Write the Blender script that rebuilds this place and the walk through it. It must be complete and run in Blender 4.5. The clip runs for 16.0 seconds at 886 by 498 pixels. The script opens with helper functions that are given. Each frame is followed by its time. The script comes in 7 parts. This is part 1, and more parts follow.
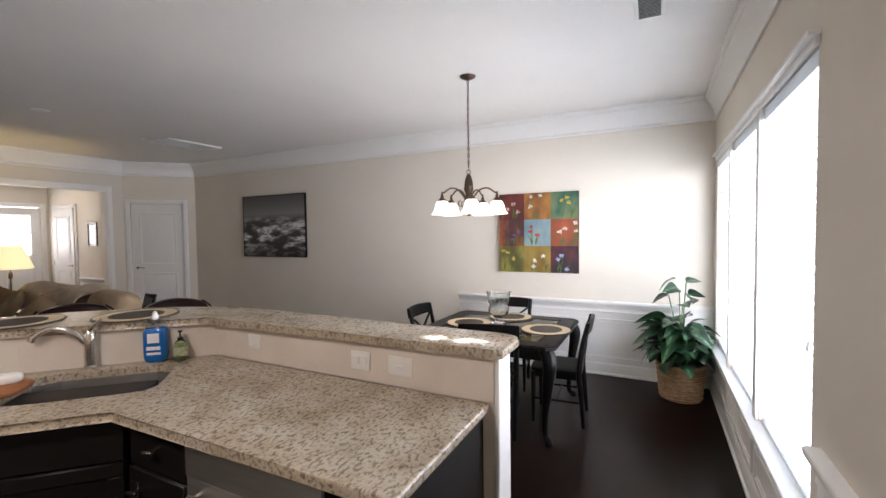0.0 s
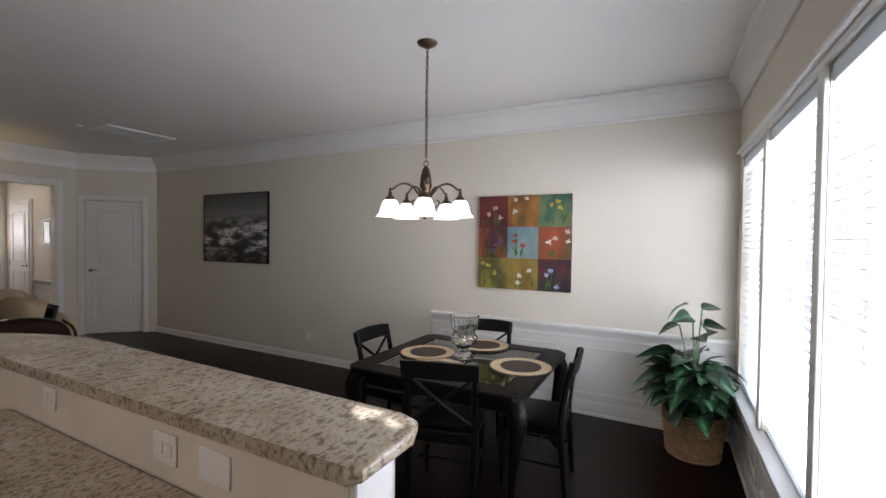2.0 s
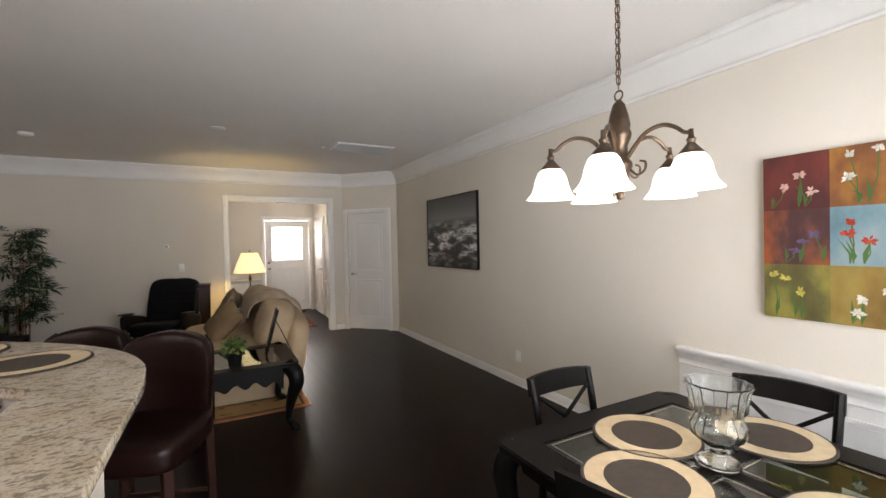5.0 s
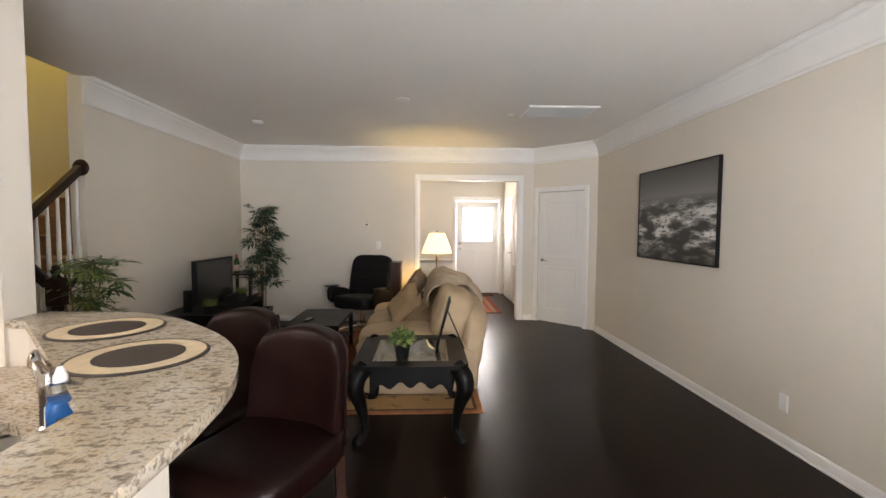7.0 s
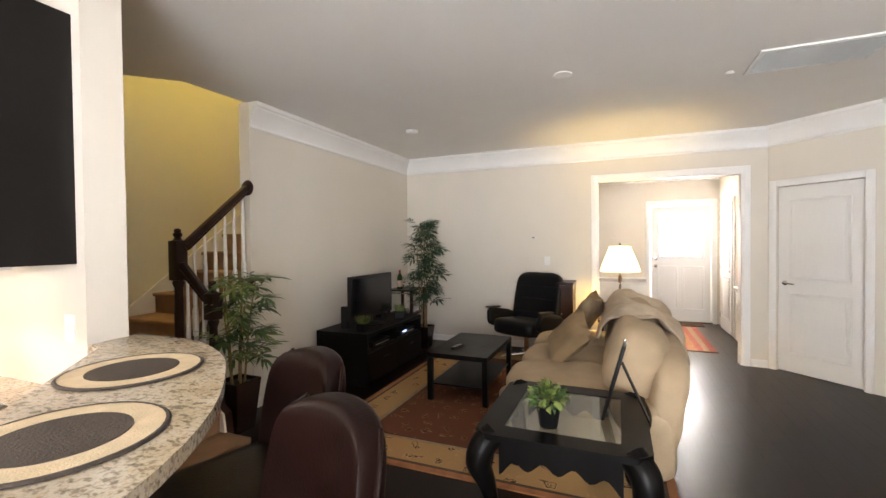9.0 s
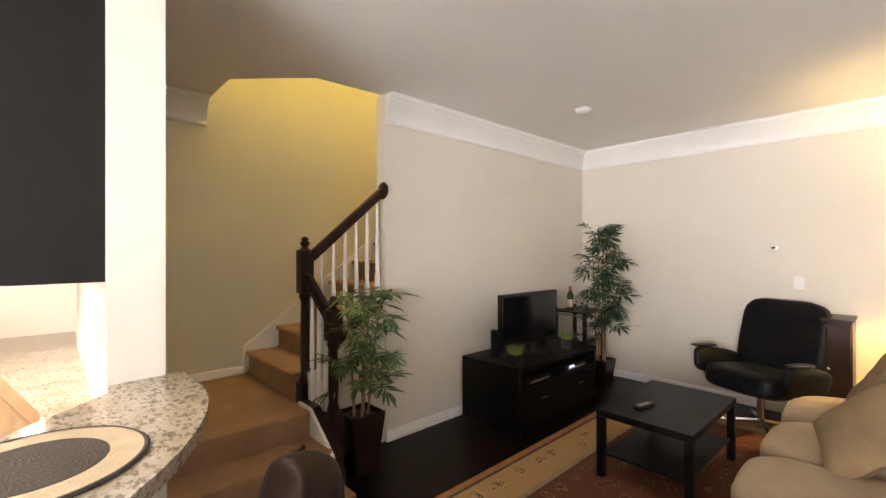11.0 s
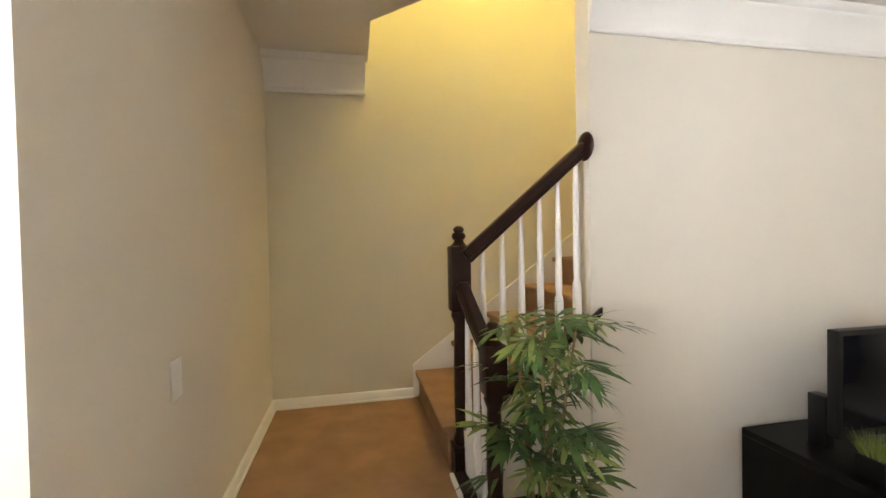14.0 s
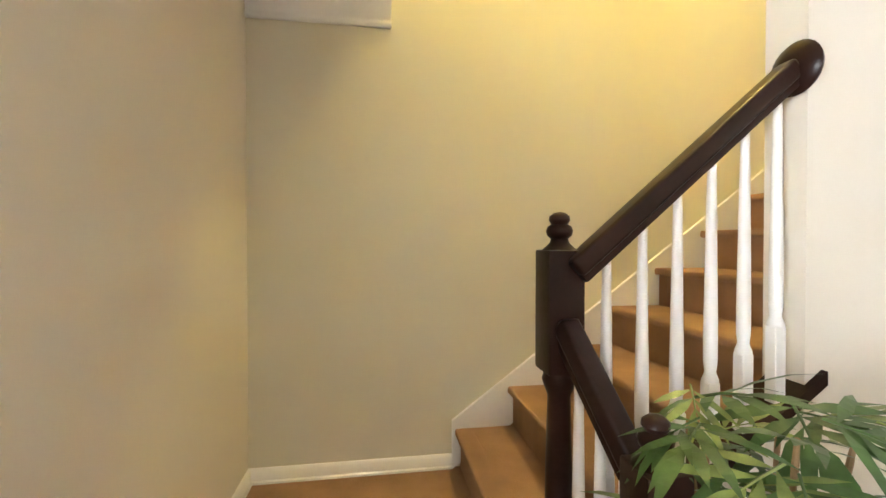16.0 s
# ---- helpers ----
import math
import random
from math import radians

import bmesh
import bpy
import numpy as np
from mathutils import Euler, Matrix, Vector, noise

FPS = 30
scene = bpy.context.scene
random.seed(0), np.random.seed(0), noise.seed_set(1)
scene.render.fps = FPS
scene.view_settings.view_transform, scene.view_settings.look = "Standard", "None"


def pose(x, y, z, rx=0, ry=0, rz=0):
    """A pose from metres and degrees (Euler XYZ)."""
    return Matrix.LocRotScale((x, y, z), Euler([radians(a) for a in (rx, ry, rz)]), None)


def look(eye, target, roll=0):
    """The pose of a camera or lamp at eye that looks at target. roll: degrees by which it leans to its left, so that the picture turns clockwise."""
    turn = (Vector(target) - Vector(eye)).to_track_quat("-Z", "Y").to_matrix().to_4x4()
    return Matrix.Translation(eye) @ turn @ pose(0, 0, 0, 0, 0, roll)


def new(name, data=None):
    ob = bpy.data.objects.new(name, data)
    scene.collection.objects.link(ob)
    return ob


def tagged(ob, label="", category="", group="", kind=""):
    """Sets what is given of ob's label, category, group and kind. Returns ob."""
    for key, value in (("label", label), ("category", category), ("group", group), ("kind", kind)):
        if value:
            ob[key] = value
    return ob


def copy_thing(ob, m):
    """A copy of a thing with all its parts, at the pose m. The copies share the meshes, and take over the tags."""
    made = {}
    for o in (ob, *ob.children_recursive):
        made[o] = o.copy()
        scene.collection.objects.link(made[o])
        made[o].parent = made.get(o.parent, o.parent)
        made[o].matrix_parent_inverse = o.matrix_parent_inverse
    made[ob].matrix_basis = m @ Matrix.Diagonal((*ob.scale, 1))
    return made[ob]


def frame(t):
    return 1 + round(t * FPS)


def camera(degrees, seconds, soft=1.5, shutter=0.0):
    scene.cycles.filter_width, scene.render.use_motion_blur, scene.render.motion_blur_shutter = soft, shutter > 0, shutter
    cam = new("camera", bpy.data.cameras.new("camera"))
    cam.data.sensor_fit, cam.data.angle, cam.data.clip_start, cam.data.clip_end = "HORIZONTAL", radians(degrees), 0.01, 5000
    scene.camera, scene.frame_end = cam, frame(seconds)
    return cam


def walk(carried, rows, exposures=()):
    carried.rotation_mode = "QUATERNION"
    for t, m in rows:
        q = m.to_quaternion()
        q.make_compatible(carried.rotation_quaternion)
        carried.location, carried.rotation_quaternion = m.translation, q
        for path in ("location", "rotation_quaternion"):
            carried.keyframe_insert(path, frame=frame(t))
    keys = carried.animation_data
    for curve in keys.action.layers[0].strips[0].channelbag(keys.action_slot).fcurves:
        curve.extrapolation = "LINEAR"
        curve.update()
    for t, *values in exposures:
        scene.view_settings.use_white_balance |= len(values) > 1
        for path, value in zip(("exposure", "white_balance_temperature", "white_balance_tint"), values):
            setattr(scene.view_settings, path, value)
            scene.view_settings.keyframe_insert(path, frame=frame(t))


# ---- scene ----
cam = camera(92.4, 16.0)
PATH = [
    (0, (0.394, 0.15, 1.496), (-0.501, 1.937, 1.421), -0.7),
    (0.5, (0.398, 0.348, 1.497), (-0.458, 2.154, 1.423), -0.3),
    (1, (0.408, 0.549, 1.494), (-0.428, 2.365, 1.426), 0.1),
    (1.5, (0.42, 0.761, 1.498), (-0.443, 2.565, 1.44), 0.3),
    (2, (0.4, 0.968, 1.5), (-0.527, 2.74, 1.459), 0.7),
    (2.5, (0.372, 1.18, 1.492), (-0.651, 2.898, 1.454), 0.4),
    (3, (0.355, 1.391, 1.504), (-0.789, 3.031, 1.458), -0.6),
    (3.5, (0.314, 1.602, 1.5), (-0.974, 3.132, 1.462), -1.3),
    (4, (0.245, 1.775, 1.492), (-1.197, 3.16, 1.464), -1.6),
    (4.5, (0.163, 1.914, 1.49), (-1.441, 3.108, 1.469), -1.4),
    (5, (0.044, 2.074, 1.496), (-1.719, 3.019, 1.466), -1.2),
    (5.2, (-0.004, 2.122, 1.497), (-1.818, 2.963, 1.467), -0.9),
    (7.3, (-0.851, 2.388, 1.492), (-2.848, 2.351, 1.387), 0.1),
    (7.5, (-0.942, 2.415, 1.479), (-2.936, 2.293, 1.379), -0.1),
    (8, (-1.15, 2.457, 1.474), (-3.12, 2.124, 1.39), -0.4),
    (8.5, (-1.361, 2.52, 1.485), (-3.279, 1.956, 1.416), -0.7),
    (9, (-1.59, 2.518, 1.477), (-3.438, 1.753, 1.442), -0.6),
    (9.5, (-1.806, 2.463, 1.471), (-3.57, 1.522, 1.471), -0.2),
    (9.7, (-1.902, 2.423, 1.467), (-3.628, 1.412, 1.481), -0.1),
    (12, (-2.862, 2.039, 1.531), (-3.868, 0.31, 1.498), -0.5),
    (12.5, (-3.006, 1.86, 1.519), (-3.847, 0.046, 1.488), -0.5),
    (13, (-3.127, 1.686, 1.508), (-3.814, -0.193, 1.484), -0.5),
    (13.5, (-3.258, 1.518, 1.524), (-3.785, -0.411, 1.491), -0.7),
    (14, (-3.328, 1.336, 1.532), (-3.735, -0.622, 1.492), -1.1),
    (14.5, (-3.378, 1.099, 1.519), (-3.69, -0.876, 1.481), -0.7),
    (15, (-3.39, 0.892, 1.503), (-3.666, -1.089, 1.475), 0.0),
    (15.5, (-3.387, 0.658, 1.501), (-3.65, -1.325, 1.469), 0.2),
    (16, (-3.355, 0.42, 1.521), (-3.66, -1.556, 1.494), 0.0),
]
EXPOSURES = [(0, -0.33, 6300, 18), (1, -0.88, 6300, 18), (1.5, -1.08, 6250, 17), (2.5, -1.1, 6250, 17), (3.5, -0.78, 6400, 16), (5, -0.17, 6600, 15), (7.5, 0.56, 6600, 15), (8, 0.70, 6600, 15), (8.5, 0.94, 6600, 15), (9, 0.98, 6600, 15), (9.5, 0.86, 6600, 16), (12, 1.6, 7000, 18), (12.5, 1.56, 7000, 18), (13, 1.56, 6900, 17), (13.5, 1.6, 6700, 15), (14, 1.75, 6500, 13), (14.5, 1.94, 6350, 12), (15, 1.93, 6350, 12), (15.5, 2.04, 6350, 12), (16, 2.2, 6350, 12)]
walk(cam, [(t, look(eye, target, roll)) for t, eye, target, roll in PATH], EXPOSURES)

# ---- light ----
world = bpy.data.worlds.new("sky")
scene.world = world
world.use_nodes = True
wn = world.node_tree.nodes
sky = wn.new("ShaderNodeTexSky")
sky.sky_type, sky.sun_disc = "NISHITA", False
sky.sun_elevation, sky.sun_rotation = radians(48), radians(200)
world.node_tree.links.new(sky.outputs[0], wn["Background"].inputs[0])
wn["Background"].inputs[1].default_value = 0.1


def area(name, m, sx, sy, watts, colour):
    d = bpy.data.lights.new(name, "AREA")
    d.shape, d.size, d.size_y, d.energy, d.color = "RECTANGLE", sx, sy, watts, colour
    ob = new(name, d)
    ob.matrix_world = m
    return ob


def bulb(name, place, watts, colour, radius=0.03):
    d = bpy.data.lights.new(name, "POINT")
    d.energy, d.color, d.shadow_soft_size = watts, colour, radius
    ob = new(name, d)
    ob.location = place
    return ob


CEIL = 2.73
CHX, CHY = -0.94, 3.285
WINDOWS = [(2.03, 2.86), (2.93, 3.80), (3.87, 4.66)]
SILL, HEAD = 0.47, 2.115
DAY = (0.94, 0.975, 1.0)
WARM = (1.0, 0.72, 0.38)
area("window_daylight", pose(1.10, 3.20, (SILL + HEAD) / 2, 0, 90, 0), HEAD - SILL + 0.1, 2.4, 282, DAY)
area("front_door_daylight", pose(-10.25, 3.525, 1.55, 0, -90, 0), 0.74, 0.65, 170, (1.0, 0.95, 0.86))
for i in range(5):
    a = radians(10 + 72 * i)
    bulb("chandelier_bulb", (CHX + 0.225 * math.cos(a), CHY + 0.225 * math.sin(a), 1.655), 1.7, (1.0, 0.86, 0.66), 0.03)
bulb("table_lamp_bulb", (-7.02, 2.53, 1.24), 34, (1.0, 0.73, 0.29), 0.04)
bulb("upstairs_lamp", (-4.6, -1.0, 4.7), 34, (1.0, 0.79, 0.29), 0.15)
area("under_cabinet_lamp", pose(-2.44, -0.35, 1.385), 0.06, 1.3, 2.0, (1.0, 0.78, 0.58))
area("kitchen_ceiling_lamp", pose(-0.9, -0.6, 2.70), 0.5, 0.5, 55, (1.0, 0.90, 0.78))

# Unseen fill added to brighten the foyer; no fixture belongs to it.
area("foyer_fill", pose(-9.0, 3.45, CEIL - 0.06), 0.3, 0.3, 9, (1.0, 0.88, 0.68))

# ---- materials ----
def nodes_of(name):
    m = bpy.data.materials.new(name)
    m.use_nodes = True
    t = m.node_tree
    return m, t, t.nodes["Principled BSDF"]


def ramp(t, src, stops):
    r = t.nodes.new("ShaderNodeValToRGB")
    e = r.color_ramp.elements
    e.remove(e[1])
    e[0].position, e[0].color = stops[0][0], (*stops[0][1], 1)
    for p, c in stops[1:]:
        e.new(p).color = (*c, 1)
    t.links.new(src, r.inputs[0])
    return r.outputs[0]


def tex(t, kind, scale, detail=4.0, stretch=None, coord="Object"):
    tc = t.nodes.new("ShaderNodeTexCoord")
    n = t.nodes.new(kind)
    n.inputs["Scale"].default_value = scale
    if "Detail" in n.inputs:
        n.inputs["Detail"].default_value = detail
    src = tc.outputs[coord]
    if stretch:
        mp = t.nodes.new("ShaderNodeMapping")
        mp.inputs["Scale"].default_value = stretch
        t.links.new(src, mp.inputs["Vector"])
        src = mp.outputs[0]
    t.links.new(src, n.inputs["Vector"])
    return n


def bump(t, p, src, strength, dist=0.01):
    b = t.nodes.new("ShaderNodeBump")
    b.inputs["Strength"].default_value, b.inputs["Distance"].default_value = strength, dist
    t.links.new(src, b.inputs["Height"])
    t.links.new(b.outputs[0], p.inputs["Normal"])


def mat(name, col, rough=0.5, metal=0.0, var=0.08, scale=3.0, fine=90.0, relief=0.08, stretch=None, coat=0.0, spec=0.5):
    m, t, p = nodes_of(name)
    big, small = tex(t, "ShaderNodeTexNoise", scale, 5, stretch), tex(t, "ShaderNodeTexNoise", fine, 3, stretch)
    lo, hi = [max(0, c * (1 - var)) for c in col], [min(1, c * (1 + var)) for c in col]
    c1 = ramp(t, big.outputs[0], [(0.3, lo), (0.7, hi)])
    mix = t.nodes.new("ShaderNodeMixRGB")
    mix.blend_type = "MULTIPLY"
    mix.inputs[0].default_value = min(1.0, var * 3)
    t.links.new(c1, mix.inputs[1])
    t.links.new(ramp(t, small.outputs[0], [(0.3, (0.8,) * 3), (0.7, (1,) * 3)]), mix.inputs[2])
    t.links.new(mix.outputs[0], p.inputs["Base Color"])
    rr = t.nodes.new("ShaderNodeMapRange")
    rr.inputs[3].default_value, rr.inputs[4].default_value = max(0.02, rough - 0.08), min(1, rough + 0.08)
    t.links.new(big.outputs[0], rr.inputs[0])
    t.links.new(rr.outputs[0], p.inputs["Roughness"])
    p.inputs["Metallic"].default_value = metal
    p.inputs["Coat Weight"].default_value = coat
    p.inputs["Specular IOR Level"].default_value = spec
    if relief:
        bump(t, p, small.outputs[0], relief)
    return m


def granite_mat():
    m, t, p = nodes_of("granite")
    n1 = tex(t, "ShaderNodeTexNoise", 64, 6, (1.35, 0.7, 1.1))
    n2 = tex(t, "ShaderNodeTexNoise", 7, 4)
    n3 = tex(t, "ShaderNodeTexNoise", 95, 4, (1, 1.3, 1))
    v = tex(t, "ShaderNodeTexVoronoi", 62, stretch=(1, 1.5, 1.2))
    base = ramp(t, n2.outputs[0], [(0.3, (0.39, 0.325, 0.245)), (0.5, (0.49, 0.425, 0.335)), (0.7, (0.55, 0.50, 0.43))])
    fleck = ramp(t, n1.outputs[0], [(0.36, (0.12, 0.10, 0.085)), (0.42, (0.42, 0.37, 0.31)), (0.48, (0.9, 0.88, 0.84)), (0.58, (1, 1, 1)), (0.66, (0.95, 0.8, 0.58))])
    grit = ramp(t, n3.outputs[0], [(0.36, (0.40, 0.35, 0.3)), (0.46, (1, 1, 1)), (0.62, (1, 1, 1)), (0.7, (0.8, 0.66, 0.46))])
    cells = t.nodes.new("ShaderNodeSeparateColor")
    t.links.new(v.outputs["Color"], cells.inputs[0])
    dark = ramp(t, cells.outputs[0], [(0.0, (0.16, 0.13, 0.12)), (0.07, (0.5, 0.44, 0.38)), (0.12, (1, 1, 1)), (1, (1, 1, 1))])
    src = base
    for c, k in ((fleck, 0.62), (grit, 0.5), (dark, 0.62)):
        mx = t.nodes.new("ShaderNodeMixRGB")
        mx.blend_type, mx.inputs[0].default_value = "MULTIPLY", k
        t.links.new(src, mx.inputs[1])
        t.links.new(c, mx.inputs[2])
        src = mx.outputs[0]
    t.links.new(src, p.inputs["Base Color"])
    p.inputs["Roughness"].default_value = 0.13
    p.inputs["Specular IOR Level"].default_value = 0.42
    bump(t, p, n1.outputs[0], 0.03)
    return m


def floor_mat():
    m, t, p = nodes_of("espresso_wood")
    g = t.nodes.new("ShaderNodeNewGeometry")
    n = tex(t, "ShaderNodeTexNoise", 6, 6, (1, 14, 1))
    c1 = ramp(t, g.outputs["Random Per Island"], [(0, (0.0075, 0.0033, 0.0024)), (1, (0.0105, 0.0048, 0.0036))])
    mix = t.nodes.new("ShaderNodeMixRGB")
    mix.blend_type, mix.inputs[0].default_value = "MULTIPLY", 0.3
    t.links.new(c1, mix.inputs[1])
    t.links.new(ramp(t, n.outputs[0], [(0.3, (0.75, 0.7, 0.65)), (0.7, (1, 1, 1))]), mix.inputs[2])
    t.links.new(mix.outputs[0], p.inputs["Base Color"])
    rr = t.nodes.new("ShaderNodeMapRange")
    rr.inputs[3].default_value, rr.inputs[4].default_value = 0.29, 0.31
    t.links.new(n.outputs[0], rr.inputs[0])
    t.links.new(rr.outputs[0], p.inputs["Roughness"])
    p.inputs["Specular IOR Level"].default_value = 0.12
    return m


def glass_mat(name, col=(0.97, 0.99, 0.98), rough=0.0, ior=1.45):
    m, t, p = nodes_of(name)
    p.inputs["Base Color"].default_value = (*col, 1)
    p.inputs["Transmission Weight"].default_value = 1
    p.inputs["Roughness"].default_value = rough
    p.inputs["IOR"].default_value = ior
    return m


def glow_mat(name, col, power):
    m, t, p = nodes_of(name)
    p.inputs["Base Color"].default_value = (*col, 1)
    p.inputs["Emission Color"].default_value = (*col, 1)
    p.inputs["Emission Strength"].default_value = power
    p.inputs["Roughness"].default_value = 0.4
    return m


def sheer_mat(name, col, through_part):
    m, t, p = nodes_of(name)
    p.inputs["Base Color"].default_value = (*col, 1)
    p.inputs["Roughness"].default_value = 0.6
    tr, mx = t.nodes.new("ShaderNodeBsdfTranslucent"), t.nodes.new("ShaderNodeMixShader")
    tr.inputs[0].default_value = (*col, 1)
    mx.inputs[0].default_value = through_part
    t.links.new(p.outputs[0], mx.inputs[1])
    t.links.new(tr.outputs[0], mx.inputs[2])
    t.links.new(mx.outputs[0], t.nodes["Material Output"].inputs[0])
    return m


WALL = mat("beige_wall_paint", (0.70, 0.65, 0.57), 0.75, var=0.03, scale=1.2, fine=220, relief=0.04)
STAIRWALL = mat("stairwell_wall_paint", (0.665, 0.63, 0.50), 0.75, var=0.03, scale=1.2, fine=220, relief=0.04)
CEILING = mat("ceiling_paint", (0.81, 0.785, 0.755), 0.85, var=0.03, scale=1.0, fine=160, relief=0.06)
WHITE = mat("white_trim_paint", (0.80, 0.79, 0.77), 0.42, var=0.03, scale=2, fine=60, relief=0.02)
DOORPAINT = mat("white_door_paint", (0.76, 0.75, 0.73), 0.4, var=0.03, scale=2, fine=60, relief=0.03, stretch=(1, 1, 0.15))
FLOOR = floor_mat()
GRANITE = granite_mat()
CARPET = mat("tan_carpet", (0.38, 0.22, 0.12), 0.95, var=0.18, scale=5, fine=260, relief=0.9)
BLACKWOOD = mat("black_lacquered_wood", (0.0045, 0.004, 0.0038), 0.40, var=0.25, scale=5, fine=60, relief=0.03, stretch=(1, 1, 0.2), spec=0.13)
CABINET = mat("espresso_cabinet", (0.009, 0.0075, 0.007), 0.38, var=0.2, scale=4, fine=50, relief=0.03, spec=0.25)
DARKWOOD = mat("dark_stained_handrail", (0.026, 0.011, 0.008), 0.34, var=0.3, scale=6, fine=70, relief=0.04, spec=0.2)
LEATHER = mat("dark_brown_leather", (0.009, 0.003, 0.0024), 0.34, var=0.25, scale=7, fine=130, relief=0.12, spec=0.16)
BLACKLEATHER = mat("black_leather", (0.005, 0.005, 0.0055), 0.45, var=0.2, scale=7, fine=130, relief=0.15, spec=0.18)
SOFA = mat("tan_microfibre", (0.42, 0.315, 0.20), 0.9, var=0.12, scale=5, fine=240, relief=0.35)
PILLOW = mat("brown_pillow_cloth", (0.26, 0.175, 0.09), 0.9, var=0.15, scale=8, fine=200, relief=0.4)
THROW = mat("beige_knit_throw", (0.52, 0.42, 0.31), 0.95, var=0.12, scale=12, fine=160, relief=0.9)
BRONZE = mat("aged_bronze", (0.11, 0.075, 0.05), 0.38, 0.85, var=0.3, scale=12, fine=80, relief=0.05)
STEEL = mat("brushed_steel", (0.78, 0.76, 0.73), 0.42, 1.0, var=0.06, scale=4, fine=150, relief=0.03, stretch=(1, 1, 14))
CHROME = mat("satin_nickel", (0.62, 0.6, 0.57), 0.22, 1.0, var=0.04)
BLACKPLASTIC = mat("black_plastic", (0.007, 0.007, 0.0075), 0.36, var=0.1, relief=0.01, spec=0.25)
SCREEN = mat("dark_screen", (0.006, 0.006, 0.008), 0.1, var=0.05, relief=0.0)
OUTLET = mat("white_plastic", (0.8, 0.79, 0.77), 0.35, var=0.02, relief=0.0)
WICKER = mat("wicker", (0.42, 0.25, 0.14), 0.7, var=0.25, scale=30, fine=120, relief=0.3)
SOIL = mat("potting_soil", (0.03, 0.02, 0.014), 0.95, var=0.4, scale=40, fine=200, relief=0.8)
LEAF = mat("leaf_green", (0.055, 0.115, 0.028), 0.42, var=0.45, scale=9, fine=60, relief=0.1)
LEAFLIGHT = mat("leaf_light_green", (0.21, 0.27, 0.07), 0.42, var=0.4, scale=9, fine=60, relief=0.1)
LEAFDARK = mat("leaf_dark_green", (0.018, 0.055, 0.02), 0.5, var=0.4, scale=9, fine=60, relief=0.1)
CANE = mat("bamboo_cane", (0.30, 0.19, 0.09), 0.55, var=0.25, scale=15, fine=80, relief=0.1)
GLASS = glass_mat("clear_glass")
CUTGLASS = glass_mat("cut_glass", (0.98, 1.0, 0.99), 0.12)
TABLEGLASS = glass_mat("grey_table_glass", (0.55, 0.62, 0.60))
SHADEGLASS = glow_mat("frosted_shade_glass", (1.0, 0.93, 0.82), 2.6)
LAMPSHADE = glow_mat("lit_fabric_shade", (1.0, 0.80, 0.42), 1.1)
SLAT = sheer_mat("white_blind_slat", (0.80, 0.86, 0.90), 0.1)
MATRIM = mat("cream_woven_mat", (0.62, 0.50, 0.33), 0.85, var=0.1, scale=20, fine=180, relief=0.4)
MATDARK = mat("dark_woven_mat", (0.055, 0.042, 0.034), 0.7, var=0.25, scale=25, fine=180, relief=0.5)
TILE = mat("beige_backsplash_tile", (0.72, 0.65, 0.58), 0.45, var=0.06, scale=6, fine=60, relief=0.04)


OUTSIDE = glow_mat("bright_overcast_outside", (0.93, 0.97, 1.0), 1.9)
FRONTGLOW = glow_mat("bright_front_yard", (1.0, 0.98, 0.94), 3.0)


# ---- building helpers ----
def obj(name, bm, material, parent=None, label="", smooth=None):
    me = bpy.data.meshes.new(name)
    bmesh.ops.recalc_face_normals(bm, faces=bm.faces)
    bm.to_mesh(me)
    bm.free()
    if material:
        me.materials.append(material)
    if smooth is not None:
        me.shade_smooth()
        me.set_sharp_from_angle(angle=radians(smooth))
    ob = new(name, me)
    if parent:
        ob.parent = parent
    if label:
        ob["label"] = label
    return ob


def part(name, bm, material, parent, label="", smooth=40):
    return obj(name, bm, material, parent, label, smooth)


def shared(name, mesh, parent, m):
    ob = new(name, mesh)
    ob.parent = parent
    ob.matrix_basis = m
    return ob


def thing(name, m, label, category, group="", kind=""):
    ob = new(name)
    ob.empty_display_size = 0.1
    ob.matrix_world = m
    return tagged(ob, label, category, group, kind)


def structure(name, bm, material, label="", category="", smooth=30):
    ob = obj(name, bm, material, None, "", smooth)
    return tagged(ob, label, category, kind="structure")


def BM():
    return bmesh.new()


def box(bm, x0, x1, y0, y1, z0, z1, bev=0.0, seg=2):
    g = bmesh.ops.create_cube(bm, size=1)["verts"]
    for v in g:
        v.co = Vector(((x0 + x1) / 2 + v.co.x * (x1 - x0), (y0 + y1) / 2 + v.co.y * (y1 - y0), (z0 + z1) / 2 + v.co.z * (z1 - z0)))
    if bev > 0:
        es = list({e for v in g for e in v.link_edges})
        g = bmesh.ops.bevel(bm, geom=es, offset=bev, segments=seg, affect="EDGES", profile=0.6)["verts"]
    return g


def boxm(bm, sx, sy, sz, m, bev=0.0):
    """A box of that size about the origin, moved by m."""
    b = BM()
    box(b, -sx / 2, sx / 2, -sy / 2, sy / 2, -sz / 2, sz / 2, bev)
    join(bm, b, m)


def join(bm, b, m=None):
    if m is not None:
        b.transform(m)
    me = bpy.data.meshes.new("tmp")
    b.to_mesh(me)
    b.free()
    bm.from_mesh(me)
    bpy.data.meshes.remove(me)


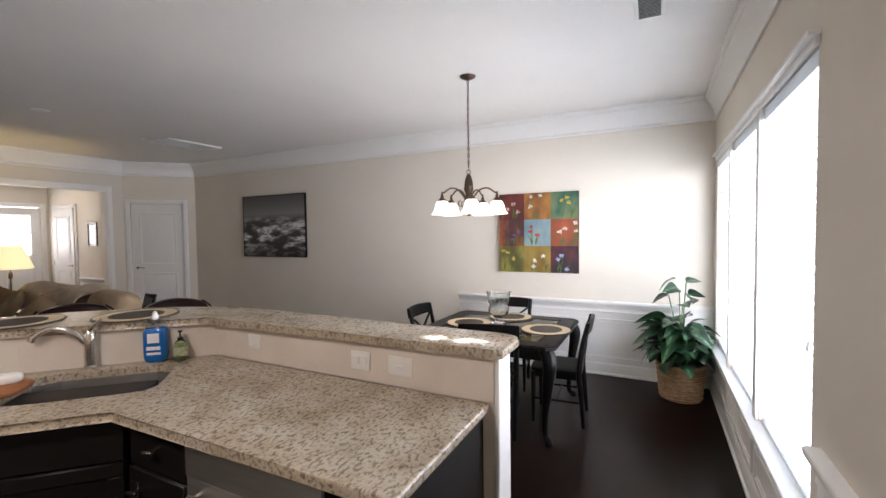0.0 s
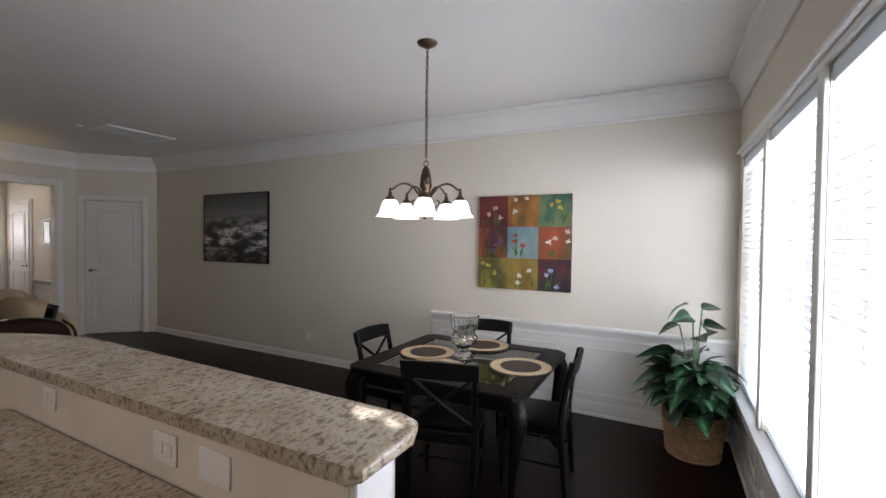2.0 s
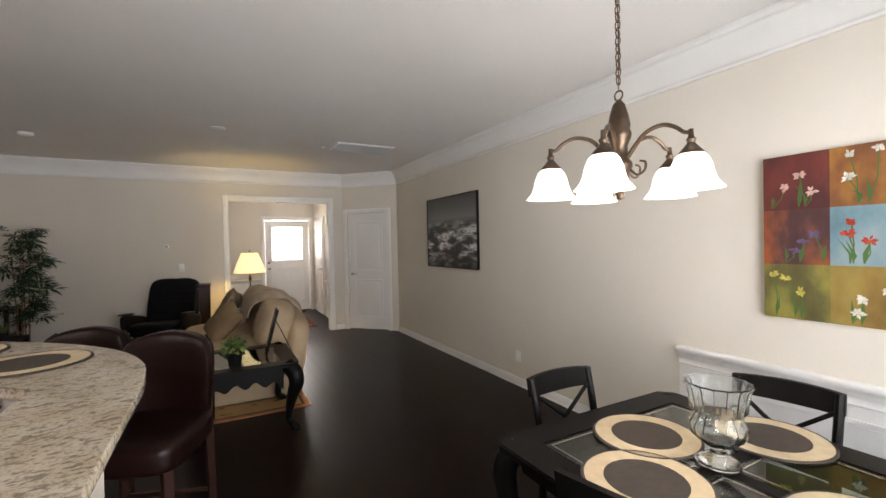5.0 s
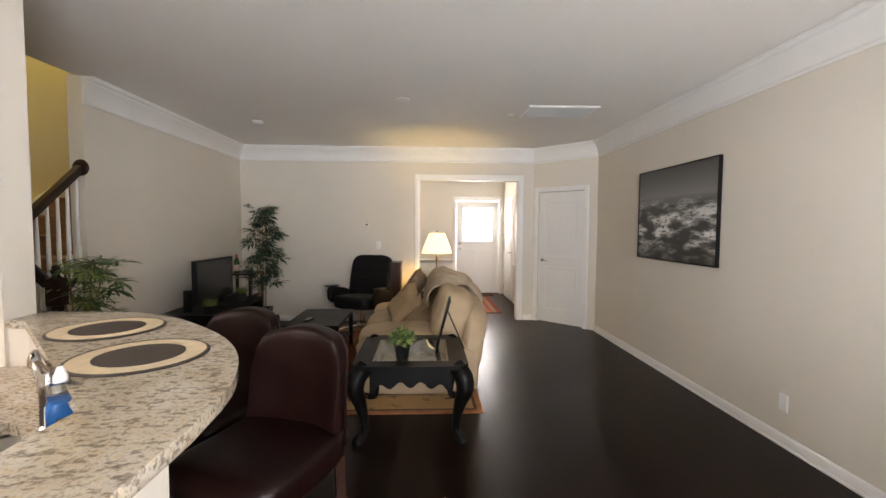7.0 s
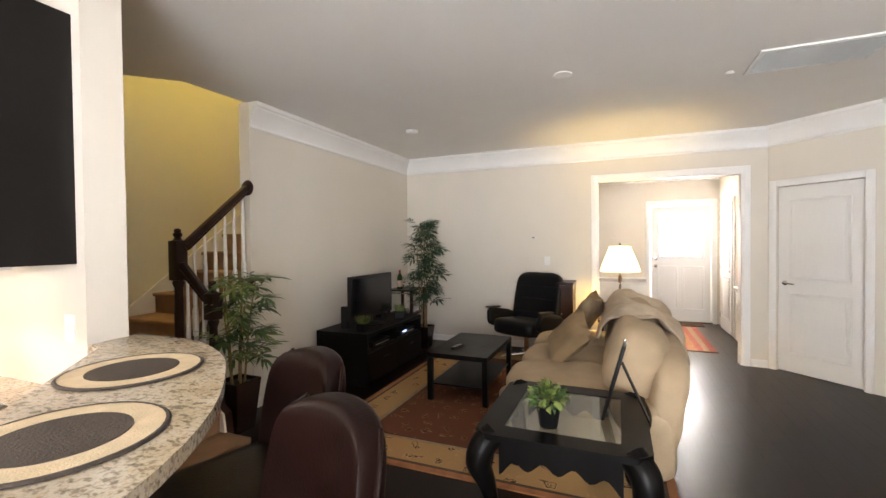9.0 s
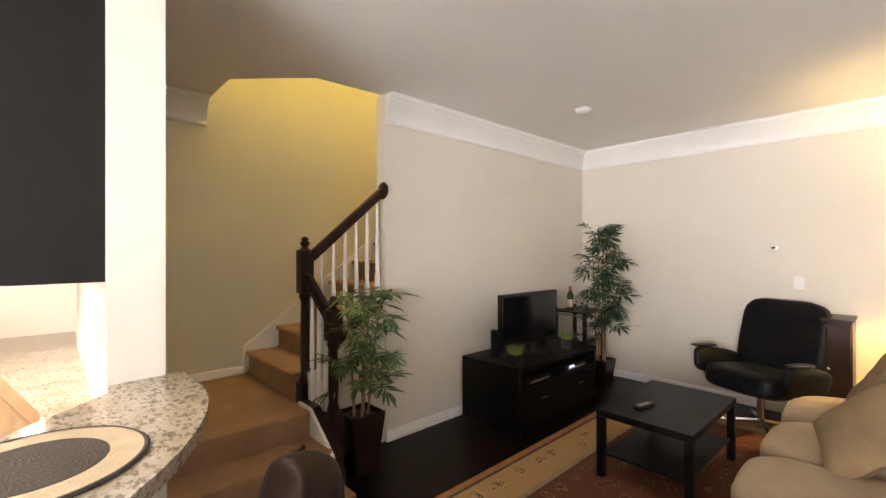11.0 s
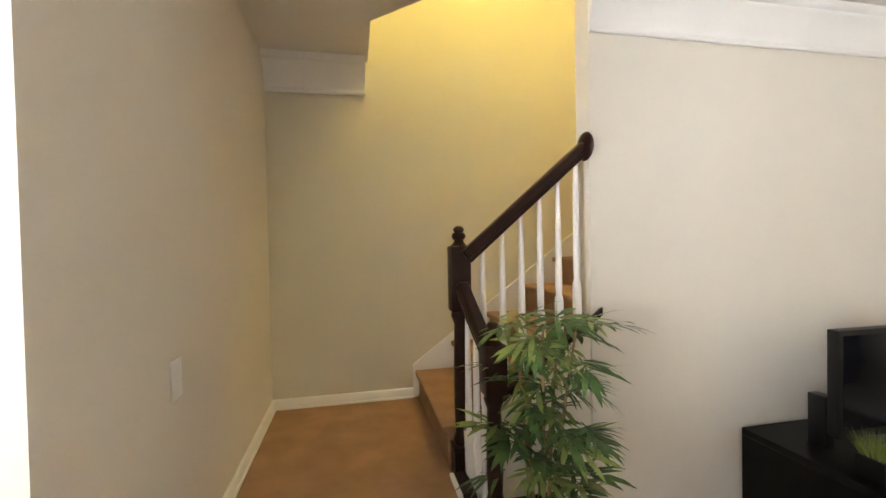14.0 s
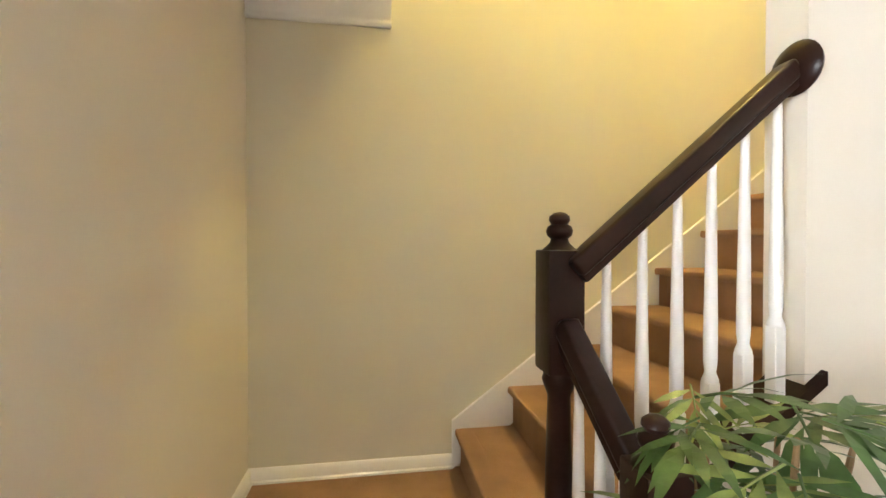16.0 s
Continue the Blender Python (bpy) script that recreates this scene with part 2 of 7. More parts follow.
def prism(bm, pts, z0, z1, bev=0.0, seg=2):
    lo = [bm.verts.new((x, y, z0)) for x, y in pts]
    hi = [bm.verts.new((x, y, z1)) for x, y in pts]
    n = len(pts)
    fs = [bm.faces.new(lo[::-1]), bm.faces.new(hi)]
    for i in range(n):
        fs.append(bm.faces.new((lo[i], lo[(i + 1) % n], hi[(i + 1) % n], hi[i])))
    if bev:
        es = list(fs[0].edges) + list(fs[1].edges)
        bmesh.ops.bevel(bm, geom=es, offset=bev, segments=seg, affect="EDGES", profile=0.5)


def lathe(bm, prof, n=24, m=None, cap=True):
    """prof: rows of radius, height from bottom to top."""
    b = BM()
    rings = []
    for r, z in prof:
        rings.append([b.verts.new((r * math.cos(2 * math.pi * i / n), r * math.sin(2 * math.pi * i / n), z)) for i in range(n)])
    for p, q in zip(rings, rings[1:]):
        for i in range(n):
            b.faces.new((p[i], p[(i + 1) % n], q[(i + 1) % n], q[i]))
    if cap:
        if prof[0][0] > 1e-4:
            b.faces.new(rings[0][::-1])
        if prof[-1][0] > 1e-4:
            b.faces.new(rings[-1])
    bmesh.ops.remove_doubles(b, verts=b.verts, dist=1e-5)
    join(bm, b, m)


def tube(bm, pts, radii, n=8, m=None, flat=1.0):
    """A round bar swept along points; radii: one, or one a point."""
    pts = [Vector(p) for p in pts]
    if not hasattr(radii, "__len__"):
        radii = [radii] * len(pts)
    b = BM()
    rings, side = [], None
    for i, p in enumerate(pts):
        d = (pts[min(i + 1, len(pts) - 1)] - pts[max(i - 1, 0)]).normalized()
        if side is None:
            side = d.cross(Vector((0, 0, 1)) if abs(d.z) < 0.9 else Vector((0, 1, 0))).normalized()
        side = (side - d * side.dot(d)).normalized()
        up = d.cross(side)
        rings.append([b.verts.new(p + radii[i] * (math.cos(2 * math.pi * k / n) * side + flat * math.sin(2 * math.pi * k / n) * up)) for k in range(n)])
    for p, q in zip(rings, rings[1:]):
        for k in range(n):
            b.faces.new((p[k], p[(k + 1) % n], q[(k + 1) % n], q[k]))
    b.faces.new(rings[0][::-1])
    b.faces.new(rings[-1])
    join(bm, b, m)


def curve_pts(ctrl, n=8):
    """Catmull-Rom through the points."""
    c = [Vector(p) for p in ctrl]
    c = [2 * c[0] - c[1]] + c + [2 * c[-1] - c[-2]]
    out = []
    for i in range(1, len(c) - 2):
        for k in range(n):
            t = k / n
            p0, p1, p2, p3 = c[i - 1], c[i], c[i + 1], c[i + 2]
            out.append(0.5 * (2 * p1 + (p2 - p0) * t + (2 * p0 - 5 * p1 + 4 * p2 - p3) * t * t + (3 * p1 - p0 - 3 * p2 + p3) * t**3))
    out.append(c[-2])
    return out


def lerp_list(vals, n):
    return [float(v) for v in np.interp(np.linspace(0, len(vals) - 1, n), range(len(vals)), vals)]


def soft(bm, sx, sy, sz, m=None, k=5.0, cuts=7, wrinkle=0.0, seed=0.0):
    """A cushion: a box with swollen, rounded sides."""
    b = BM()
    bmesh.ops.create_cube(b, size=2)
    bmesh.ops.subdivide_edges(b, edges=b.edges[:], cuts=cuts, use_grid_fill=True)
    for v in b.verts:
        p = v.co
        s = (abs(p.x) ** k + abs(p.y) ** k + abs(p.z) ** k) ** (1 / k)
        q = p / s
        v.co = Vector((q.x * sx / 2, q.y * sy / 2, q.z * sz / 2))
        if wrinkle:
            d = noise.noise(v.co * 7 + Vector((seed, seed * 2, 0))) * wrinkle
            v.co += q.normalized() * d
    join(bm, b, m)


def profile_run(bm, p0, p1, normal, prof):
    """A moulding from p0 to p1 along a wall; prof: closed rows of (out from the wall, z)."""
    p0, p1, n = Vector((*p0, 0)), Vector((*p1, 0)), Vector((*normal, 0)).normalized()
    a = [bm.verts.new(p0 + n * o + Vector((0, 0, z))) for o, z in prof]
    c = [bm.verts.new(p1 + n * o + Vector((0, 0, z))) for o, z in prof]
    k = len(prof)
    for i in range(k):
        bm.faces.new((a[i], a[(i + 1) % k], c[(i + 1) % k], c[i]))
    bm.faces.new(a)
    bm.faces.new(c[::-1])


CROWN = [(o, CEIL - d) for o, d in ((0.0, 0.228), (0.014, 0.228), (0.019, 0.220), (0.019, 0.212), (0.012, 0.205), (0.010, 0.190), (0.016, 0.160), (0.030, 0.120), (0.050, 0.085), (0.070, 0.062), (0.076, 0.052), (0.076, 0.044), (0.090, 0.038), (0.098, 0.026), (0.098, 0.003), (0.0, 0.003))]
BASE = [(0.0, 0.0), (0.022, 0.0), (0.022, 0.012), (0.014, 0.018), (0.014, 0.066), (0.009, 0.078), (0.004, 0.084), (0.0, 0.084)]


def lifted(prof, dz):
    return [(o, z + dz) for o, z in prof]


def crown(p0, p1, normal):
    bm = BM()
    profile_run(bm, p0, p1, normal, CROWN)
    structure("crown_trim", bm, WHITE, "white painted crown moulding below the ceiling", "crown moulding", 50)


def baseboard(p0, p1, normal, dz=0.0, tall=1.0):
    bm = BM()
    profile_run(bm, p0, p1, normal, lifted([(o, z * tall) for o, z in BASE], dz))
    structure("baseboard", bm, WHITE, "white painted baseboard along the wall", "baseboard", 50)


# ---- floor, walls, ceiling ----
bm = BM()
rows_y = np.arange(-2.3, 4.9, 0.127)
rng = random.Random(4)
vs, fcs = [], []
for y in rows_y:
    x = -10.3 - rng.random()
    while x < 1.0:
        l = rng.uniform(0.7, 1.6)
        x0, x1, g = max(x, -10.3), min(x + l, 1.0), 0.0008
        if x1 > x0 + 0.02:
            k = len(vs)
            vs += [(x0 + g, y + g, 0), (x1 - g, y + g, 0), (x1 - g, y + 0.127 - g, 0), (x0 + g, y + 0.127 - g, 0)]
            fcs.append((k, k + 1, k + 2, k + 3))
        x += l
me = bpy.data.meshes.new("floor")
me.from_pydata(vs, [], fcs)
me.materials.append(FLOOR)
tagged(new("floor", me), "very dark espresso stained hardwood floor with a satin gloss", "floor", kind="structure")
bm = BM()
box(bm, -10.4, 1.2, -2.4, 5.0, -0.12, -0.004)
structure("subfloor", bm, mat("subfloor", (0.01, 0.008, 0.007), 0.8), "dark subfloor below the hardwood boards", "floor")

WX, NY, EX, SY = -7.46, 4.82, 0.885, -0.505
LAND = 0.462
# north wall, diagonal wall, west wall
bm = BM()
box(bm, -6.72, EX + 0.16, NY, NY + 0.14, 0, CEIL)
structure("wall_north", bm, WALL, "beige painted plaster wall with wainscot at one end", "wall")
DX = pose(-7.48, 4.06, 0, 0, 0, 45)
bm = BM()
for x0, x1, z0, z1 in ((0, 0.12, 0, CEIL), (0.885, 1.075, 0, CEIL), (0.12, 0.885, 2.045, CEIL)):
    boxm(bm, x1 - x0, 0.12, z1 - z0, DX @ pose((x0 + x1) / 2, 0.06, (z0 + z1) / 2))
structure("wall_northwest", bm, WALL, "short beige diagonal wall holding the closet door", "wall")
bm = BM()
OY0, OY1, OZ = 2.26, 3.84, 2.24
box(bm, WX - 0.14, WX, -1.75, OY0, 0, CEIL)
box(bm, WX - 0.14, WX, OY1, 4.20, 0, CEIL)
box(bm, WX - 0.14, WX, OY0, OY1, OZ, CEIL)
structure("wall_west", bm, WALL, "beige painted wall with a wide cased opening to the foyer", "wall")
# TV wall
bm = BM()
box(bm, WX, -4.43, SY - 0.12, SY, 0, CEIL)
structure("wall_south", bm, WALL, "beige painted wall behind the television, ending at the stairs", "wall")
# stairwell: back wall, both storeys
bm = BM()
box(bm, -7.6, -2.70, -1.67, -1.55, 0, 5.2)
structure("wall_stair_back", bm, STAIRWALL, "stairwell wall in pale yellow beige paint", "wall")
bm = BM()
box(bm, -7.6, -3.3, -1.55, -0.40, 5.2, 5.3)
structure("ceiling_upstairs", bm, CEILING, "white ceiling of the upper stairwell", "ceiling")
bm = BM()
prism(bm, [(-3.30, -1.55), (-3.44, -1.55), (-3.44, -1.02), (-3.88, -0.58), (-4.43, -0.545), (-7.46, -0.545), (-7.46, -0.40), (-3.8, -0.40), (-3.30, -0.9)], CEIL + 0.3, 5.2)
structure("wall_upstairs", bm, STAIRWALL, "yellow beige wall of the upper stairwell", "wall")
bm = BM()
box(bm, -7.6, WX, -1.55, -0.4, CEIL + 0.3, 5.2)
structure("wall_upstairs_west", bm, STAIRWALL, "yellow beige end wall of the upper stairwell", "wall")
# kitchen and column wall
bm = BM()
box(bm, -2.79, -2.63, -1.55, 0.51, 0, CEIL)
structure("wall_column", bm, WALL, "beige wall end standing at the end of the breakfast bar", "wall")
bm = BM()
box(bm, -2.70, EX + 0.16, -2.32, -2.2, 0, CEIL)
box(bm, -2.82, -2.70, -2.32, -1.67, 0, CEIL)
structure("wall_kitchen", bm, WALL, "beige painted kitchen wall", "wall")
# east wall with three windows
bm = BM()
ys = [-2.2] + [v for w in WINDOWS for v in w] + [NY]
box(bm, EX, EX + 0.16, -2.2, ys[1], 0, CEIL)
box(bm, EX, EX + 0.16, ys[-2], NY, 0, CEIL)
for a, b in zip(ys[2:-2:2], ys[3:-2:2]):
    box(bm, EX, EX + 0.16, a, b, SILL, HEAD)
box(bm, EX, EX + 0.16, WINDOWS[0][0], WINDOWS[-1][1], 0, SILL)
box(bm, EX, EX + 0.16, WINDOWS[0][0], WINDOWS[-1][1], HEAD, CEIL)
structure("wall_east", bm, WALL, "beige painted wall with three tall windows", "wall")
# ceiling with the stairwell opening
bm = BM()
prism(bm, [(-3.44, -1.55), (-3.44, -1.02), (-3.88, -0.58), (-4.43, -0.545), (-7.6, -0.545), (-7.6, 4.96), (EX + 0.16, 4.96), (EX + 0.16, -2.3), (-2.8, -2.3), (-2.8, -1.55)], CEIL, CEIL + 0.3)
structure("ceiling", bm, CEILING, "matt off-white ceiling with an opening over the stairs", "ceiling")
# foyer shell
bm = BM()
box(bm, -10.3, -10.16, 1.9, 3.05, 0, CEIL)
box(bm, -10.3, -10.16, 4.0, 4.3, 0, CEIL)
box(bm, -10.3, -10.16, 3.05, 4.0, 2.08, CEIL)
structure("wall_foyer_west", bm, WALL, "pale foyer wall around the front door", "wall")
bm = BM()
box(bm, -10.16, WX - 0.14, 4.12, 4.24, 0, CEIL)
structure("wall_foyer_north", bm, WALL, "pale foyer wall with white wainscot", "wall")
bm = BM()
box(bm, -10.16, WX - 0.14, 1.95, 2.07, 0, CEIL)
structure("wall_foyer_south", bm, WALL, "pale foyer side wall", "wall")
bm = BM()
box(bm, -10.3, WX - 0.14, 1.95, 4.3, CEIL, CEIL + 0.1)
structure("ceiling_foyer", bm, CEILING, "off-white foyer ceiling", "ceiling")

crown((-6.72, NY), (EX, NY), (0, -1))
crown((EX, NY), (EX, -2.2), (-1, 0))
crown((-7.48, 4.06), (-6.72, NY), (1, -1))
crown((WX, SY), (WX, 4.08), (1, 0))
crown((-4.43, SY), (WX, SY), (0, 1))
crown((-2.79, -1.55), (-3.42, -1.55), (0, 1))
baseboard((-6.72, NY), (-1.725, NY), (0, -1))
baseboard((WX, SY), (WX, OY0 - 0.09), (1, 0))
baseboard((WX, OY1 + 0.09), (WX, 4.08), (1, 0))
baseboard((-4.43, SY), (WX, SY), (0, 1))
baseboard((-2.79, -1.55), (-3.70, -1.55), (0, 1), LAND, 0.78)
baseboard((-2.79, -0.35), (-2.79, -1.55), (-1, 0), LAND, 0.78)

bm = BM()
box(bm, 3.2, 3.25, -6.0, 40.0, -6.0, 16.0)
structure("backdrop", bm, OUTSIDE, "bright hazy daylight outside the windows", "backdrop")
bm = BM()
box(bm, -11.25, -11.2, 1.5, 5.5, -0.5, 4.0)
structure("backdrop_front", bm, FRONTGLOW, "bright hazy daylight outside the front door", "backdrop")


# ---- windows and blinds ----
def window(a, b, n):
    w = thing(f"window_{n}", pose(EX, (a + b) / 2, SILL), "tall white window with a lowered white slat blind", "window", "windows in the dining wall", "structure")
    h, hw = HEAD - SILL, (b - a) / 2
    bm = BM()
    for y0, y1, z0, z1 in ((-hw, -hw + 0.03, 0, h), (hw - 0.03, hw, 0, h), (-hw + 0.03, hw - 0.03, h - 0.04, h), (-hw + 0.03, hw - 0.03, 0, 0.04), (-hw + 0.03, hw - 0.03, h * 0.50, h * 0.50 + 0.04)):
        box(bm, 0.105, 0.145, y0, y1, z0, z1, 0.004, 1)
    part("window_frame", bm, WHITE, w)
    bm = BM()
    box(bm, 0.003, 0.05, -hw + 0.006, hw - 0.006, h - 0.065, h - 0.004, 0.006)
    part("head_rail", bm, SLAT, w, "white blind head rail")
    # slats
    b0 = BM()
    box(b0, -0.024, 0.024, -hw + 0.012, hw - 0.012, -0.0013, 0.0013)
    me = bpy.data.meshes.new("slat")
    b0.to_mesh(me)
    b0.free()
    me.materials.append(SLAT)
    k = int((h - 0.13) / 0.043)
    for i in range(k):
        shared("slat", me, w, pose(0.036, 0, 0.055 + i * 0.043, 0, 9, 0))
    bm = BM()
    box(bm, 0.012, 0.058, -hw + 0.012, hw - 0.012, 0.012, 0.032, 0.005)
    part("bottom_rail", bm, SLAT, w)
    for y in (-hw * 0.62, hw * 0.62):
        bm = BM()
        tube(bm, [(0.030, y, 0.03), (0.030, y, h - 0.06)], 0.0022, 5)
        part("ladder_cord", bm, SLAT, w)
    bm = BM()
    tube(bm, [(0.006, -hw + 0.07, 0.62), (0.006, -hw + 0.07, h - 0.06)], 0.0016, 5)
    lathe(bm, [(0.003, 0), (0.008, 0.006), (0.008, 0.03), (0.003, 0.04)], 10, pose(0.006, -hw + 0.07, 0.58))
    part("pull_cord", bm, OUTLET, w, "white pull cord with a small tassel")
    return w


for n, (a, b) in enumerate(WINDOWS, 1):
    window(a, b, n)
WY0, WY1 = WINDOWS[0][0], WINDOWS[-1][1]
bm = BM()
for y0, y1 in ((WINDOWS[0][1], WINDOWS[1][0]), (WINDOWS[1][1], WINDOWS[2][0])):
    box(bm, EX - 0.018, EX - 0.001, y0, y1, SILL + 0.02, HEAD, 0.003, 1)
box(bm, EX - 0.018, EX - 0.001, WY0 - 0.02, WY1 + 0.02, HEAD, HEAD + 0.03, 0.003, 1)
box(bm, EX - 0.04, EX - 0.001, WY0 - 0.03, WY1 + 0.03, HEAD + 0.03, HEAD + 0.05, 0.006, 2)
structure("window_trim", bm, WHITE, "white painted casing round the three windows", "window trim")
bm = BM()
box(bm, EX - 0.06, EX + 0.10, WY0 - 0.10, WY1 + 0.10, SILL - 0.012, SILL + 0.019, 0.008, 3)
box(bm, EX - 0.02, EX - 0.001, WY0 - 0.08, WY1 + 0.08, SILL - 0.085, SILL - 0.013, 0.004, 1)
structure("window_sill", bm, WHITE, "white painted window sill with an apron board", "window sill")


# ---- wainscot in the dining corner ----
def panel_frame(bm, o, u, n, a0, a1, z0, z1, w=0.026, d=0.014):
    """A rectangle of moulding on a wall; o: start, u: along, n: out."""
    o, u, n = Vector((*o, 0)), Vector((*u, 0)), Vector((*n, 0))

    def bar(p, q, r, s):
        c = [o + u * a + n * out + Vector((0, 0, z)) for a in (p, q) for out in (0.001, d) for z in (r, s)]
        v = [bm.verts.new(k) for k in c]
        for f in ((0, 1, 3, 2), (4, 6, 7, 5), (0, 4, 5, 1), (2, 3, 7, 6), (0, 2, 6, 4), (1, 5, 7, 3)):
            bm.faces.new([v[i] for i in f])

    bar(a0, a1, z0, z0 + w)
    bar(a0, a1, z1 - w, z1)
    bar(a0, a0 + w, z0 + w, z1 - w)
    bar(a1 - w, a1, z0 + w, z1 - w)


RAIL = [(0.0, 0.655), (0.012, 0.655), (0.016, 0.662), (0.012, 0.672), (0.010, 0.690), (0.014, 0.700), (0.022, 0.708), (0.024, 0.722), (0.034, 0.732), (0.046, 0.742), (0.050, 0.756), (0.050, 0.768), (0.044, 0.774), (0.0, 0.774)]
TALLBASE = [(0.0, 0.0), (0.030, 0.0), (0.030, 0.018), (0.018, 0.026), (0.018, 0.105), (0.012, 0.122), (0.004, 0.130), (0.0, 0.130)]


def wainscot(name, p0, p1, normal, panels, ztop=0.655, rail=True):
    p0, p1 = Vector(p0), Vector(p1)
    u = (p1 - p0).normalized()
    n = Vector(normal)
    bm = BM()
    profile_run(bm, p0, p1, normal, [(0.0, 0.0), (0.008, 0.0), (0.008, ztop), (0.0, ztop)])
    w = structure(name, bm, WHITE, "white painted wainscot with raised panel mouldings", "wainscot")
    if rail:
        bm = BM()
        profile_run(bm, p0, p1, normal, RAIL)
        obj("chair_rail", bm, WHITE, w, "", 50)
    bm = BM()
    profile_run(bm, p0, p1, normal, lifted(TALLBASE, 0))
    obj("tall_baseboard", bm, WHITE, w, "", 50)
    for a0, a1, z0, z1 in panels:
        bm = BM()
        panel_frame(bm, p0 + n * 0.008, u, n, a0, a1, z0, z1)
        panel_frame(bm, p0 + n * 0.008, u, n, a0 + 0.03, a1 - 0.03, z0 + 0.03, z1 - 0.03, 0.010, 0.007)
        obj("panel_moulding", bm, WHITE, w, "", 50)
    return w


wainscot("wainscot_north", (-1.725, NY), (EX, NY), (0, -1), [(0.10, 1.285, 0.165, 0.59), (1.39, 2.51, 0.165, 0.59)])
wainscot("wainscot_east", (EX, NY), (EX, WY0 - 0.10), (-1, 0), [(0.12, 1.0, 0.17, 0.36), (1.07, 1.9, 0.17, 0.36), (1.97, 2.75, 0.17, 0.36)], 0.384, False)
wainscot("wainscot_east_end", (EX, WY0 - 0.10), (EX, -2.2), (-1, 0), [(0.12, 1.3, 0.20, 0.55)])


# ---- closet door, cased opening, foyer ----
def casing(name, m, w, h, t=0.07, label="white painted door casing"):
    """Round an opening of width w from the local origin, standing out to local -y."""
    bm = BM()
    for x0, x1, z0, z1 in ((-t, 0, 0, h + t), (w, w + t, 0, h + t), (0, w, h, h + t)):
        box(bm, x0, x1, -0.018, -0.001, z0, z1, 0.004, 1)
        box(bm, x0 + 0.012, x1 - 0.012, -0.024, -0.016, z0, z1 - 0.012, 0.003, 1)
    bm.transform(m)
    return structure(name, bm, WHITE, label, "door trim")


def panel_door(name, m, w, h, label, lever_x, panels, group=""):
    d = thing(name, m, label, "door", group, "structure")
    bm = BM()
    box(bm, 0, w, 0.0, 0.035, 0.008, h, 0.003, 1)
    part("leaf", bm, DOORPAINT, d)
    for x0, x1, z0, z1 in panels:
        bm = BM()
        for a, b, c, e in ((x0, x1, z0, z0 + 0.022), (x0, x1, z1 - 0.022, z1), (x0, x0 + 0.022, z0 + 0.022, z1 - 0.022), (x1 - 0.022, x1, z0 + 0.022, z1 - 0.022)):
            box(bm, a, b, -0.008, 0.001, c, e, 0.004, 1)
        box(bm, x0 + 0.05, x1 - 0.05, -0.006, 0.001, z0 + 0.05, z1 - 0.05, 0.005, 2)
        part("door_panel", bm, DOORPAINT, d)
    bm = BM()
    s = 1 if lever_x < w / 2 else -1
    lathe(bm, [(0.026, 0), (0.026, 0.006), (0.02, 0.012), (0.011, 0.014), (0.011, 0.04)], 18, pose(lever_x, 0.0, 0.98, 90))
    tube(bm, curve_pts([(lever_x, -0.042, 0.98), (lever_x + s * 0.04, -0.046, 0.982), (lever_x + s * 0.11, -0.04, 0.975)], 5), 0.008, 8)
    part("door_handle", bm, CHROME, d, "dark nickel lever handle")
    for z in (0.22, 1.02, 1.82):
        bm = BM()
        tube(bm, [(w - 0.002 if s > 0 else 0.002, -0.006, z - 0.045), (w - 0.002 if s > 0 else 0.002, -0.006, z + 0.045)], 0.006, 8)
        part("hinge", bm, CHROME, d)
    return d


panel_door("door_1", DX @ pose(0.123, 0.03, 0), 0.759, 2.04, "closed white panelled closet door with a lever handle", 0.065, [(0.11, 0.65, 1.02, 1.90), (0.11, 0.65, 0.20, 0.88)])
casing("door_trim", DX @ pose(0.12, 0, 0), 0.765, 2.045)
bm = BM()
boxm(bm, 1.2, 0.02, 2.6, DX @ pose(0.52, 0.14, 1.31))
structure("wall_closet", bm, WALL, "plain wall closing the closet behind its door", "wall")
casing("opening_trim", Matrix(((0, -1, 0, WX), (1, 0, 0, OY0), (0, 0, 1, 0), (0, 0, 0, 1))), OY1 - OY0, OZ, 0.075, "white painted casing of the wide foyer opening")
bm = BM()
box(bm, WX - 0.142, WX + 0.001, OY0, OY0 + 0.014, 0, OZ - 0.014)
box(bm, WX - 0.142, WX + 0.001, OY1 - 0.014, OY1, 0, OZ - 0.014)
box(bm, WX - 0.142, WX + 0.001, OY0, OY1, OZ - 0.014, OZ)
structure("opening_jamb", bm, WHITE, "white painted jamb lining of the foyer opening", "door trim")

fd = thing("door_2", pose(-10.16, 3.06, 0, 0, 0, 90), "white front door with a large bright frosted window", "door", "", "structure")
bm = BM()
for x0, x1, z0, z1 in ((0, 0.93, 0.01, 1.18), (0, 0.14, 1.18, 2.06), (0.79, 0.93, 1.18, 2.06), (0.14, 0.79, 1.92, 2.06)):
    box(bm, x0, x1, 0.01, 0.05, z0, z1)
part("leaf", bm, DOORPAINT, fd)
bm = BM()
for x0, x1, z0, z1 in ((0.10, 0.14, 1.14, 1.96), (0.79, 0.83, 1.14, 1.96), (0.14, 0.79, 1.14, 1.18), (0.14, 0.79, 1.92, 1.96)):
    box(bm, x0, x1, -0.006, 0.009, z0, z1, 0.004, 1)
part("window_frame", bm, WHITE, fd)
bm = BM()
box(bm, 0.14, 0.79, 0.022, 0.028, 1.18, 1.92)
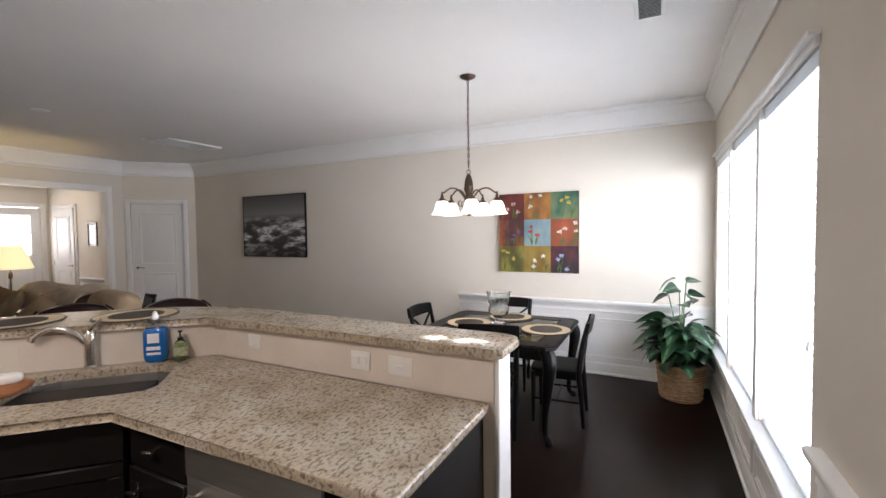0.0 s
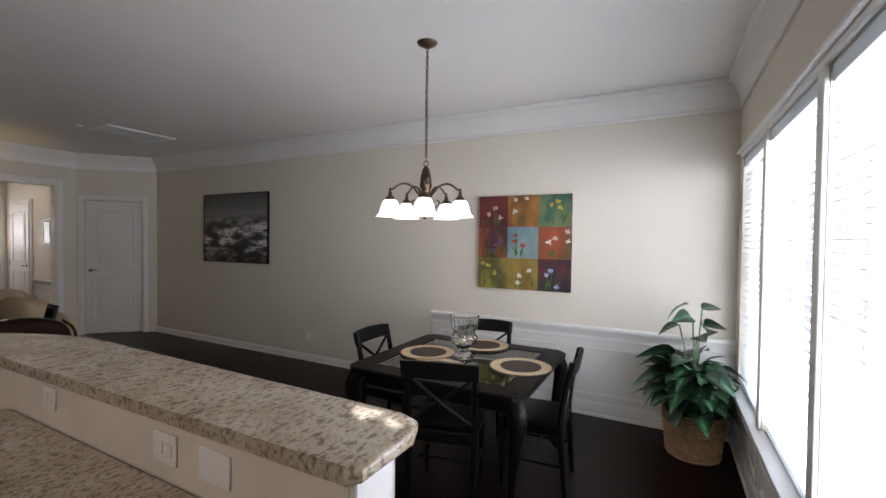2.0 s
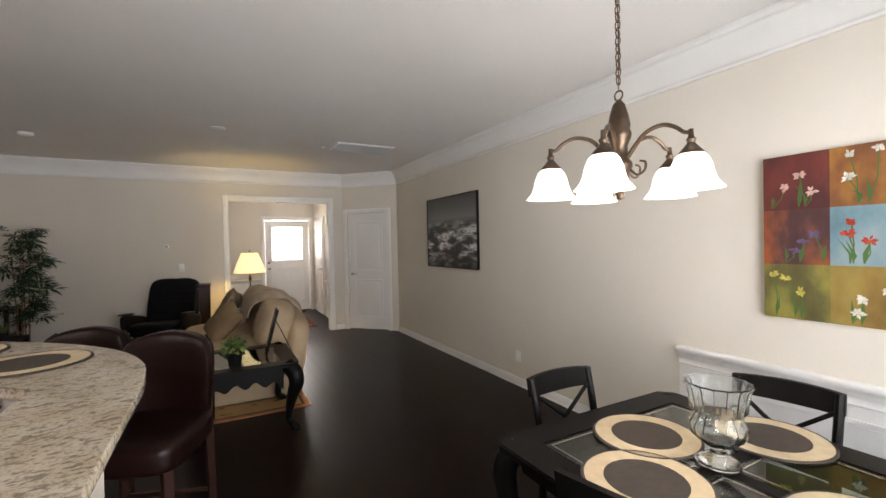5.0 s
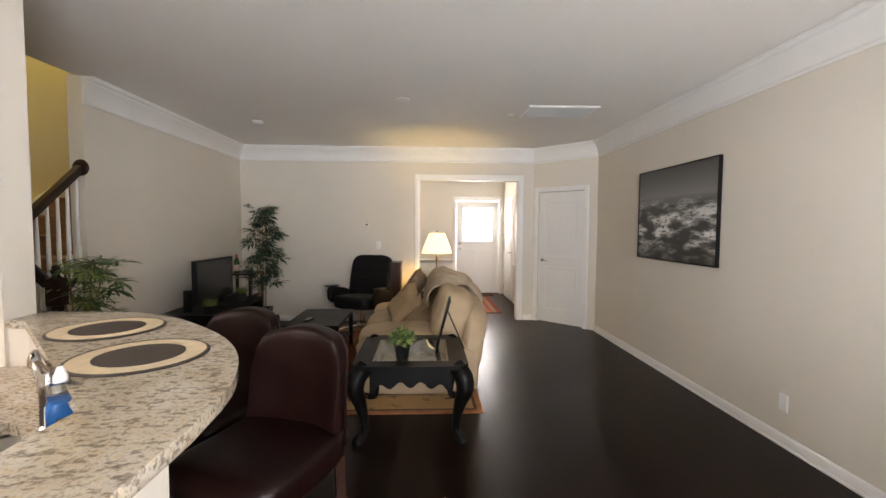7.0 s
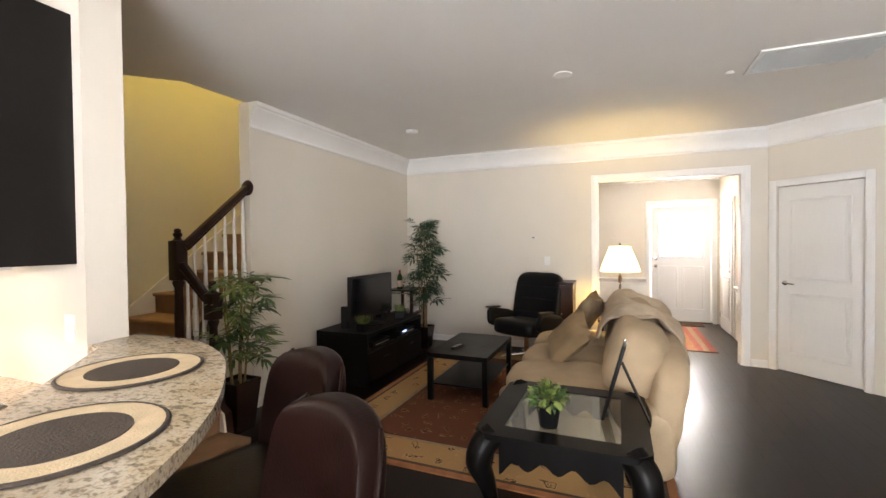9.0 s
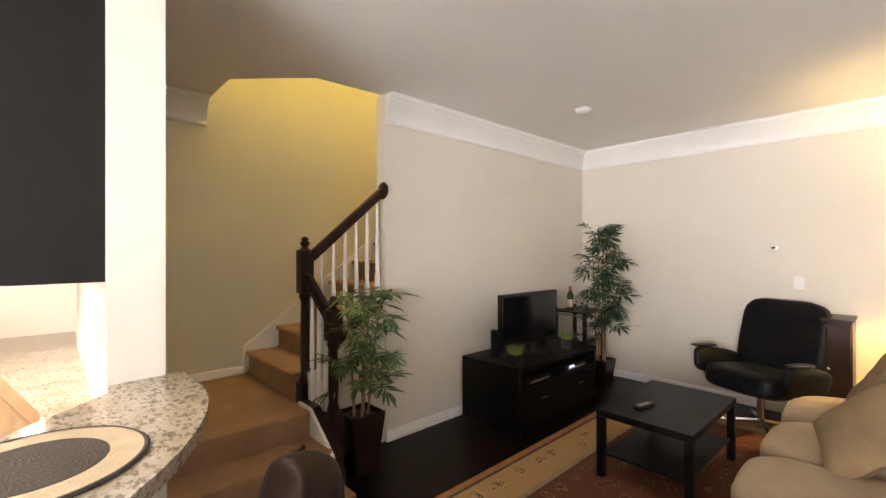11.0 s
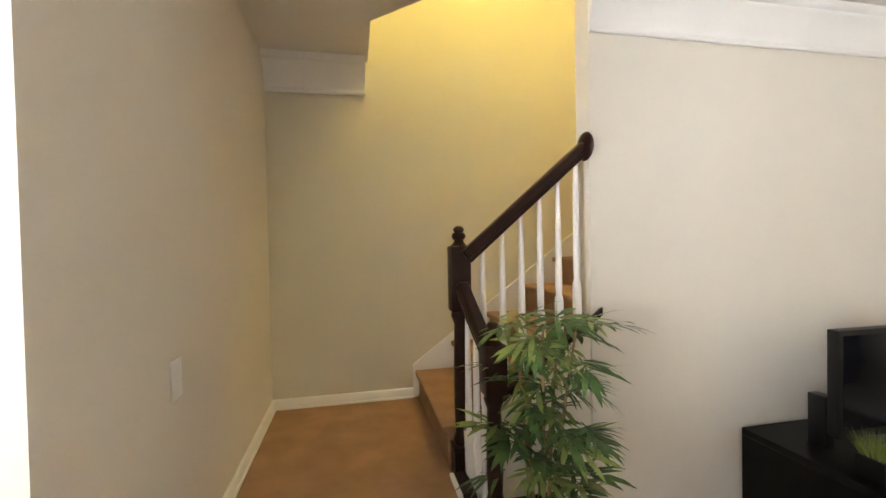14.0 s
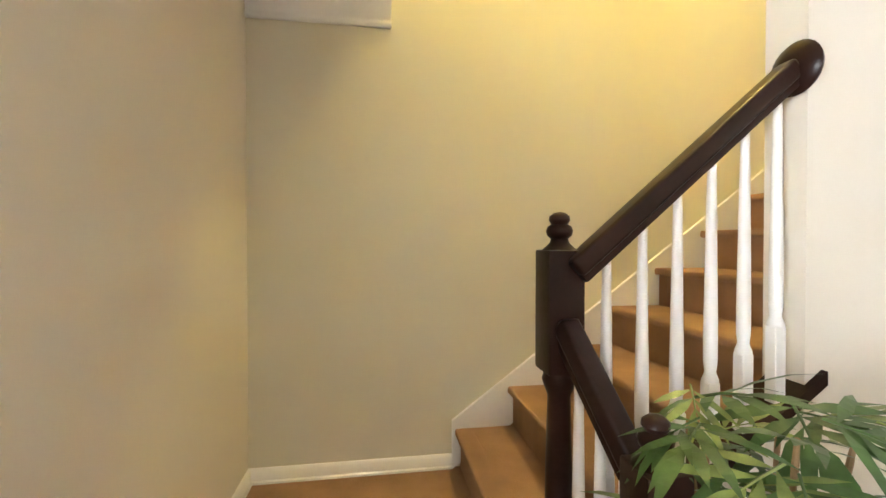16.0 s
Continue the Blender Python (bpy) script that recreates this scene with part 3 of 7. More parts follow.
pane = part("pane", bm, sheer_mat("frosted_pane", (0.92, 0.93, 0.95), 0.9), fd, "frosted bright door pane")
for x0, x1 in ((0.10, 0.43), (0.50, 0.83)):
    bm = BM()
    for a, b, c, e in ((x0, x1, 0.22, 0.245), (x0, x1, 0.975, 1.0), (x0, x0 + 0.025, 0.245, 0.975), (x1 - 0.025, x1, 0.245, 0.975)):
        box(bm, a, b, 0.0, 0.012, c, e, 0.004, 1)
    part("door_panel", bm, DOORPAINT, fd)
bm = BM()
lathe(bm, [(0.028, 0), (0.028, 0.008), (0.012, 0.012), (0.012, 0.035), (0.027, 0.05), (0.027, 0.065), (0.012, 0.075)], 16, pose(0.07, 0.01, 1.0, 90))
lathe(bm, [(0.028, 0), (0.028, 0.01), (0.02, 0.016)], 16, pose(0.07, 0.01, 1.13, 90))
part("door_knob", bm, CHROME, fd)
bm = BM()
box(bm, -0.02, 0.95, -0.05, 0.06, 0.0, 0.02, 0.004, 1)
part("threshold", bm, BRONZE, fd, "dark bronze threshold")
casing("front_door_trim", pose(-10.16, 3.05, 0, 0, 0, 90), 0.95, 2.08, 0.08)
wainscot("wainscot_foyer_west", (-10.16, 2.07), (-10.16, 2.97), (1, 0), [(0.08, 0.42, 0.22, 0.55), (0.47, 0.82, 0.22, 0.55)])
wainscot("wainscot_foyer_north", (-9.0, 4.12), (-7.62, 4.12), (0, -1), [(0.08, 0.62, 0.22, 0.55), (0.70, 1.28, 0.22, 0.55)])
panel_door("door_3", pose(-9.08, 4.118, 0, 0, 0, 0) @ pose(-0.80, -0.036, 0), 0.74, 2.04, "closed white panelled foyer door", 0.66, [(0.11, 0.63, 1.02, 1.90), (0.11, 0.63, 0.20, 0.88)])
casing("foyer_door_trim", pose(-9.88, 4.12, 0), 0.74, 2.045)
crown((-10.16, 4.12), (-7.6, 4.12), (0, -1))
crown((-10.16, 2.07), (-10.16, 4.12), (1, 0))


def picture_frame(name, m, w, h, fw, fmat, inner, label, depth=0.02, rim=None):
    p = thing(name, m, label, "picture")
    bm = BM()
    for x0, x1, z0, z1 in ((-w / 2, w / 2, -h / 2, -h / 2 + fw), (-w / 2, w / 2, h / 2 - fw, h / 2), (-w / 2, -w / 2 + fw, -h / 2 + fw, h / 2 - fw), (w / 2 - fw, w / 2, -h / 2 + fw, h / 2 - fw)):
        box(bm, x0, x1, -depth, -0.001, z0, z1, 0.003, 1)
    part("frame", bm, fmat, p)
    bm = BM()
    box(bm, -w / 2 + fw, w / 2 - fw, -depth * 0.6, -0.001, -h / 2 + fw, h / 2 - fw)
    part("print", bm, inner, p)
    return p


PALE = mat("pale_print", (0.72, 0.73, 0.72), 0.3, var=0.15, scale=9, relief=0)
picture_frame("foyer_picture", pose(-8.53, 4.12, 1.55), 0.30, 0.42, 0.035, BLACKWOOD, PALE, "small black framed pale print on the foyer wall")
picture_frame("foyer_side_picture", pose(-8.2, 2.07, 1.62, 0, 0, 180), 0.5, 0.72, 0.04, BLACKWOOD, PALE, "black framed print on the foyer side wall")

RUGRED = mat("red_rug_wool", (0.30, 0.075, 0.045), 0.95, var=0.25, scale=14, fine=220, relief=0.8)
RUGTAN = mat("tan_rug_wool", (0.33, 0.22, 0.12), 0.95, var=0.2, scale=14, fine=220, relief=0.8)
RUGBROWN = mat("brown_rug_wool", (0.085, 0.045, 0.025), 0.95, var=0.3, scale=14, fine=220, relief=0.8)
RUGORANGE = mat("rust_rug_wool", (0.36, 0.145, 0.055), 0.95, var=0.2, scale=14, fine=220, relief=0.8)
fr = thing("foyer_runner", pose(-8.85, 3.42, 0), "narrow striped red and tan runner rug on the foyer floor", "rug")
for i, (y0, y1, m_) in enumerate(((-0.28, -0.20, RUGRED), (-0.20, -0.13, RUGTAN), (-0.13, -0.06, RUGRED), (-0.06, 0.06, RUGORANGE), (0.06, 0.13, RUGRED), (0.13, 0.20, RUGTAN), (0.20, 0.28, RUGRED))):
    bm = BM()
    box(bm, -0.85, 0.85, y0, y1, 0.001, 0.010, 0.002, 1)
    part("stripe", bm, m_, fr)
for x in (-0.87, 0.87):
    bm = BM()
    box(bm, x - 0.02, x + 0.02, -0.28, 0.28, 0.001, 0.011, 0.002, 1)
    part("border", bm, RUGBROWN, fr)
dm = thing("door_mat", pose(-9.95, 3.5, 0), "small dark door mat at the front door", "door mat")
bm = BM()
box(bm, -0.17, 0.17, -0.35, 0.35, 0.001, 0.012, 0.004, 1)
part("mat", bm, RUGBROWN, dm)

# ---- stairs ----
ST0, ST1 = -3.74, -2.791
steps = [(-0.35, LAND), (-0.08, LAND * 2 / 3), (0.19, LAND / 3)]
tagged(thing("stairs_lower", pose(0, 0, 0), "carpeted tan lower stair flight rising to a landing", "stairs", "", "structure"))
low = bpy.data.objects["stairs_lower"]
prev = -1.549
for y, z in steps:
    bm = BM()
    box(bm, ST0, ST1, prev, y, 0.0, z, 0.0)
    b2 = BM()
    box(b2, ST0, ST1, y - 0.06, y + 0.010, z - 0.036, z + 0.003, 0.009, 3)
    join(bm, b2)
    part("step", bm, CARPET, low)
    prev = y + 0.0005
up = thing("stairs_upper", pose(0, 0, 0), "carpeted tan upper stair flight climbing behind the wall", "stairs", "", "structure")
RUN, RISE = 0.255, 0.187
for i in range(12):
    x1 = ST0 - i * RUN
    z = LAND + (i + 1) * RISE
    bm = BM()
    box(bm, x1 - RUN - 0.01, x1, -1.549, -0.62, max(0, z - 0.45), z)
    b2 = BM()
    box(b2, x1 - 0.06, x1 + 0.026, -1.549, -0.62, z - 0.034, z + 0.001, 0.014, 3)
    join(bm, b2)
    part("step", bm, CARPET, up)
bm = BM()
pts = [(-3.70, LAND), (-3.70, LAND + 0.225), (-7.0, LAND + 0.225 + 3.3 * RISE / RUN), (-7.0, LAND + 3.3 * RISE / RUN - 0.2)]
a = [bm.verts.new((x, -1.549, z)) for x, z in pts]
b = [bm.verts.new((x, -1.530, z)) for x, z in pts]
bm.faces.new(a)
bm.faces.new(b[::-1])
for i in range(4):
    bm.faces.new((a[i], a[(i + 1) % 4], b[(i + 1) % 4], b[i]))
structure("stair_skirt", bm, WHITE, "white painted skirt board along the stairs", "stair trim")
# outer stringers with a dark cap
YR = -0.53


def slab(bm, pts, y0, y1):
    a = [bm.verts.new((x, y0, z)) for x, z in pts]
    b = [bm.verts.new((x, y1, z)) for x, z in pts]
    bm.faces.new(a)
    bm.faces.new(b[::-1])
    for i in range(len(pts)):
        bm.faces.new((a[i], a[(i + 1) % len(pts)], b[(i + 1) % len(pts)], b[i]))


SL = RISE / RUN
bm = BM()
slab(bm, [(-3.80, 0), (-3.80, LAND + 0.20), (-4.43, LAND + 0.20 + 0.63 * SL), (-4.43, 0)], -0.60, -0.515)
structure("wall_stair_stringer", bm, WALL, "beige wall below the stair balustrade", "wall")
bm = BM()
slab(bm, [(-3.80, LAND + 0.201), (-3.80, LAND + 0.236), (-4.48, LAND + 0.236 + 0.68 * SL), (-4.48, LAND + 0.201 + 0.68 * SL)], -0.61, -0.488)
rail_u = thing("stair_balustrade", pose(0, 0, 0), "dark stained stair handrail with white balusters and turned newels", "balustrade")
part("base_cap", bm, DARKWOOD, rail_u, "dark stained base cap")


def newel(name, x, y, z0, z1, block, parent, plinth):
    """A square post: plinth, turned neck, upper block and finial."""
    bm = BM()
    s = 0.046
    box(bm, x - s, x + s, y - s, y + s, z0, z0 + plinth, 0.004, 1)
    box(bm, x - s * 1.08, x + s * 1.08, y - s * 1.08, y + s * 1.08, z0 + plinth, z0 + plinth + 0.022, 0.008, 2)
    zb = z1 - 0.095
    L = zb - block - (z0 + plinth + 0.022)
    lathe(bm, [(0.036, 0), (0.042, 0.02), (0.034, 0.045), (0.030, 0.06), (0.034, L * 0.3), (0.033, L * 0.6), (0.028, L - 0.06), (0.036, L - 0.04), (0.042, L - 0.02), (0.036, L)], 20, pose(x, y, z0 + plinth + 0.022))
    box(bm, x - s, x + s, y - s, y + s, zb - block, zb, 0.007, 2)
    lathe(bm, [(0.044, 0), (0.034, 0.008), (0.024, 0.018), (0.021, 0.028), (0.030, 0.036), (0.033, 0.048), (0.029, 0.058), (0.020, 0.064), (0.026, 0.074), (0.024, 0.084), (0.014, 0.092), (0.0, 0.095)], 20, pose(x, y, zb - 0.001))
    return part(name, bm, DARKWOOD, parent)


NU, NL = (-3.80, -0.575), (-3.865, -0.295)
newel("newel_post", *NU, LAND - 0.30, 1.60, 0.30, rail_u, 0.40)
newel("newel_post", *NL, 0.0, 1.205, 0.20, rail_u, 0.42)


def handrail(p, q, parent):
    p, q = Vector(p), Vector(q)
    d = q - p
    m = Matrix.Translation(p) @ d.to_track_quat("X", "Z").to_matrix().to_4x4()
    bm = BM()
    box(bm, 0, d.length, -0.029, 0.029, -0.030, 0.018, 0.012, 3)
    box(bm, 0, d.length, -0.022, 0.022, -0.048, -0.024, 0.006, 2)
    bm.transform(m)
    return part("handrail", bm, DARKWOOD, parent)


HU0, HU1 = (-3.81, YR, 1.464), (-4.405, YR, 1.464 + 0.595 * 0.86)
handrail(HU0, HU1, rail_u)
HL0, HL1 = (NU[0], NU[1] + 0.04, 1.335), (NL[0], NL[1] - 0.04, 1.07)
handrail(HL0, HL1, rail_u)
bm = BM()
lathe(bm, [(0.066, 0), (0.070, 0.008), (0.062, 0.018), (0.045, 0.024), (0.03, 0.03)], 24, pose(-4.43, YR, HU1[2] - 0.005, 0, 90, 0))
part("rosette", bm, DARKWOOD, rail_u, "round dark rail rosette")


def baluster(x, y, z0, z1, parent):
    bm = BM()
    box(bm, x - 0.016, x + 0.016, y - 0.016, y + 0.016, z0, z0 + 0.20, 0.002, 1)
    h = z1 - z0
    lathe(bm, [(0.018, 0.195), (0.020, 0.205), (0.013, 0.225), (0.016, 0.25), (0.0165, 0.32), (0.012, h * 0.8), (0.0095, h)], 12, pose(x, y, z0))
    return part("baluster", bm, WHITE, parent, "white turned baluster")


for i in range(6):
    x = -3.90 - i * 0.094
    baluster(x, YR, LAND + 0.23 + (-3.80 - x) * SL, HU0[2] - 0.03 + (HU0[0] - x) * 0.86, rail_u)
for i in range(3):
    u = 0.2 + 0.3 * i
    baluster(HL0[0] + u * (HL1[0] - HL0[0]), HL0[1] + u * (HL1[1] - HL0[1]), LAND + 0.02 - 0.10 * u, HL0[2] - 0.035 + u * (HL1[2] - HL0[2]), rail_u)
# lower stringer: white skirt, dark outer board
bm = BM()
s0 = [(-0.52, 0), (-0.52, LAND + 0.02), (-0.35, LAND + 0.02), (-0.05, 0.28), (-0.01, 0.0)]
for xx0, xx1, mm, nm in ((-3.742, -3.725, WHITE, "stair_skirt_lower"), (-3.80, -3.743, DARKWOOD, "stair_stringer_lower")):
    bm = BM()
    a = [bm.verts.new((xx0, y, z)) for y, z in s0]
    b = [bm.verts.new((xx1, y, z)) for y, z in s0]
    bm.faces.new(a)
    bm.faces.new(b[::-1])
    for i in range(5):
        bm.faces.new((a[i], a[(i + 1) % 5], b[(i + 1) % 5], b[i]))
    structure(nm, bm, mm, "side board of the lower stair flight", "stair trim")

# ---- breakfast bar and kitchen ----
KY = 1.615
BARZ = 1.072
CTZ = 0.868
bm = BM()
inner = [(-0.132, KY), (-1.69, KY), (-2.645, 0.60)]
outer = [(-2.645, 0.80), (-1.75, 1.725), (-0.132, 1.725)]
prism(bm, inner + [(-2.645, 0.51), (-2.75, 0.51), (-2.75, 0.76)] + outer[1:], 0, BARZ - 0.036)
structure("wall_bar", bm, WALL, "beige half-height wall carrying the breakfast bar", "wall")
bm = BM()
box(bm, -0.131, -0.113, KY - 0.012, 1.737, 0, BARZ - 0.037, 0.004, 1)
box(bm, -0.22, -0.113, 1.725, 1.739, 0, BARZ - 0.037, 0.004, 1)
structure("bar_end_trim", bm, WHITE, "white painted end board of the bar wall", "trim")
bm = BM()
prism(bm, [(-0.133, KY - 0.010), (-1.694, KY - 0.010), (-2.644, 0.605), (-2.644, 0.59), (-2.644, 0.62), (-1.69, KY + 0.001), (-0.133, KY + 0.001)][:3] + [(-2.644, 0.62), (-1.69, KY + 0.001), (-0.133, KY + 0.001)], CTZ, BARZ - 0.037)
structure("backsplash", bm, TILE, "plain beige backsplash strip behind the counter", "backsplash")
bar_pts = [(-0.12, 1.575), (-0.095, 1.60), (-0.09, 1.775), (-0.115, 1.835), (-0.175, 1.858)]
bar_pts += [(p.x, p.y) for p in curve_pts([(-1.60, 1.862, 0), (-1.85, 1.835, 0), (-2.10, 1.745, 0), (-2.33, 1.595, 0), (-2.54, 1.39, 0), (-2.70, 1.19, 0), (-2.81, 0.96, 0), (-2.86, 0.74, 0)], 3)]
bar_pts += [(-2.86, 0.48), (-2.793, 0.48), (-2.793, 0.513), (-2.632, 0.513), (-2.637, 0.61), (-1.70, 1.575)]
bm = BM()
prism(bm, bar_pts, BARZ - 0.036, BARZ, 0.011, 3)
bb = thing("breakfast_bar", pose(0, 0, 0), "raised curved breakfast bar in speckled beige granite", "countertop")
part("granite_slab", bm, GRANITE, bb)
# lower counter: L with the sink corner cut out
sink_c = (-1.775, 1.09)
cnt = [(-0.152, 0.965), (-0.152, KY - 0.011), (-1.695, KY - 0.011), (-2.644, 0.60), (-2.644, -2.19), (-2.02, -2.19), (-2.02, 0.30), (-1.355, 0.965)]
bm = BM()
prism(bm, cnt, CTZ - 0.036, CTZ, 0.009, 3)
kc = thing("kitchen_counter", pose(0, 0, 0), "speckled beige granite kitchen counter with a corner sink", "countertop")
ct = part("granite_slab", bm, GRANITE, kc)
cut = BM()
soft(cut, 0.56, 0.40, 0.2, pose(*sink_c, CTZ, 0, 0, 45), 6, 6)
cutter = obj("sink_hole", cut, None)
mod = ct.modifiers.new("hole", "BOOLEAN")
mod.object, mod.operation, mod.solver = cutter, "DIFFERENCE", "EXACT"
dg = bpy.context.evaluated_depsgraph_get()
dg.update()
cm = bpy.data.meshes.new_from_object(ct.evaluated_get(dg))
ct.modifiers.clear()
ct.data = cm
bpy.data.objects.remove(cutter)
sk = thing("kitchen_sink", pose(*sink_c, CTZ - 0.20, 0, 0, 45), "stainless steel corner kitchen sink bowl", "sink")
b = BM()
bmesh.ops.create_cube(b, size=2)
bmesh.ops.delete(b, geom=[f for f in b.faces if f.normal.z > 0.9], context="FACES")
bmesh.ops.bevel(b, geom=b.edges[:], offset=0.3, segments=5, affect="EDGES")
for v in b.verts:
    v.co = Vector((v.co.x * 0.282, v.co.y * 0.202, (v.co.z + 1) * 0.086))
part("bowl", b, STEEL, sk)
bm = BM()
lathe(bm, [(0.0, 0.004), (0.04, 0.004), (0.045, 0.008), (0.03, 0.012)], 20)
part("drain", bm, CHROME, sk)
fc = thing("kitchen_faucet", pose(-2.04, 1.20, CTZ, 0, 0, -45), "satin nickel single-lever kitchen faucet", "faucet")
bm = BM()
lathe(bm, [(0.034, 0), (0.034, 0.008), (0.026, 0.016), (0.024, 0.10), (0.027, 0.13), (0.024, 0.17), (0.014, 0.185)], 20)
part("body", bm, CHROME, fc)
bm = BM()
tube(bm, curve_pts([(0, -0.005, 0.11), (0.02, -0.06, 0.18), (0.02, -0.14, 0.205), (0.02, -0.20, 0.175), (0.02, -0.215, 0.15)], 6), lerp_list([0.017, 0.015, 0.014, 0.016, 0.017], 25), 12)
part("spout", bm, CHROME, fc)
bm = BM()
tube(bm, curve_pts([(0, 0, 0.17), (0.015, 0.02, 0.20), (0.03, 0.06, 0.235)], 5), lerp_list([0.014, 0.009, 0.007], 11), 10)
part("lever", bm, CHROME, fc)


def bottle(name, m, prof, mt, label, extra=()):
    t_ = thing(name, m, label, "bottle")
    bm = BM()
    lathe(bm, prof, 20)
    part("body", bm, mt, t_)
    for nm, pf, mm in extra:
        bm = BM()
        lathe(bm, pf, 20)
        part(nm, bm, mm, t_)
    return t_


BLUESOAP = mat("blue_liquid_soap", (0.01, 0.13, 0.42), 0.2, var=0.1, relief=0)
db = thing("dish_soap_bottle", pose(-1.85, 1.395, CTZ, 0, 0, 40) @ Matrix.Scale(1.18, 4), "large bottle of blue dish soap beside the sink", "bottle")
bm = BM()
soft(bm, 0.085, 0.055, 0.15, pose(0, 0, 0.075), 6, 5)
part("body", bm, BLUESOAP, db)
bm = BM()
soft(bm, 0.07, 0.05, 0.06, pose(0, 0, 0.155), 3, 4)
part("shoulder", bm, glass_mat("soap_bottle_plastic", (0.8, 0.9, 0.97), 0.1), db)
bm = BM()
lathe(bm, [(0.014, 0.178), (0.014, 0.195), (0.011, 0.2), (0.006, 0.215)], 14)
part("cap", bm, OUTLET, db, "white push-pull cap")
for s_ in (-1, 1):
    bm = BM()
    box(bm, -0.022, 0.022, s_ * 0.0275 - 0.0015, s_ * 0.0275 + 0.0015, 0.085, 0.125, 0.001, 1)
    box(bm, -0.026, 0.026, s_ * 0.0275 - 0.001, s_ * 0.0275 + 0.001, 0.035, 0.045)
    box(bm, -0.026, 0.026, s_ * 0.0275 - 0.001, s_ * 0.0275 + 0.001, 0.055, 0.070)
    part("printed_label", bm, OUTLET, db)
bottle("hand_soap_bottle", pose(-1.765, 1.465, CTZ), [(0.028, 0), (0.032, 0.005), (0.032, 0.075), (0.022, 0.095), (0.012, 0.105)], glass_mat("green_soap", (0.75, 0.9, 0.6), 0.08), "small clear hand soap bottle with a pump",
       [("printed_label", [(0.0325, 0.025), (0.0328, 0.03), (0.0328, 0.065), (0.0325, 0.07)], mat("leafy_label", (0.5, 0.55, 0.35), 0.5, var=0.4, scale=60)), ("pump", [(0.013, 0.104), (0.013, 0.116), (0.004, 0.118), (0.004, 0.14), (0.011, 0.142), (0.011, 0.15)], BLACKPLASTIC)])
# dish rack towel by the sink
tw = thing("dish_towel", pose(-2.03, 0.80, CTZ, 0, 0, 45), "folded red and orange dish towel on the counter", "towel")
bm = BM()
soft(bm, 0.34, 0.22, 0.03, pose(0, 0, 0.015), 5, 7, 0.008)
part("cloth", bm, RUGORANGE, tw)
sb = thing("dish_brush", pose(-2.0, 0.87, CTZ + 0.028, 0, 0, 70), "white and black dish brush lying on a towel", "brush")
bm = BM()
soft(bm, 0.14, 0.055, 0.045, pose(0, 0, 0.022), 3.5, 5)
part("head", bm, OUTLET, sb)
bm = BM()
tube(bm, [(-0.06, 0, 0.022), (-0.13, 0.01, 0.02), (-0.2, 0.012, 0.015)], [0.014, 0.011, 0.013], 10)
part("grip", bm, BLACKPLASTIC, sb)


def cover_plate(m, two=False, w=0.115, h=0.073, sockets=True, label="white outlet cover plate on the backsplash"):
    t_ = thing("outlet_plate", m, label, "outlet")
    bm = BM()
    box(bm, -w / 2, w / 2, -0.006, 0, -h / 2, h / 2, 0.003, 2)
    part("plate", bm, OUTLET, t_)
    bm = BM()
    if sockets:
        for x in (-0.02, 0.02):
            box(bm, x - 0.014, x + 0.014, -0.0085, -0.005, -0.016, 0.016, 0.003, 2)
        part("socket", bm, OUTLET, t_)
    else:
        box(bm, -0.012, 0.012, -0.009, -0.005, -0.005, 0.005, 0.002, 1)
        part("toggle", bm, OUTLET, t_)


cover_plate(pose(-1.388, KY - 0.0105, 0.965), w=0.085)
cover_plate(pose(-0.735, KY - 0.0105, 0.955), w=0.10, h=0.08)
cover_plate(pose(-0.535, KY - 0.0105, 0.955), sockets=False, w=0.115, h=0.08, label="white switch cover plate on the backsplash")
cover_plate(pose(-2.79, -0.075, 1.13, 0, 0, -90), sockets=False, w=0.075, h=0.118, label="white light switch plate on the stair wall")


def cabinet(name, m, w, d, h, fronts, label, knob=True, toe=0.1, mt=None):
    """Base unit: local x along the front, front at y = 0, body towards +y; fronts: (x0, x1, z0, z1, knob x, knob z)."""
    c = thing(name, m, label, "cabinet")
    bm = BM()
    box(bm, 0.002, w - 0.002, 0.02, d, toe, h, 0.002, 1)
    if toe:
        box(bm, 0.002, w - 0.002, 0.07, d, 0.0, toe)
    part("body", bm, CABINET, c)
    for x0, x1, z0, z1, kx, kz in fronts:
        bm = BM()
        box(bm, x0 + 0.003, x1 - 0.003, 0.0, 0.019, z0 + 0.003, z1 - 0.003, 0.003, 1)
        if z1 - z0 > 0.25:
            f = 0.055
            for a, b, e, g in ((x0 + 0.003, x1 - 0.003, z0 + 0.003, z0 + f), (x0 + 0.003, x1 - 0.003, z1 - f, z1 - 0.003), (x0 + 0.003, x0 + f, z0 + f, z1 - f), (x1 - f, x1 - 0.003, z0 + f, z1 - f)):
                box(bm, a, b, -0.008, 0.001, e, g, 0.003, 1)
        dr = part("door" if z1 - z0 > 0.25 else "drawer", bm, CABINET, c)
        if kx is not None:
            bm = BM()
            tube(bm, [(kx, 0.0, kz), (kx, -0.028, kz)], 0.005, 8)
            tube(bm, [(kx - 0.03, -0.03, kz - 0.004), (kx, -0.032, kz), (kx + 0.03, -0.03, kz + 0.004)], [0.006, 0.010, 0.006], 10)
            part("knob", bm, CHROME, dr, "satin nickel knob")
    return c


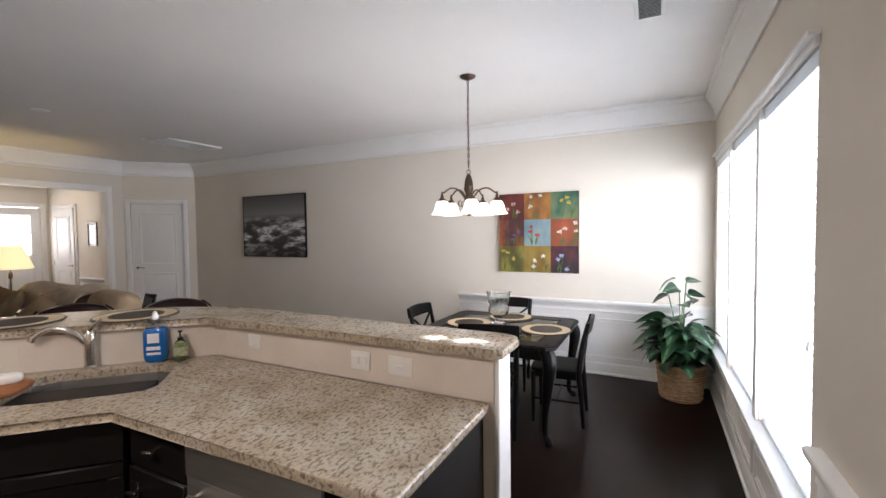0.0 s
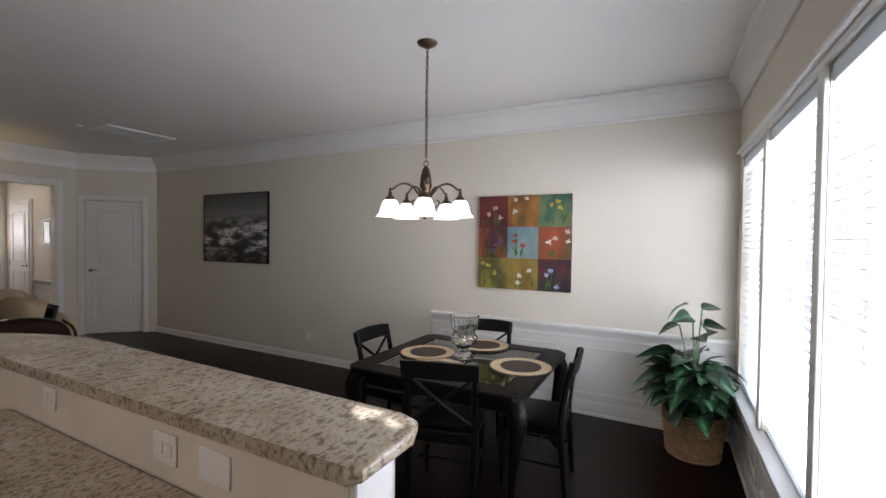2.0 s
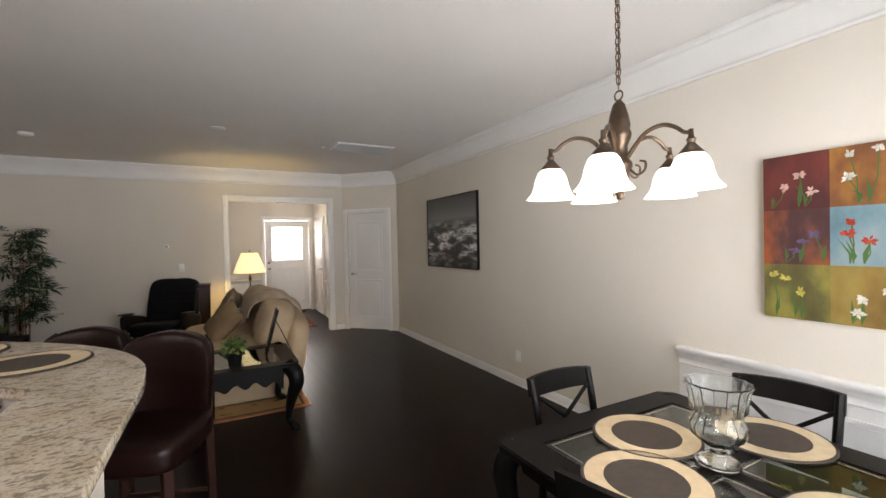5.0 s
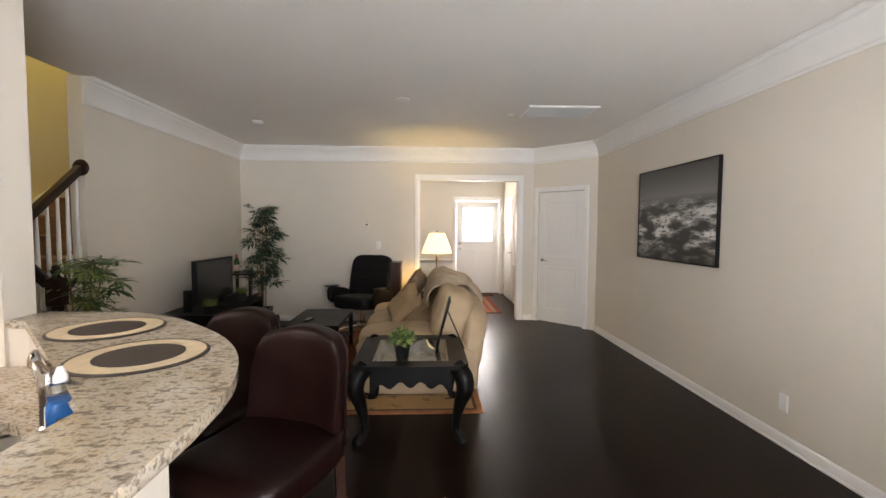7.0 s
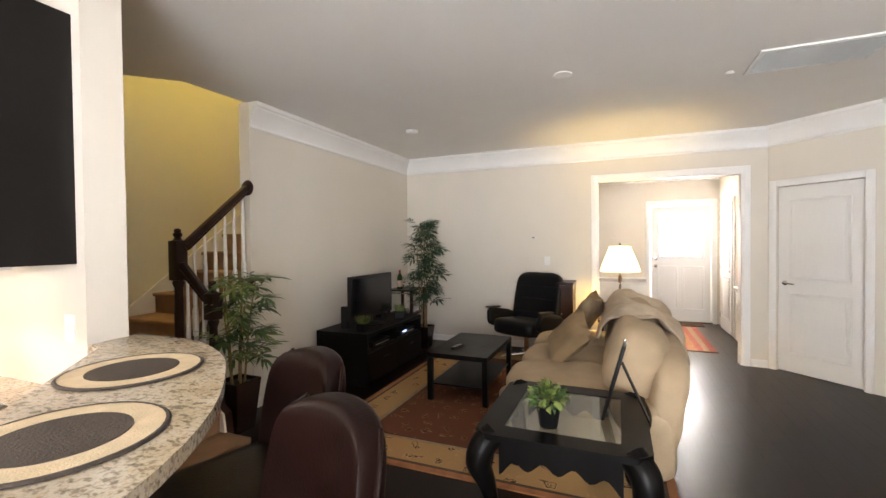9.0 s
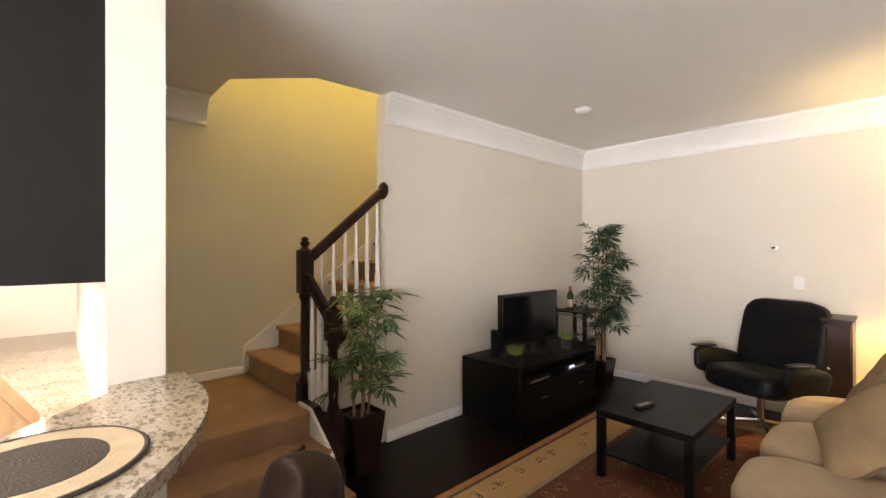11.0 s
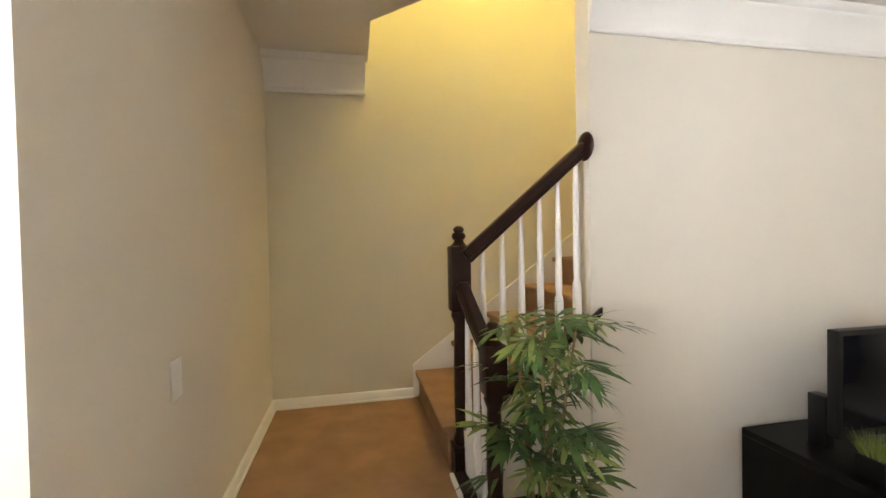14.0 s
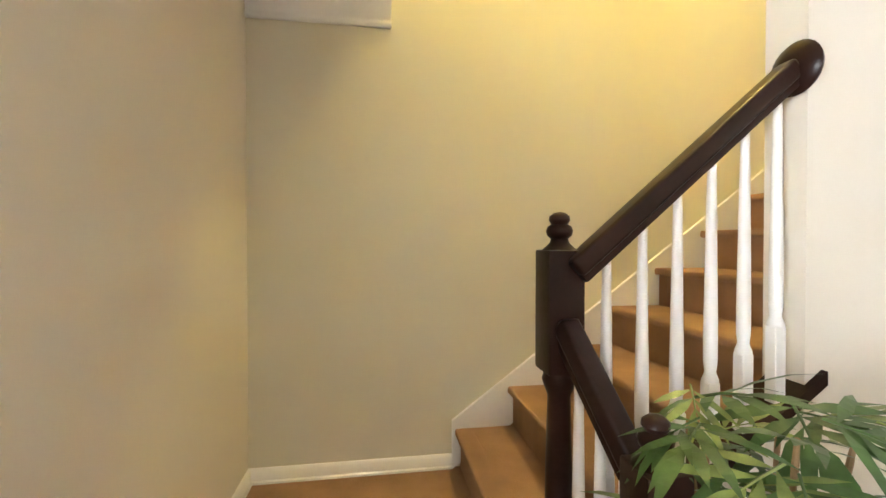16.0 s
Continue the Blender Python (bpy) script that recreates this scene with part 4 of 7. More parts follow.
H = CTZ - 0.037
cabinet("base_cabinet", pose(-1.335, 1.005, 0), 0.33, 0.59, H, [(0, 0.33, 0.66, H, 0.165, 0.75), (0, 0.33, 0.1, 0.66, 0.06, 0.58)], "espresso base cabinet with a drawer and a door")
cabinet("sink_cabinet", pose(-2.01, 0.37, 0, 0, 0, 45), 0.90, 0.42, H, [(0, 0.45, 0.66, H, None, 0), (0.45, 0.90, 0.66, H, None, 0), (0, 0.45, 0.1, 0.66, 0.39, 0.58), (0.45, 0.90, 0.1, 0.66, 0.51, 0.58)], "espresso corner sink cabinet with two doors")
dw = thing("dishwasher", pose(-1.0, 1.005, 0), "stainless steel dishwasher below the counter", "dishwasher")
bm = BM()
box(bm, 0.003, 0.597, 0.02, 0.60, 0.1, H)
part("body", bm, BLACKPLASTIC, dw)
bm = BM()
box(bm, 0.004, 0.596, -0.005, 0.02, 0.11, 0.70, 0.006, 2)
part("door", bm, STEEL, dw)
bm = BM()
box(bm, 0.004, 0.596, -0.008, 0.02, 0.703, H - 0.004, 0.004, 2)
part("control_panel", bm, STEEL, dw)
bm = BM()
tube(bm, [(0.06, -0.035, 0.66), (0.54, -0.035, 0.66)], 0.009, 10)
for x in (0.08, 0.52):
    tube(bm, [(x, -0.035, 0.66), (x, 0.0, 0.66)], 0.007, 8)
part("handle", bm, CHROME, dw)
cabinet("end_cabinet", pose(-0.40, 1.005, 0), 0.23, 0.59, H, [(0, 0.23, 0.1, H, None, 0)], "espresso end cabinet closing the peninsula")
for y0, w in ((-0.46, 0.60), (-1.07, 0.60), (-1.68, 0.50)):
    cabinet("base_cabinet", pose(-2.04, y0 + w - 0.6 + 0.0, 0, 0, 0, 90), w, 0.60, H, [(0, w, 0.66, H, w / 2, 0.75), (0, w, 0.1, 0.66, 0.06, 0.58)], "espresso base cabinet with a drawer and a door")
uc = []
for y0, w in ((-0.245, 0.70), (-0.955, 0.70), (-1.665, 0.70)):
    uc.append(cabinet("wall_cabinet", pose(-2.31, y0, 1.40, 0, 0, 90), w, 0.333, 1.02, [(0, w / 2, 0, 1.02, w / 2 - 0.05, 0.1), (w / 2, w, 0, 1.02, w / 2 + 0.05, 0.1)], "tall espresso wall cabinet with two doors", toe=0.0))
ul = thing("under_cabinet_light", pose(-2.44, -0.35, 1.392), "slim lit lamp fixed below the wall cabinets", "lamp")
bm = BM()
box(bm, -0.045, 0.045, -0.66, 0.66, -0.006, 0.006, 0.002, 1)
part("housing", bm, OUTLET, ul)
# toaster and knife block
to = thing("toaster", pose(-2.0, -1.88, CTZ, 0, 0, 20), "chrome and black two-slot toaster on the counter", "toaster")
bm = BM()
soft(bm, 0.17, 0.27, 0.18, pose(0, 0, 0.10), 6, 7)
part("shell", bm, CHROME, to)
bm = BM()
soft(bm, 0.16, 0.03, 0.175, pose(0, 0.125, 0.10), 6, 5)
part("end_panel", bm, BLACKPLASTIC, to)
bm = BM()
for x in (-0.035, 0.035):
    box(bm, x - 0.012, x + 0.012, -0.10, 0.09, 0.188, 0.192)
part("slots", bm, BLACKPLASTIC, to)
bm = BM()
box(bm, -0.02, 0.02, 0.138, 0.165, 0.12, 0.135, 0.004, 2)
part("lever", bm, BLACKPLASTIC, to)
bm = BM()
lathe(bm, [(0.016, 0), (0.016, 0.012), (0.013, 0.016)], 14, pose(0.04, 0.138, 0.05, -90))
part("dial", bm, CHROME, to)
kb = thing("knife_block", pose(-2.36, 0.20, CTZ, 0, 0, 80), "light wooden knife block with dark-handled knives", "knife block")
BLOCKWOOD = mat("light_beech", (0.55, 0.36, 0.19), 0.45, var=0.15, scale=6, fine=60, relief=0.05, stretch=(1, 6, 1))
bm = BM()
a = [bm.verts.new((-0.06, y, z)) for y, z in ((-0.13, 0), (0.10, 0), (0.10, 0.06), (-0.02, 0.235), (-0.13, 0.16))]
b = [bm.verts.new((0.06, y, z)) for y, z in ((-0.13, 0), (0.10, 0), (0.10, 0.06), (-0.02, 0.235), (-0.13, 0.16))]
bm.faces.new(a)
bm.faces.new(b[::-1])
for i in range(5):
    bm.faces.new((a[i], a[(i + 1) % 5], b[(i + 1) % 5], b[i]))
bmesh.ops.bevel(bm, geom=bm.edges[:], offset=0.004, segments=2, affect="EDGES")
part("block", bm, BLOCKWOOD, kb)
for i, (x, s_) in enumerate(((-0.04, 0.2), (0.0, 0.2), (0.04, 0.2), (-0.04, 0.6), (0.0, 0.6), (0.04, 0.6), (-0.02, 0.9), (0.03, 0.9))):
    p = Vector((x, -0.13 + 0.11 * s_, 0.16 + 0.075 * s_))
    d = Vector((0, -0.56, 0.83))
    bm = BM()
    tube(bm, [p, p + d * 0.05, p + d * 0.11], [0.009, 0.011, 0.010], 8, flat=1.4)
    part("knife_handle", bm, BLACKPLASTIC, kb, "black knife handle")


# ---- dining corner ----
def cabriole(bm, x, y, dx, dy, h, k=1.0, m=None):
    """A curved leg that bows out at the knee towards (dx, dy) and ends in a small pad foot."""
    prof = [(0.0, h), (0.032, h - 0.05), (0.042, h - 0.13), (0.022, h * 0.55), (0.004, h * 0.28), (0.004, 0.07), (0.026, 0.03), (0.032, 0.012), (0.03, 0.0)]
    pts = curve_pts([(x + dx * o * k, y + dy * o * k, z) for o, z in prof], 4)
    tube(bm, pts, lerp_list([0.046 * k, 0.046 * k, 0.044 * k, 0.032 * k, 0.021 * k, 0.018 * k, 0.025 * k, 0.029 * k, 0.024 * k], len(pts)), 10, m)


def chamfered(w, d, c):
    return [(-w / 2 + c, -d / 2), (w / 2 - c, -d / 2), (w / 2, -d / 2 + c), (w / 2, d / 2 - c), (w / 2 - c, d / 2), (-w / 2 + c, d / 2), (-w / 2, d / 2 - c), (-w / 2, -d / 2 + c)]


def ring_top(bm, out, w, d, z0, z1):
    """A top with a rectangular opening of w by d, cut from an 8-sided outline."""
    inn = [(-w / 2, -d / 2), (w / 2, -d / 2), (w / 2, d / 2), (-w / 2, d / 2)]
    near = [0, 1, 1, 2, 2, 3, 3, 0]
    o = {z: [bm.verts.new((x, y, z)) for x, y in out] for z in (z0, z1)}
    n = {z: [bm.verts.new((x, y, z)) for x, y in inn] for z in (z0, z1)}
    for i in range(8):
        j = (i + 1) % 8
        a, b = near[i], near[j]
        for z in (z0, z1):
            f = [o[z][i], o[z][j], n[z][b]] + ([n[z][a]] if a != b else [])
            bm.faces.new(f)
        bm.faces.new((o[z0][i], o[z0][j], o[z1][j], o[z1][i]))
    for i in range(4):
        j = (i + 1) % 4
        bm.faces.new((n[z0][i], n[z0][j], n[z1][j], n[z1][i]))


TX, TY = -0.80, 3.59
DH = 0.7012
dt = thing("dining_table", pose(TX, TY, 0) @ Matrix.Diagonal((1.055, 1.08, 0.945, 1)), "black wooden dining table with glass panes and curved legs", "table")
bm = BM()
ring_top(bm, chamfered(1.10, 1.02, 0.055), 0.82, 0.74, 0.712, 0.742)
bmesh.ops.recalc_face_normals(bm, faces=bm.faces)
bmesh.ops.bevel(bm, geom=[e for e in bm.edges if e.calc_face_angle(0) > 0.5 and all(abs(v.co.z - 0.742) < 1e-4 for v in e.verts)], offset=0.007, segments=2, affect="EDGES")
part("tabletop", bm, BLACKWOOD, dt)
for w, d, x, y in ((0.05, 0.74, 0, 0), (0.385, 0.05, -0.2175, 0), (0.385, 0.05, 0.2175, 0)):
    bm = BM()
    box(bm, x - w / 2, x + w / 2, y - d / 2, y + d / 2, 0.714, 0.739, 0.003, 1)
    part("cross_bar", bm, BLACKWOOD, dt)
for x in (-0.2175, 0.2175):
    for y in (-0.1975, 0.1975):
        bm = BM()
        box(bm, x - 0.1915, x + 0.1915, y - 0.1715, y + 0.1715, 0.730, 0.738, 0.002, 1)
        part("pane", bm, TABLEGLASS, dt, "smoked glass table pane")
        bm = BM()
        for a, b, c, e in ((-0.175, 0.175, -0.156, -0.151), (-0.175, 0.175, 0.151, 0.156), (-0.175, -0.170, -0.151, 0.151), (0.170, 0.175, -0.151, 0.151)):
            box(bm, x + a, x + b, y + c, y + e, 0.7384, 0.7392)
        part("bevel_line", bm, CHROME, dt, "bright bevelled line in the glass")
bm = BM()
for s in (-1, 1):
    box(bm, -0.46, 0.46, s * 0.425 - 0.012, s * 0.425 + 0.012, 0.615, 0.712, 0.003, 1)
    box(bm, s * 0.465 - 0.012, s * 0.465 + 0.012, -0.42, 0.42, 0.615, 0.712, 0.003, 1)
part("apron", bm, BLACKWOOD, dt)
for sx in (-1, 1):
    for sy in (-1, 1):
        bm = BM()
        cabriole(bm, sx * 0.47, sy * 0.43, sx, sy, 0.712, 1.05)
        part("leg", bm, BLACKWOOD, dt)


def dining_chair(m):
    """Faces +y; origin below the seat's middle."""
    c = thing("dining_chair", m, "black wooden dining chair with a crossed back", "chair", "chairs round the dining table")
    bm = BM()
    soft(bm, 0.43, 0.42, 0.035, pose(0, 0.0, 0.447), 7, 6)
    part("seat", bm, BLACKWOOD, c)
    for s in (-1, 1):
        bm = BM()
        pts = curve_pts([(s * 0.185, -0.225, 0.0), (s * 0.19, -0.205, 0.25), (s * 0.195, -0.19, 0.45), (s * 0.20, -0.215, 0.66), (s * 0.205, -0.262, 0.865)], 5)
        tube(bm, pts, lerp_list([0.017, 0.022, 0.023, 0.020, 0.019], len(pts)), 8)
        part("back_post", bm, BLACKWOOD, c)
        bm = BM()
        pts = [(s * 0.185, 0.18, 0.43), (s * 0.185, 0.18, 0.2), (s * 0.185, 0.18, 0.0)]
        tube(bm, pts, [0.021, 0.019, 0.013], 8)
        part("front_leg", bm, BLACKWOOD, c)
        bm = BM()
        box(bm, s * 0.185 - 0.01, s * 0.185 + 0.01, -0.19, 0.17, 0.385, 0.432, 0.002, 1)
        part("seat_rail", bm, BLACKWOOD, c)
        bm = BM()
        tube(bm, [(s * 0.187, -0.21, 0.2), (s * 0.187, 0.18, 0.2)], 0.009, 8)
        part("stretcher", bm, BLACKWOOD, c)
    for y in (-0.19, 0.172):
        bm = BM()
        box(bm, -0.17, 0.17, y - 0.01, y + 0.01, 0.385, 0.432, 0.002, 1)
        part("seat_rail", bm, BLACKWOOD, c)
    bm = BM()
    tube(bm, [(-0.187, -0.01, 0.2), (0.187, -0.01, 0.2)], 0.009, 8)
    part("stretcher", bm, BLACKWOOD, c)
    # curved top rail
    bm = BM()
    n = 10
    rows_ = []
    for i in range(n + 1):
        x = -0.225 + 0.45 * i / n
        bow = 0.022 * (1 - (2 * i / n - 1) ** 2)
        lift = 0.012 * (1 - (2 * i / n - 1) ** 2)
        r = []
        for (dy, z) in ((-0.012, 0.775), (0.012, 0.775), (0.012, 0.868 + lift), (-0.012, 0.868 + lift)):
            r.append(bm.verts.new((x, -0.232 - (z - 0.70) * 0.2 - bow + dy, z)))
        rows_.append(r)
    for p, q in zip(rows_, rows_[1:]):
        for k in range(4):
            bm.faces.new((p[k], p[(k + 1) % 4], q[(k + 1) % 4], q[k]))
    bm.faces.new(rows_[0])
    bm.faces.new(rows_[-1][::-1])
    part("top_rail", bm, BLACKWOOD, c)
    for s in (-1, 1):
        bm = BM()
        pts = curve_pts([(s * 0.19, -0.20, 0.50), (0, -0.222 - s * 0.006, 0.635), (-s * 0.195, -0.245, 0.785)], 5)
        tube(bm, pts, 0.013, 6, flat=0.8)
        part("cross_brace", bm, BLACKWOOD, c)
    bm = BM()
    box(bm, -0.19, 0.19, -0.212, -0.192, 0.485, 0.515, 0.003, 1)
    part("lower_rail", bm, BLACKWOOD, c)
    return c


CS = Matrix.Scale(0.967, 4)
ch = dining_chair(pose(-0.731, 3.225, 0, 0, 0, 14.3) @ CS)
copy_thing(ch, pose(-1.36, 3.63, 0, 0, 0, -90) @ CS)
copy_thing(ch, pose(-0.90, 4.144, 0, 0, 0, 189.7) @ CS)
copy_thing(ch, pose(-0.31, 3.62, 0, 0, 0, 94) @ CS)


def placemat(m, r, group, rim=None):
    p = thing("placemat", m, "round woven placemat, dark centre with a wide cream rim", "placemat", group)
    bm = BM()
    lathe(bm, [(0.0, 0.0), (r, 0.0), (r + 0.003, 0.003), (r, 0.006), (r * 0.66, 0.006), (0.0, 0.006)], 40)
    part("rim", bm, MATRIM, p)
    bm = BM()
    lathe(bm, [(0.0, 0.0061), (r * 0.66, 0.0061), (r * 0.66, 0.0075), (0.0, 0.0078)], 40)
    part("centre", bm, MATDARK, p, "dark woven centre")
    bm = BM()
    lathe(bm, [(r - 0.002, 0.001), (r + 0.006, 0.001), (r + 0.007, 0.004), (r + 0.002, 0.008), (r - 0.004, 0.0075)], 40, cap=False)
    part("edge_band", bm, MATDARK, p, "dark edge binding")
    return p


pm = placemat(pose(-1.077, 3.585, DH), 0.196, "placemats on the dining table")
for x, y in ((-0.818, 3.975), (-0.398, 3.577), (-0.865, 3.295)):
    copy_thing(pm, pose(x, y, DH, 0, 0, 30))

va = thing("glass_vase", pose(-0.81, 3.61, DH) @ Matrix.Scale(1.06, 4), "clear cut-glass footed vase standing on the dining table", "vase")
bm = BM()
lathe(bm, [(r * 1.12, z * 1.12) for r, z in [(0.0, 0.001), (0.058, 0.001), (0.062, 0.008), (0.045, 0.02), (0.022, 0.032), (0.02, 0.045), (0.0, 0.046)]], 32)
part("foot", bm, CUTGLASS, va)
bm = BM()
prof = [(0.0, 0.047), (0.021, 0.047), (0.04, 0.06), (0.068, 0.085), (0.075, 0.115), (0.064, 0.138), (0.058, 0.15), (0.072, 0.163), (0.076, 0.20), (0.081, 0.228), (0.088, 0.24), (0.083, 0.243), (0.075, 0.228), (0.070, 0.20), (0.066, 0.166), (0.052, 0.152), (0.058, 0.138), (0.069, 0.115), (0.062, 0.088), (0.035, 0.066), (0.0, 0.058)]
lathe(bm, [(r * 1.12, z * 1.12) for r, z in prof], 32)
for v in bm.verts:
    r = math.hypot(v.co.x, v.co.y)
    if 0.06 < v.co.z < 0.28 and r > 0.055:
        k = 1 + 0.035 * math.cos(16 * math.atan2(v.co.y, v.co.x))
        v.co.x *= k
        v.co.y *= k
part("bowl", bm, CUTGLASS, va)

# chandelier
cd = thing("chandelier", pose(CHX, CHY, CEIL), "aged bronze five-arm chandelier with lit frosted bell shades", "chandelier")
bm = BM()
lathe(bm, [(0.0, -0.032), (0.012, -0.032), (0.03, -0.026), (0.058, -0.012), (0.064, -0.001), (0.0, -0.001)], 28)
part("canopy", bm, BRONZE, cd)
link = BM()
tube(link, [(0.009 * math.cos(a), 0, 0.017 * math.sin(a)) for a in np.linspace(0, 2 * math.pi, 13)[:-1].tolist() + [0.0]], 0.0022, 5)
lm = bpy.data.meshes.new("chain_link")
link.to_mesh(lm)
link.free()
lm.materials.append(BRONZE)
lm.shade_smooth()
z = -0.045
i = 0
while z > -0.715:
    shared("chain_link", lm, cd, pose(0, 0, z, 0, 0, 90 * (i % 2)))
    z -= 0.0262
    i += 1
bm = BM()
tube(bm, curve_pts([(0.006, 0, -0.03), (-0.006, 0.004, -0.3), (0.006, -0.004, -0.55), (0, 0, -0.74)], 6), 0.0022, 5)
part("cord", bm, BRONZE, cd)
ZC = -0.763
bm = BM()
tube(bm, [(0.016 * math.cos(a), 0, ZC + 0.012 + 0.016 * math.sin(a)) for a in [k * math.pi / 8 for k in range(17)]], 0.003, 6)
lathe(bm, [(0.0, -0.34), (0.012, -0.335), (0.016, -0.32), (0.008, -0.305), (0.014, -0.295), (0.03, -0.27), (0.042, -0.225), (0.04, -0.215), (0.028, -0.20), (0.026, -0.16), (0.036, -0.135), (0.04, -0.12), (0.034, -0.105), (0.036, -0.09), (0.03, -0.055), (0.02, -0.02), (0.008, -0.004), (0.0, 0.0)], 24, pose(0, 0, ZC))
part("stem", bm, BRONZE, cd)
for k in range(5):
    m = pose(0, 0, ZC, 0, 0, 10 + 72 * k)
    bm = BM()
    pts = curve_pts([(0.03, 0, -0.20), (0.055, 0, -0.168), (0.09, 0, -0.132), (0.14, 0, -0.119), (0.18, 0, -0.134), (0.205, 0, -0.155), (0.225, 0, -0.158)], 5)
    tube(bm, pts, lerp_list([0.008, 0.007, 0.0065, 0.006], len(pts)), 8, m)
    tube(bm, curve_pts([(0.035, 0, -0.24), (0.06, 0, -0.262), (0.085, 0, -0.25), (0.088, 0, -0.225), (0.07, 0, -0.218)], 4), 0.004, 6, m)
    arm = part("arm", bm, BRONZE, cd)
    bm = BM()
    lathe(bm, [(0.0, 0.012), (0.007, 0.01), (0.008, -0.012), (0.014, -0.02), (0.010, -0.03), (0.018, -0.04), (0.034, -0.058), (0.036, -0.068), (0.0, -0.068)], 18, m @ pose(0.225, 0, -0.16))
    part("socket_cup", bm, BRONZE, arm)
    bm = BM()
    lathe(bm, [(0.033, -0.062), (0.045, -0.075), (0.055, -0.10), (0.060, -0.125), (0.068, -0.145), (0.082, -0.162), (0.086, -0.166), (0.081, -0.164), (0.064, -0.145), (0.056, -0.125), (0.050, -0.10), (0.040, -0.078)], 28, m @ pose(0.225, 0, -0.16), cap=False)
    sh = part("shade", bm, SHADEGLASS, arm, "lit frosted glass bell shade")
    sh.visible_shadow = False

# paintings on the north wall
pt = thing("flower_painting", pose(-0.768, NY, 1.487), "square canvas of nine bright panels painted with flowers", "painting")
bm = BM()
box(bm, -0.438, 0.438, -0.034, -0.001, -0.437, 0.437, 0.002, 1)
part("canvas", bm, mat("canvas_edge", (0.06, 0.03, 0.02), 0.7), pt)


def paint_mat(name, a, b):
    m, t, p = nodes_of(name)
    n = tex(t, "ShaderNodeTexNoise", 4.5, 8, (1.2, 1, 0.7))
    a, b = [c * 0.62 + 0.012 for c in a], [c * 0.62 + 0.012 for c in b]
    t.links.new(ramp(t, n.outputs[0], [(0.28, [c * 0.55 for c in a]), (0.44, a), (0.60, b), (0.74, [c * 1.25 for c in b])]), p.inputs["Base Color"])
    p.inputs["Roughness"].default_value = 0.55
    f = tex(t, "ShaderNodeTexNoise", 60, 3, (1, 1, 0.3))
    bump(t, p, f.outputs[0], 0.3, 0.003)
    return m


cells = [[((0.10, 0.010, 0.008), (0.20, 0.025, 0.015)), ((0.30, 0.10, 0.02), (0.55, 0.24, 0.03)), ((0.05, 0.17, 0.11), (0.22, 0.28, 0.12))],
         [((0.10, 0.03, 0.03), (0.52, 0.12, 0.02)), ((0.20, 0.36, 0.42), (0.34, 0.46, 0.50)), ((0.26, 0.10, 0.03), (0.46, 0.09, 0.03))],
         [((0.16, 0.14, 0.03), (0.36, 0.31, 0.05)), ((0.34, 0.20, 0.03), (0.44, 0.31, 0.06)), ((0.035, 0.02, 0.03), (0.17, 0.012, 0.03))]]
FC = [[("pink", (0.72, 0.48, 0.40)), ("white", (0.8, 0.78, 0.72)), ("yellow", (0.66, 0.46, 0.06))], [("violet", (0.13, 0.10, 0.22)), ("red", (0.58, 0.06, 0.02)), ("white", (0.8, 0.78, 0.72))], [("lemon", (0.62, 0.52, 0.10)), ("white", (0.8, 0.78, 0.72)), ("lilac", (0.42, 0.47, 0.75))]]
# where the flowers stand on each panel, as shares of its side
SPOTS = [[((0.58, 0.62), (0.35, 0.42), (0.74, 0.30)), ((0.26, 0.86), (0.62, 0.90), (0.24, 0.48)), ((0.40, 0.66), (0.60, 0.78), (0.66, 0.58))],
         [((0.62, 0.42), (0.78, 0.55), (0.50, 0.25)), ((0.28, 0.72), (0.50, 0.42), (0.24, 0.54)), ((0.55, 0.64), (0.90, 0.84), (0.34, 0.52), (0.90, 0.55))],
         [((0.15, 0.80), (0.36, 0.74), (0.58, 0.50)), ((0.42, 0.46), (0.70, 0.62), (0.34, 0.22)), ((0.26, 0.50), (0.42, 0.66), (0.56, 0.14))]]
PMATS = {}
STEM = mat("painted_stem", (0.06, 0.13, 0.03), 0.6, relief=0)
fr_ = random.Random(11)
